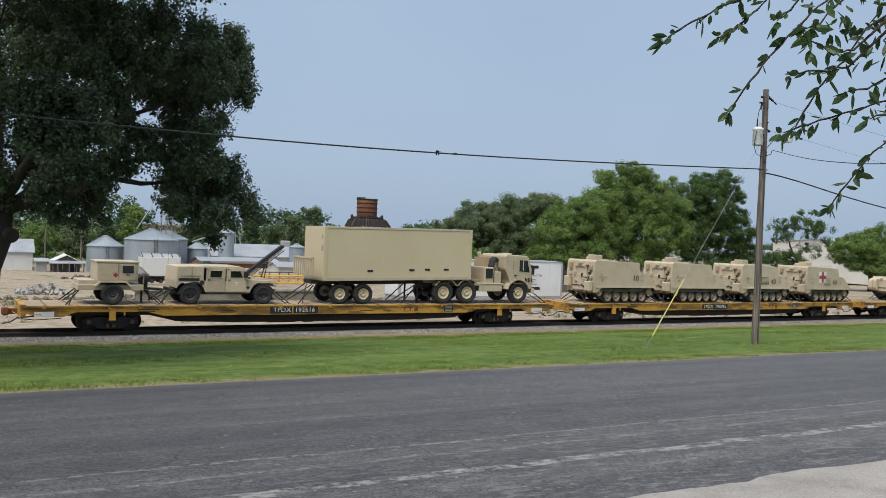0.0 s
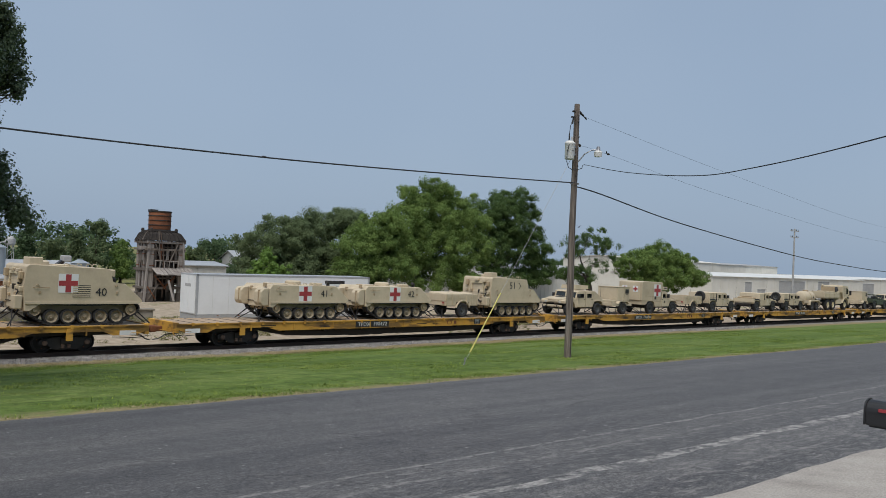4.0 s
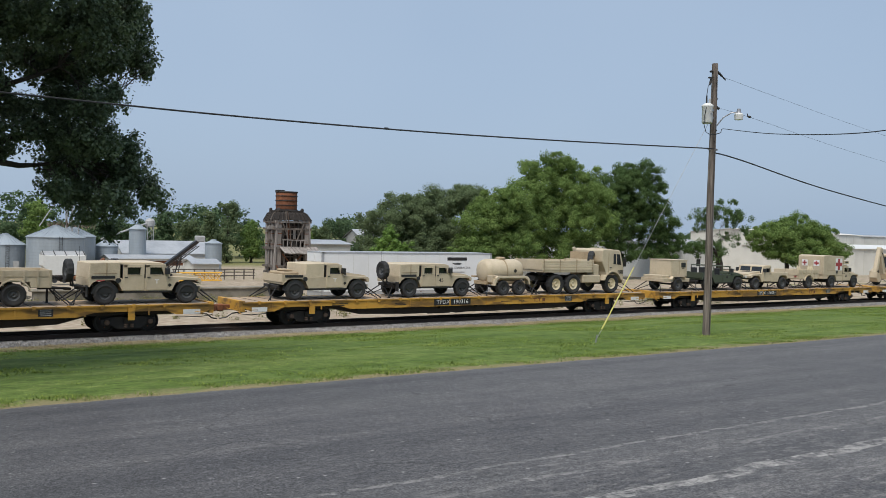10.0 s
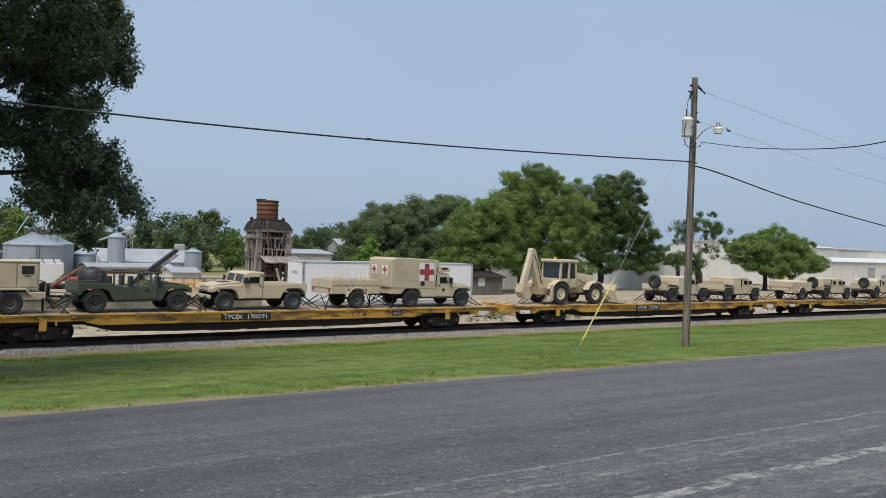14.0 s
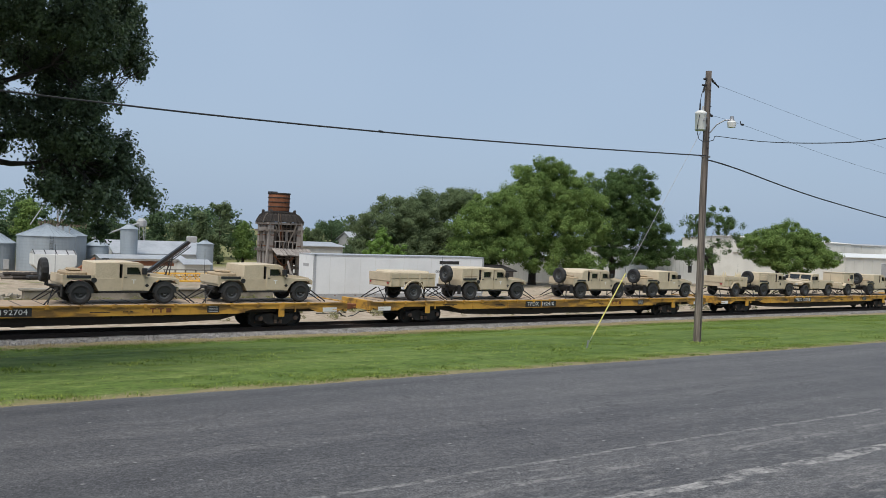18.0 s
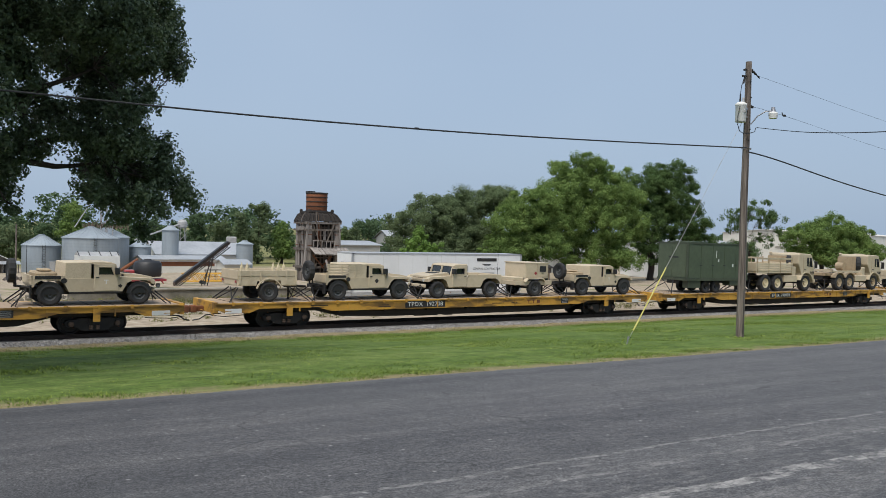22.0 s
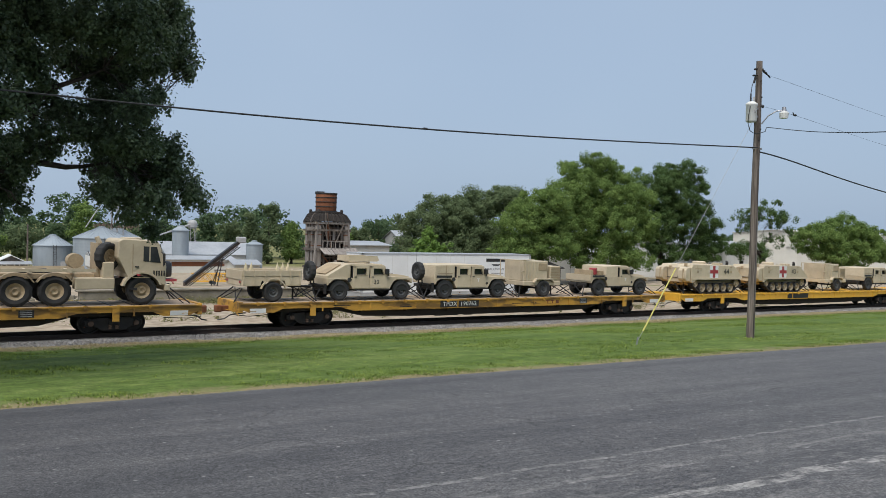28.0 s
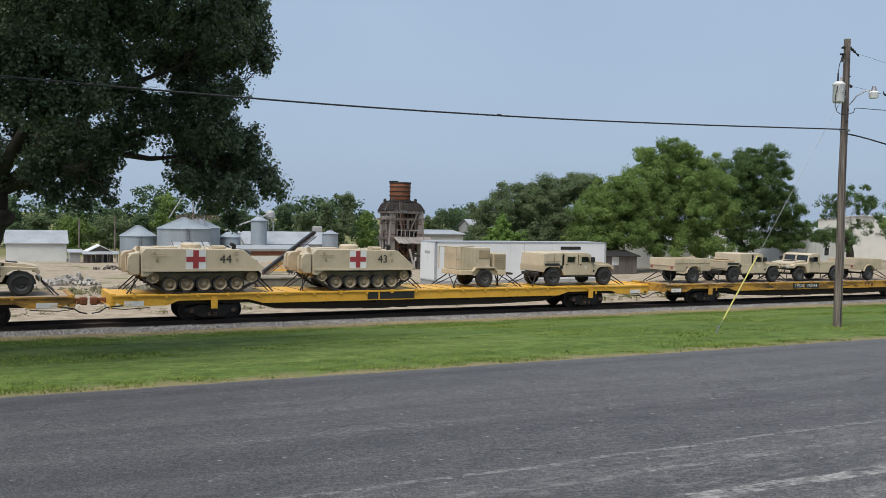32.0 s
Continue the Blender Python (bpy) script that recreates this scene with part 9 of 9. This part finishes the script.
# ---- the parked white trailer ----
def box_trailer():
    t = thing("box_trailer", "long parked white box trailer with dark lettering", "trailer")
    x0, x1, y0, y1, z0, z1 = 25.75, 40.25, 53.0, 55.5, -1.75, 1.42
    part("box", B((x0, x1, y0, y1, z0 + 0.42, z1), bev=0.02), WHITE, t)
    part("skirt", B((x0 + 0.05, x1 - 0.05, y0 - 0.01, y1 + 0.01, z0, z0 + 0.42)), GREYSIDE, t, "grey lower skirt")
    part("top_rail", B((x0 - 0.01, x1 + 0.01, y0 - 0.02, y1 + 0.02, z1 - 0.10, z1 + 0.01)), ROOFING, t)
    singles("corner_post", [(x0 - 0.02, x0 + 0.14, y0 - 0.02, y0 + 0.1, z0 + 0.4, z1), (x1 - 0.14, x1 + 0.02, y0 - 0.02, y0 + 0.1, z0 + 0.4, z1)], ROOFING, t)
    part("panel_joint", B(*[(x0 + 1.2 * i, x0 + 1.2 * i + 0.02, y0 - 0.008, y0, z0 + 0.45, z1 - 0.1) for i in range(1, 12)]), SIDING, t)
    part("door_leaf", B((x0 - 0.03, x0, y0 + 0.15, y0 + 1.2, z0 + 0.5, z1 - 0.12), (x0 - 0.03, x0, y0 + 1.25, y0 + 2.35, z0 + 0.5, z1 - 0.12)), WHITE, t)
    part("company_bar", B((36.1, 37.9, y0 - 0.012, y0 - 0.004, 0.86, 1.10)), DARKMETAL, t, "dark blue-grey bar where a name stands")
    part("logo_swoosh", B((36.6, 37.4, y0 - 0.012, y0 - 0.004, 0.62, 0.67), (36.75, 37.3, y0 - 0.0121, y0 - 0.004, 0.55, 0.60)), DARKMETAL, t)
    lettering("GENERAL CONTRACTOR", 0.24, DARKMETAL, t, pose(37.0, y0 - 0.006, 0.30), "small dark lettering", width=2.5)
    part("text_bar", B((36.6, 37.7, y0 - 0.012, y0 - 0.004, -0.06, 0.02), (36.6, 37.5, y0 - 0.012, y0 - 0.004, -0.24, -0.16), (36.6, 37.8, y0 - 0.012, y0 - 0.004, -0.42, -0.34), (36.3, 36.34, y0 - 0.012, y0 - 0.004, -0.42, 0.05), (36.3, 36.5, y0 - 0.0121, y0 - 0.004, -0.43, -0.39)), GREYSIDE, t)
    part("phone_bar", B((35.9, 38.1, y0 - 0.012, y0 - 0.004, -0.82, -0.60)), DARKMETAL, t)
    part("door_text_bar", B((x0 - 0.036, x0 - 0.03, y0 + 0.8, y0 + 1.7, 0.55, 0.75)), GREYSIDE, t)
    part("side_marker", B(*[(x0 + 1.6 * i, x0 + 1.6 * i + 0.1, y0 - 0.02, y0 - 0.008, z0 + 0.3, z0 + 0.36) for i in range(1, 9)]), RUST, t)
    part("dolly_block", B((x0 + 1.5, x0 + 2.5, y0 + 0.2, y1 - 0.2, land(54) - 0.1, z0), (x1 - 2.5, x1 - 1.5, y0 + 0.2, y1 - 0.2, land(54) - 0.1, z0)), DARKMETAL, t)


box_trailer()


# ---- yard machinery and clutter ----
def belt_conveyor():
    c = thing("belt_conveyor", "dark inclined belt conveyor with a white head box", "conveyor")
    g = land(84)
    a, b = Vector((21.5, 84, g + 0.35)), Vector((26.9, 84, 1.55))
    part("boom", tube(*[bar((a.x, yy, a.z + d), (b.x, yy, b.z + d), 0.05) for yy in (83.6, 84.4) for d in (-0.1, -0.62)], n=4), DARKMETAL, c)
    part("trough", prism([(a.x, a.z - 0.32), (b.x, b.z - 0.32), (b.x, b.z), (a.x, a.z)], 83.68, 84.32), OLDRUST, c)
    part("belt", prism([(a.x, a.z + 0.02), (b.x, b.z + 0.02), (b.x, b.z + 0.1), (a.x, a.z + 0.1)], 83.65, 84.35), BLACK, c)
    part("truss", tube(*[bar((a.x + (b.x - a.x) * u, 83.6, a.z + (b.z - a.z) * u), (a.x + (b.x - a.x) * (u + 0.06), 83.6, a.z + (b.z - a.z) * (u + 0.06) - 0.6), 0.035) for u in [0.07 * i for i in range(14)]], n=4), DARKMETAL, c)
    part("head_box", B((b.x - 0.2, b.x + 0.6, 83.5, 84.5, b.z - 0.2, b.z + 0.4), bev=0.08), GREYSIDE, c)
    part("support_leg", tube(bar((24.6, 83.5, g), (25.2, 83.6, 0.0), 0.05), bar((24.0, 83.5, g), (25.2, 83.6, 0.0), 0.05), bar((24.6, 84.5, g), (25.2, 84.4, 0.0), 0.05), n=5), DARKMETAL, c)
    for y in (83.4, 84.6):
        wheel(c, 24.3, y, 0.35, 0.2, 0.18, lugs=0)
    for o in c.children:
        if o.name.startswith("wheel"):
            o.location.z = g


belt_conveyor()


def seed_tender():
    c = thing("hopper_trailer", "white grain hopper trailer with a brown discharge auger", "hopper trailer")
    y0, g = 90.0, land(90)
    part("hopper", prism([(13.5, -1.3), (14.4, -2.2), (16.4, -2.2), (17.4, -1.3), (17.4, -0.25), (13.5, -0.25)], y0 - 1.2, y0 + 1.2, 0.03), SIDING, c)
    part("tarp_bow", tube(*[[(x, y0 - 1.2, -0.25, 0.04), (x, y0, 0.15, 0.04), (x, y0 + 1.2, -0.25, 0.04)] for x in (13.6, 14.6, 15.6, 16.6, 17.3)], n=5), DARKMETAL, c)
    part("tarp", prism([(y0 - 1.15, -0.25), (y0, 0.10), (y0 + 1.15, -0.25)], 13.5, 17.4, axis="x"), GREYSIDE, c)
    part("frame", B((13.2, 18.6, y0 - 0.8, y0 + 0.8, g + 0.55, g + 0.75)), DARKMETAL, c)
    part("auger", tube([(16.2, y0 - 1.5, -2.5, 0.16), (19.0, y0 - 1.7, -0.55, 0.16)], n=10), RUST, c)
    for x in (14.6, 15.5):
        for sy in (-1, 1):
            wheel(c, x, y0 + sy * 0.95, 0.42, 0.26, 0.22, lugs=0)
    for o in c.children:
        if o.name.startswith("wheel"):
            o.location.z = g
    return c


seed_tender()


def tank_cart():
    c = thing("spray_tank_trailer", "black plastic tank on a dark red farm trailer", "tank trailer")
    x, y, g = 18.1, 80.0, land(80)
    part("tank", lathe([(0, -1.75), (1.15, -1.75), (1.22, -1.6), (1.22, -0.55), (1.0, -0.35), (0.35, -0.28), (0.3, -0.18), (0, -0.18)], "z", 24, (x, y, 0)), BLACK, c, smooth=True)
    part("frame", B((x - 2.1, x + 1.5, y - 0.9, y + 0.9, g + 0.7, g + 0.9)), RED, c, "dark red frame")
    part("fender", join(*[prism(arch(x + 0.2 + dx, g + 0.38, 0.5, 165, 15) + arch(x + 0.2 + dx, g + 0.38, 0.44, 15, 165), y - 1.25, y - 0.95) for dx in (-0.5, 0.5)]), RED, c)
    part("pump_rack", B((x - 2.0, x - 1.3, y - 0.8, y + 0.5, g + 0.9, g + 1.7), bev=0.05), RED, c)
    for dx in (-0.3, 0.7):
        for sy in (-1, 1):
            wheel(c, x + dx, y + sy * 1.05, 0.37, 0.24, 0.2, lugs=0)
    for o in c.children:
        if o.name.startswith("wheel"):
            o.location.z = g
    return c


tank_cart()


def yellow_header():
    c = thing("lattice_boom", "yellow steel lattice boom lying in the yard", "lattice boom")
    y, g = 92.0, land(92)
    ways = []
    for dy in (0, 0.9):
        for z in (0.15, 1.0):
            ways.append(bar((24.5, y + dy, g + z), (32.2, y + dy, g + z), 0.06))
        for i in range(11):
            ways.append(bar((24.5 + 0.7 * i, y + dy, g + 0.15), (25.2 + 0.7 * i, y + dy, g + 1.0), 0.04))
            ways.append(bar((25.2 + 0.7 * i, y + dy, g + 0.15), (24.5 + 0.7 * i, y + dy, g + 1.0), 0.04))
    part("lattice", tube(*ways, n=5), YELLOW_NEW, c)
    for i in range(12):
        part("cross_tie", tube(bar((24.5 + 0.7 * i, y, g + 1.0), (24.5 + 0.7 * i, y + 0.9, g + 1.0), 0.04), n=5), YELLOW_NEW, c)


yellow_header()


solo("dock_wall", B((8.5, 25.2, 58.6, 59.3, land(59) - 0.3, -1.45), (8.3, 25.3, 58.5, 59.4, -1.45, -1.32), bev=0.03), STAINED, "low stained concrete dock wall in the dirt yard", "wall", "structure")


def rubble(name, label, cx, cy, sx, sy, hgt, k, seed, material):
    """A heap of broken pieces."""
    rng = random.Random(seed)
    bm = bmesh.new()
    for _ in range(k):
        a, r = rng.uniform(0, 6.28), math.sqrt(rng.random())
        x, y = cx + sx * r * math.cos(a), cy + sy * r * math.sin(a)
        s_ = rng.uniform(0.12, 0.38)
        z = land(y) + hgt * (1 - r) * rng.uniform(0.3, 1) + s_ * 0.3
        m = Matrix.Translation((x, y, z)) @ Euler((rng.uniform(0, 3), rng.uniform(0, 3), rng.uniform(0, 3))).to_matrix().to_4x4() @ Matrix.Diagonal((s_ * rng.uniform(0.6, 1.8), s_, s_ * rng.uniform(0.4, 1), 1))
        bmesh.ops.create_cube(bm, size=1.0, matrix=m)
    ob = solo(name, bm, material, label, "rubble", "stuff")
    return ob


rubble("rubble_heap", "heap of broken grey concrete and wood in the yard", 3.4, 71, 2.2, 1.5, 0.9, 70, 3, CONCRETE)
rubble("rubble_heap", "scattered dark logs and debris in the yard", 12.0, 104, 5.0, 2.0, 0.7, 70, 4, OLDWOOD)
rubble("rubble_heap", "low scattered debris along the yard edge", 19.0, 108, 6.0, 2.0, 0.4, 60, 6, OLDWOOD)
rubble("dirt_clods", "low ridge of pale dirt clods along the yard bank", 12.0, 62.5, 12.0, 1.0, 0.25, 150, 14, STAINED)


def log_pile():
    """Dark sawn logs heaped before the bins."""
    rng = random.Random(19)
    for i in range(26):
        row = 0 if i < 13 else 1 if i < 21 else 2
        y = 100.5 + rng.uniform(-1.2, 1.2)
        x = 13.0 + (i % 13) * 0.62 + row * 0.5 + rng.uniform(-0.2, 0.2)
        r, a = rng.uniform(0.16, 0.28), rng.uniform(-0.5, 0.5)
        z = land(y) + 0.2 + 0.42 * row
        solo("log", tube([(x - 0.9 * math.cos(a), y - 0.9 * math.sin(a), z, r), (x + 0.9 * math.cos(a), y + 0.9 * math.sin(a), z + rng.uniform(-0.05, 0.08), r * 0.9)], n=8), BLACKWOOD if i % 3 else OLDWOOD, "dark weathered log in a heap on the dirt yard", "log", group="logs in the yard")


log_pile()
fence = thing("pipe_fence", "low grey rail fence near the old tower", "fence")
for i in range(9):
    part("fence_post", B((28.5 + 1.2 * i, 28.62 + 1.2 * i, 97.9, 98.0, land(98) - 0.2, land(98) + 1.3)), OLDWOOD, fence)
for z in (0.5, 0.9, 1.25):
    part("fence_rail", B((28.4, 38.3, 97.86, 97.9, land(98) + z - 0.06, land(98) + z + 0.06)), OLDWOOD, fence)


def weeds():
    rng = np.random.default_rng(31)
    blobs = []
    for _ in range(170):
        x, y = rng.uniform(-6, 60), rng.uniform(41.5, 47.5)
        blobs.append((x, y, land(y) + 0.1, 0.5, 0.4, 0.16))
    for _ in range(90):
        x, y = rng.uniform(-2, 27), rng.uniform(55.5, 58.4)
        blobs.append((x, y, land(y) + 0.15, 0.7, 0.5, 0.25))
    ob = leaf_cloud("weeds", blobs, 1100, 30, 0.075, 0.25, leaf_mat("dry_weeds", (0.11, 0.115, 0.045), (0.14, 0.15, 0.05), (0.28, 0.25, 0.11), 0.7, 0.3), None, 17, 0.0)
    tagged(ob, "patchy dry green weeds beyond the track", "weeds", kind="stuff")


weeds()


# ---- the train, wagon by wagon ----
WAGONS = {k: ride(wagon(k), CAR0 + k * CAR_P + {10: 0.35, 11: 0.85, 12: 1.2}.get(k, 0.0), 0.0) for k in range(-1, 13)}

h_full = hmmwv("utility_truck", "tan four-door utility truck with a flat cargo cover")
h_full_spare = hmmwv("utility_truck", "tan four-door utility truck with a spare wheel behind", spare=True)
h_half = hmmwv("utility_truck", "tan two-door utility truck with short cover and open bed", 2, "half")
h_half_spare = hmmwv("utility_truck", "tan two-door utility truck with short cover and spare wheel", 2, "half", spare=True)
h_bed = hmmwv("utility_truck", "tan two-door pickup-style utility truck with an open bed", 2, "bed")
h_turret = hmmwv("utility_truck", "tan armoured utility truck with a shielded roof turret", 4, "slant", True)
h_turret_no = hmmwv("utility_truck", "tan armoured utility truck with roof turret and number 30", 4, "slant", True, numbers="30", spare=True)
h_45 = hmmwv("utility_truck", "tan four-door utility truck with black number 45 on its door", spare=True, numbers="45")
h_rack = hmmwv("utility_truck", "tan two-door utility truck with slatted bed rack", 2, "half", spare=True, rack=True)
h_red = hmmwv("utility_truck", "tan two-door utility truck with a red drum in its bed", 2, "half", canister=True)
h_green = hmmwv("utility_truck", "dark olive green open utility truck with no roof", 2, "open", paint=OLIVE)
ambulance = hmmwv("field_ambulance", "tan field ambulance truck with a tall box body and red crosses", 2, "ambulance")
ambulance["category"] = "ambulance"
t_cargo = cargo_trailer("cargo_trailer", "small tan two-wheeled cargo trailer chained to the deck")
t_stake = cargo_trailer("cargo_trailer", "small tan cargo trailer with pale pointed stakes along its side", 1)
t_load = cargo_trailer("cargo_trailer", "small tan cargo trailer with a folded tarpaulin load", 0, True)
t_gen = generator_trailer("generator_trailer", "boxy tan generator trailer with a dark side panel")
t_gen_box = generator_trailer("generator_trailer", "tan trailer with a tall box shelter and small window", None)
t_gen_tall = generator_trailer("generator_trailer", "tall tan generator trailer with louvred radiator box and pipe cage", True)
t_tank = tank_trailer("water_tank_trailer", "rounded tan water tank trailer on two axles")

used = set()


def again(ob):
    """The thing itself the first time, a copy after that."""
    if ob.name in used:
        return copy_thing(ob, Matrix())
    used.add(ob.name)
    return ob


# wagon, metres from its middle, thing, heading
load(0, -10.00, again(t_gen))
load(0, -4.99, again(h_full))
load(0, 3.98, box_semi("box_semitrailer", "pale tan military van semitrailer coupled to its tractor"))
load(0, 9.13, fmtv("tractor_truck", "tan six-wheeled cab-over tractor pulling a van semitrailer", "tractor"))
load(1, -9.04, carrier("tracked_carrier", "tall tan tracked command carrier with black number 10", True, number="10", grille=False))
load(1, -2.65, carrier("tracked_carrier", "tall tan tracked command carrier with a pale letter T", True, mark="T"))
load(1, 3.91, carrier("tracked_carrier", "tall tan tracked command carrier with a side grille and number 40", True, number="40", grille=True))
load(1, 10.73, carrier("tracked_carrier", "tall tan tracked ambulance carrier with red cross and number 40", True, True, "40", True))
load(2, -5.94, carrier("tracked_carrier", "low tan tracked ambulance carrier with red cross and number 41", False, True, "41"))
load(2, 0.29, carrier("tracked_carrier", "low tan tracked ambulance carrier with red cross and number 42", False, True, "42"))
load(2, 5.78, again(t_load))
load(2, 10.65, carrier("tracked_carrier", "tall tan tracked command carrier with number 51 and an arrow", True, number="51", arrow=True))
load(3, -9.99, again(h_turret), 180)
load(3, -4.93, again(t_gen_box))
load(3, 0.58, again(ambulance))
load(3, 5.69, again(t_cargo))
load(3, 10.79, again(h_full_spare))
load(4, -9.06, again(h_half))
load(4, -2.57, again(h_45))
load(4, 2.64, again(t_tank))
load(4, 8.46, fmtv("cargo_truck", "tan six-wheeled cab-over cargo truck with drop-side bed", "cargo"))
load(5, -11.16, again(t_gen_box))
load(5, -6.27, again(h_green))
load(5, -0.67, again(h_bed), 180)
load(5, 4.58, again(t_stake))
load(5, 9.60, again(ambulance))
load(6, -8.01, backhoe("backhoe_loader", "tan backhoe loader with folded rear boom and lowered front bucket"))
load(6, 3.01, again(h_half_spare))
load(6, 9.47, again(h_half))
load(7, -10.69, again(t_load))
load(7, -5.21, again(h_full_spare))
load(7, 3.38, hmmwv("utility_truck", "tan four-door utility truck with a short pale cover and spare wheel", 4, "short", spare=True))
load(7, 10.08, again(h_half_spare))
load(8, -10.91, again(t_stake))
load(8, -5.70, again(h_rack))
load(8, 0.03, again(h_bed), 180)
load(8, 4.86, again(t_gen))
load(8, 10.17, again(h_half_spare))
load(9, -8.26, green_van("van_trailer", "dark green boxy van trailer with panelled sides on two axles"))
load(9, -0.27, fmtv("cargo_truck", "tan six-wheeled cargo truck with slatted bed and top rails", "cargo", rail=True))
load(9, 8.84, fmtv("flatbed_truck", "tan six-wheeled cab-over truck with a bare flat frame", "flat", rim=TAN_DARK))
load(10, -11.50, again(t_stake))
load(10, -6.47, again(h_turret_no))
load(10, -0.45, again(h_full_spare))
load(10, 4.47, again(t_gen_tall))
load(10, 10.38, again(h_red))
load(11, -9.49, carrier("tracked_carrier", "low tan tracked ambulance carrier with red cross and number 44", False, True, "44"))
load(11, -2.20, carrier("tracked_carrier", "low tan tracked ambulance carrier with red cross and number 43", False, True, "43"))
load(11, 4.42, again(t_gen_tall))
load(11, 10.30, again(h_full))
load(12, -9.84, again(t_cargo))
load(12, -4.86, again(h_half))
load(12, 1.00, again(h_bed), 180)
load(12, 6.18, again(t_cargo))


# ---- a small bird: sits on the cable, then flies off along the track ----
def small_bird():
    b = thing("bird", "small dark bird that leaves the cable and flies off", "bird")
    part("body", lathe([(0, -0.075), (0.014, -0.05), (0.028, -0.01), (0.030, 0.02), (0.020, 0.05), (0.017, 0.062), (0.006, 0.078), (0, 0.088)], "x", 12), DARKMETAL, b, smooth=True)
    part("tail", prism([(-0.06, -0.008), (-0.13, -0.024), (-0.13, 0.024), (-0.06, 0.008)], -0.003, 0.003, axis="z"), DARKMETAL, b)
    wings = []
    for sy in (-1, 1):
        w = part("wing", prism([(0.03, 0), (0.035, sy * 0.06), (0.0, sy * 0.14), (-0.03, sy * 0.10), (-0.035, 0)], -0.003, 0.003, axis="z"), DARKMETAL, b)
        w.location = (0.005, sy * 0.015, 0.015)
        wings.append((w, sy))
    return b, wings


BIRD, WINGS = small_bird()


# ---- what moves: the train rolls by, and the wheels turn ----
def motions():
    beat = [2.0 * i for i in range(17)]
    for ob, s0, dz, turn in MOVERS:
        walk(ob, [(t, TRACK @ pose(s0 - gone(t), 0, dz, 0, 0, turn)) for t in beat])
    spins = [i * 2 / 30 for i in range(481)]
    turns = [-math.degrees(gone(t) / 0.44) for t in spins]
    for wagon_ob in WAGONS.values():
        for ws in [c for c in wagon_ob.children if c.name.startswith("wheelset")]:
            at = tuple(ws.location)
            walk(ws, [(t, pose(*at, 0, a % 360, 0)) for t, a in zip(spins, turns)])
    flight = [(0, 9.9, 17.6, 5.575, 200), (1.3, 9.9, 17.6, 5.575, 200), (1.5, 9.95, 17.62, 5.70, 150), (1.65, 10.0, 17.8, 5.98, 90), (1.8, 10.2, 18.2, 6.08, 30), (2.0, 10.94, 18.6, 6.0, 15), (2.25, 12.7, 19.1, 5.92, 12), (2.5, 14.84, 19.6, 5.71, 12),
              (2.75, 17.5, 20.2, 5.3, 14), (3.2, 23.0, 22.0, 4.7, 18), (5.0, 45, 31, 6.0, 22), (10.0, 110, 60, 15, 22), (32.0, 420, 190, 45, 22)]
    walk(BIRD, [(t, pose(x, y, z, 0, 0, a)) for t, x, y, z, a in flight])
    beats = [0.0, 1.4] + [1.5 + 0.1 * i for i in range(36)] + [32.0]
    for w, sy in WINGS:
        at = tuple(w.location)
        walk(w, [(t, pose(*at, sy * (-75 if t < 1.45 else 38 if i % 2 else -28), 0, 0)) for i, t in enumerate(beats)])


motions()
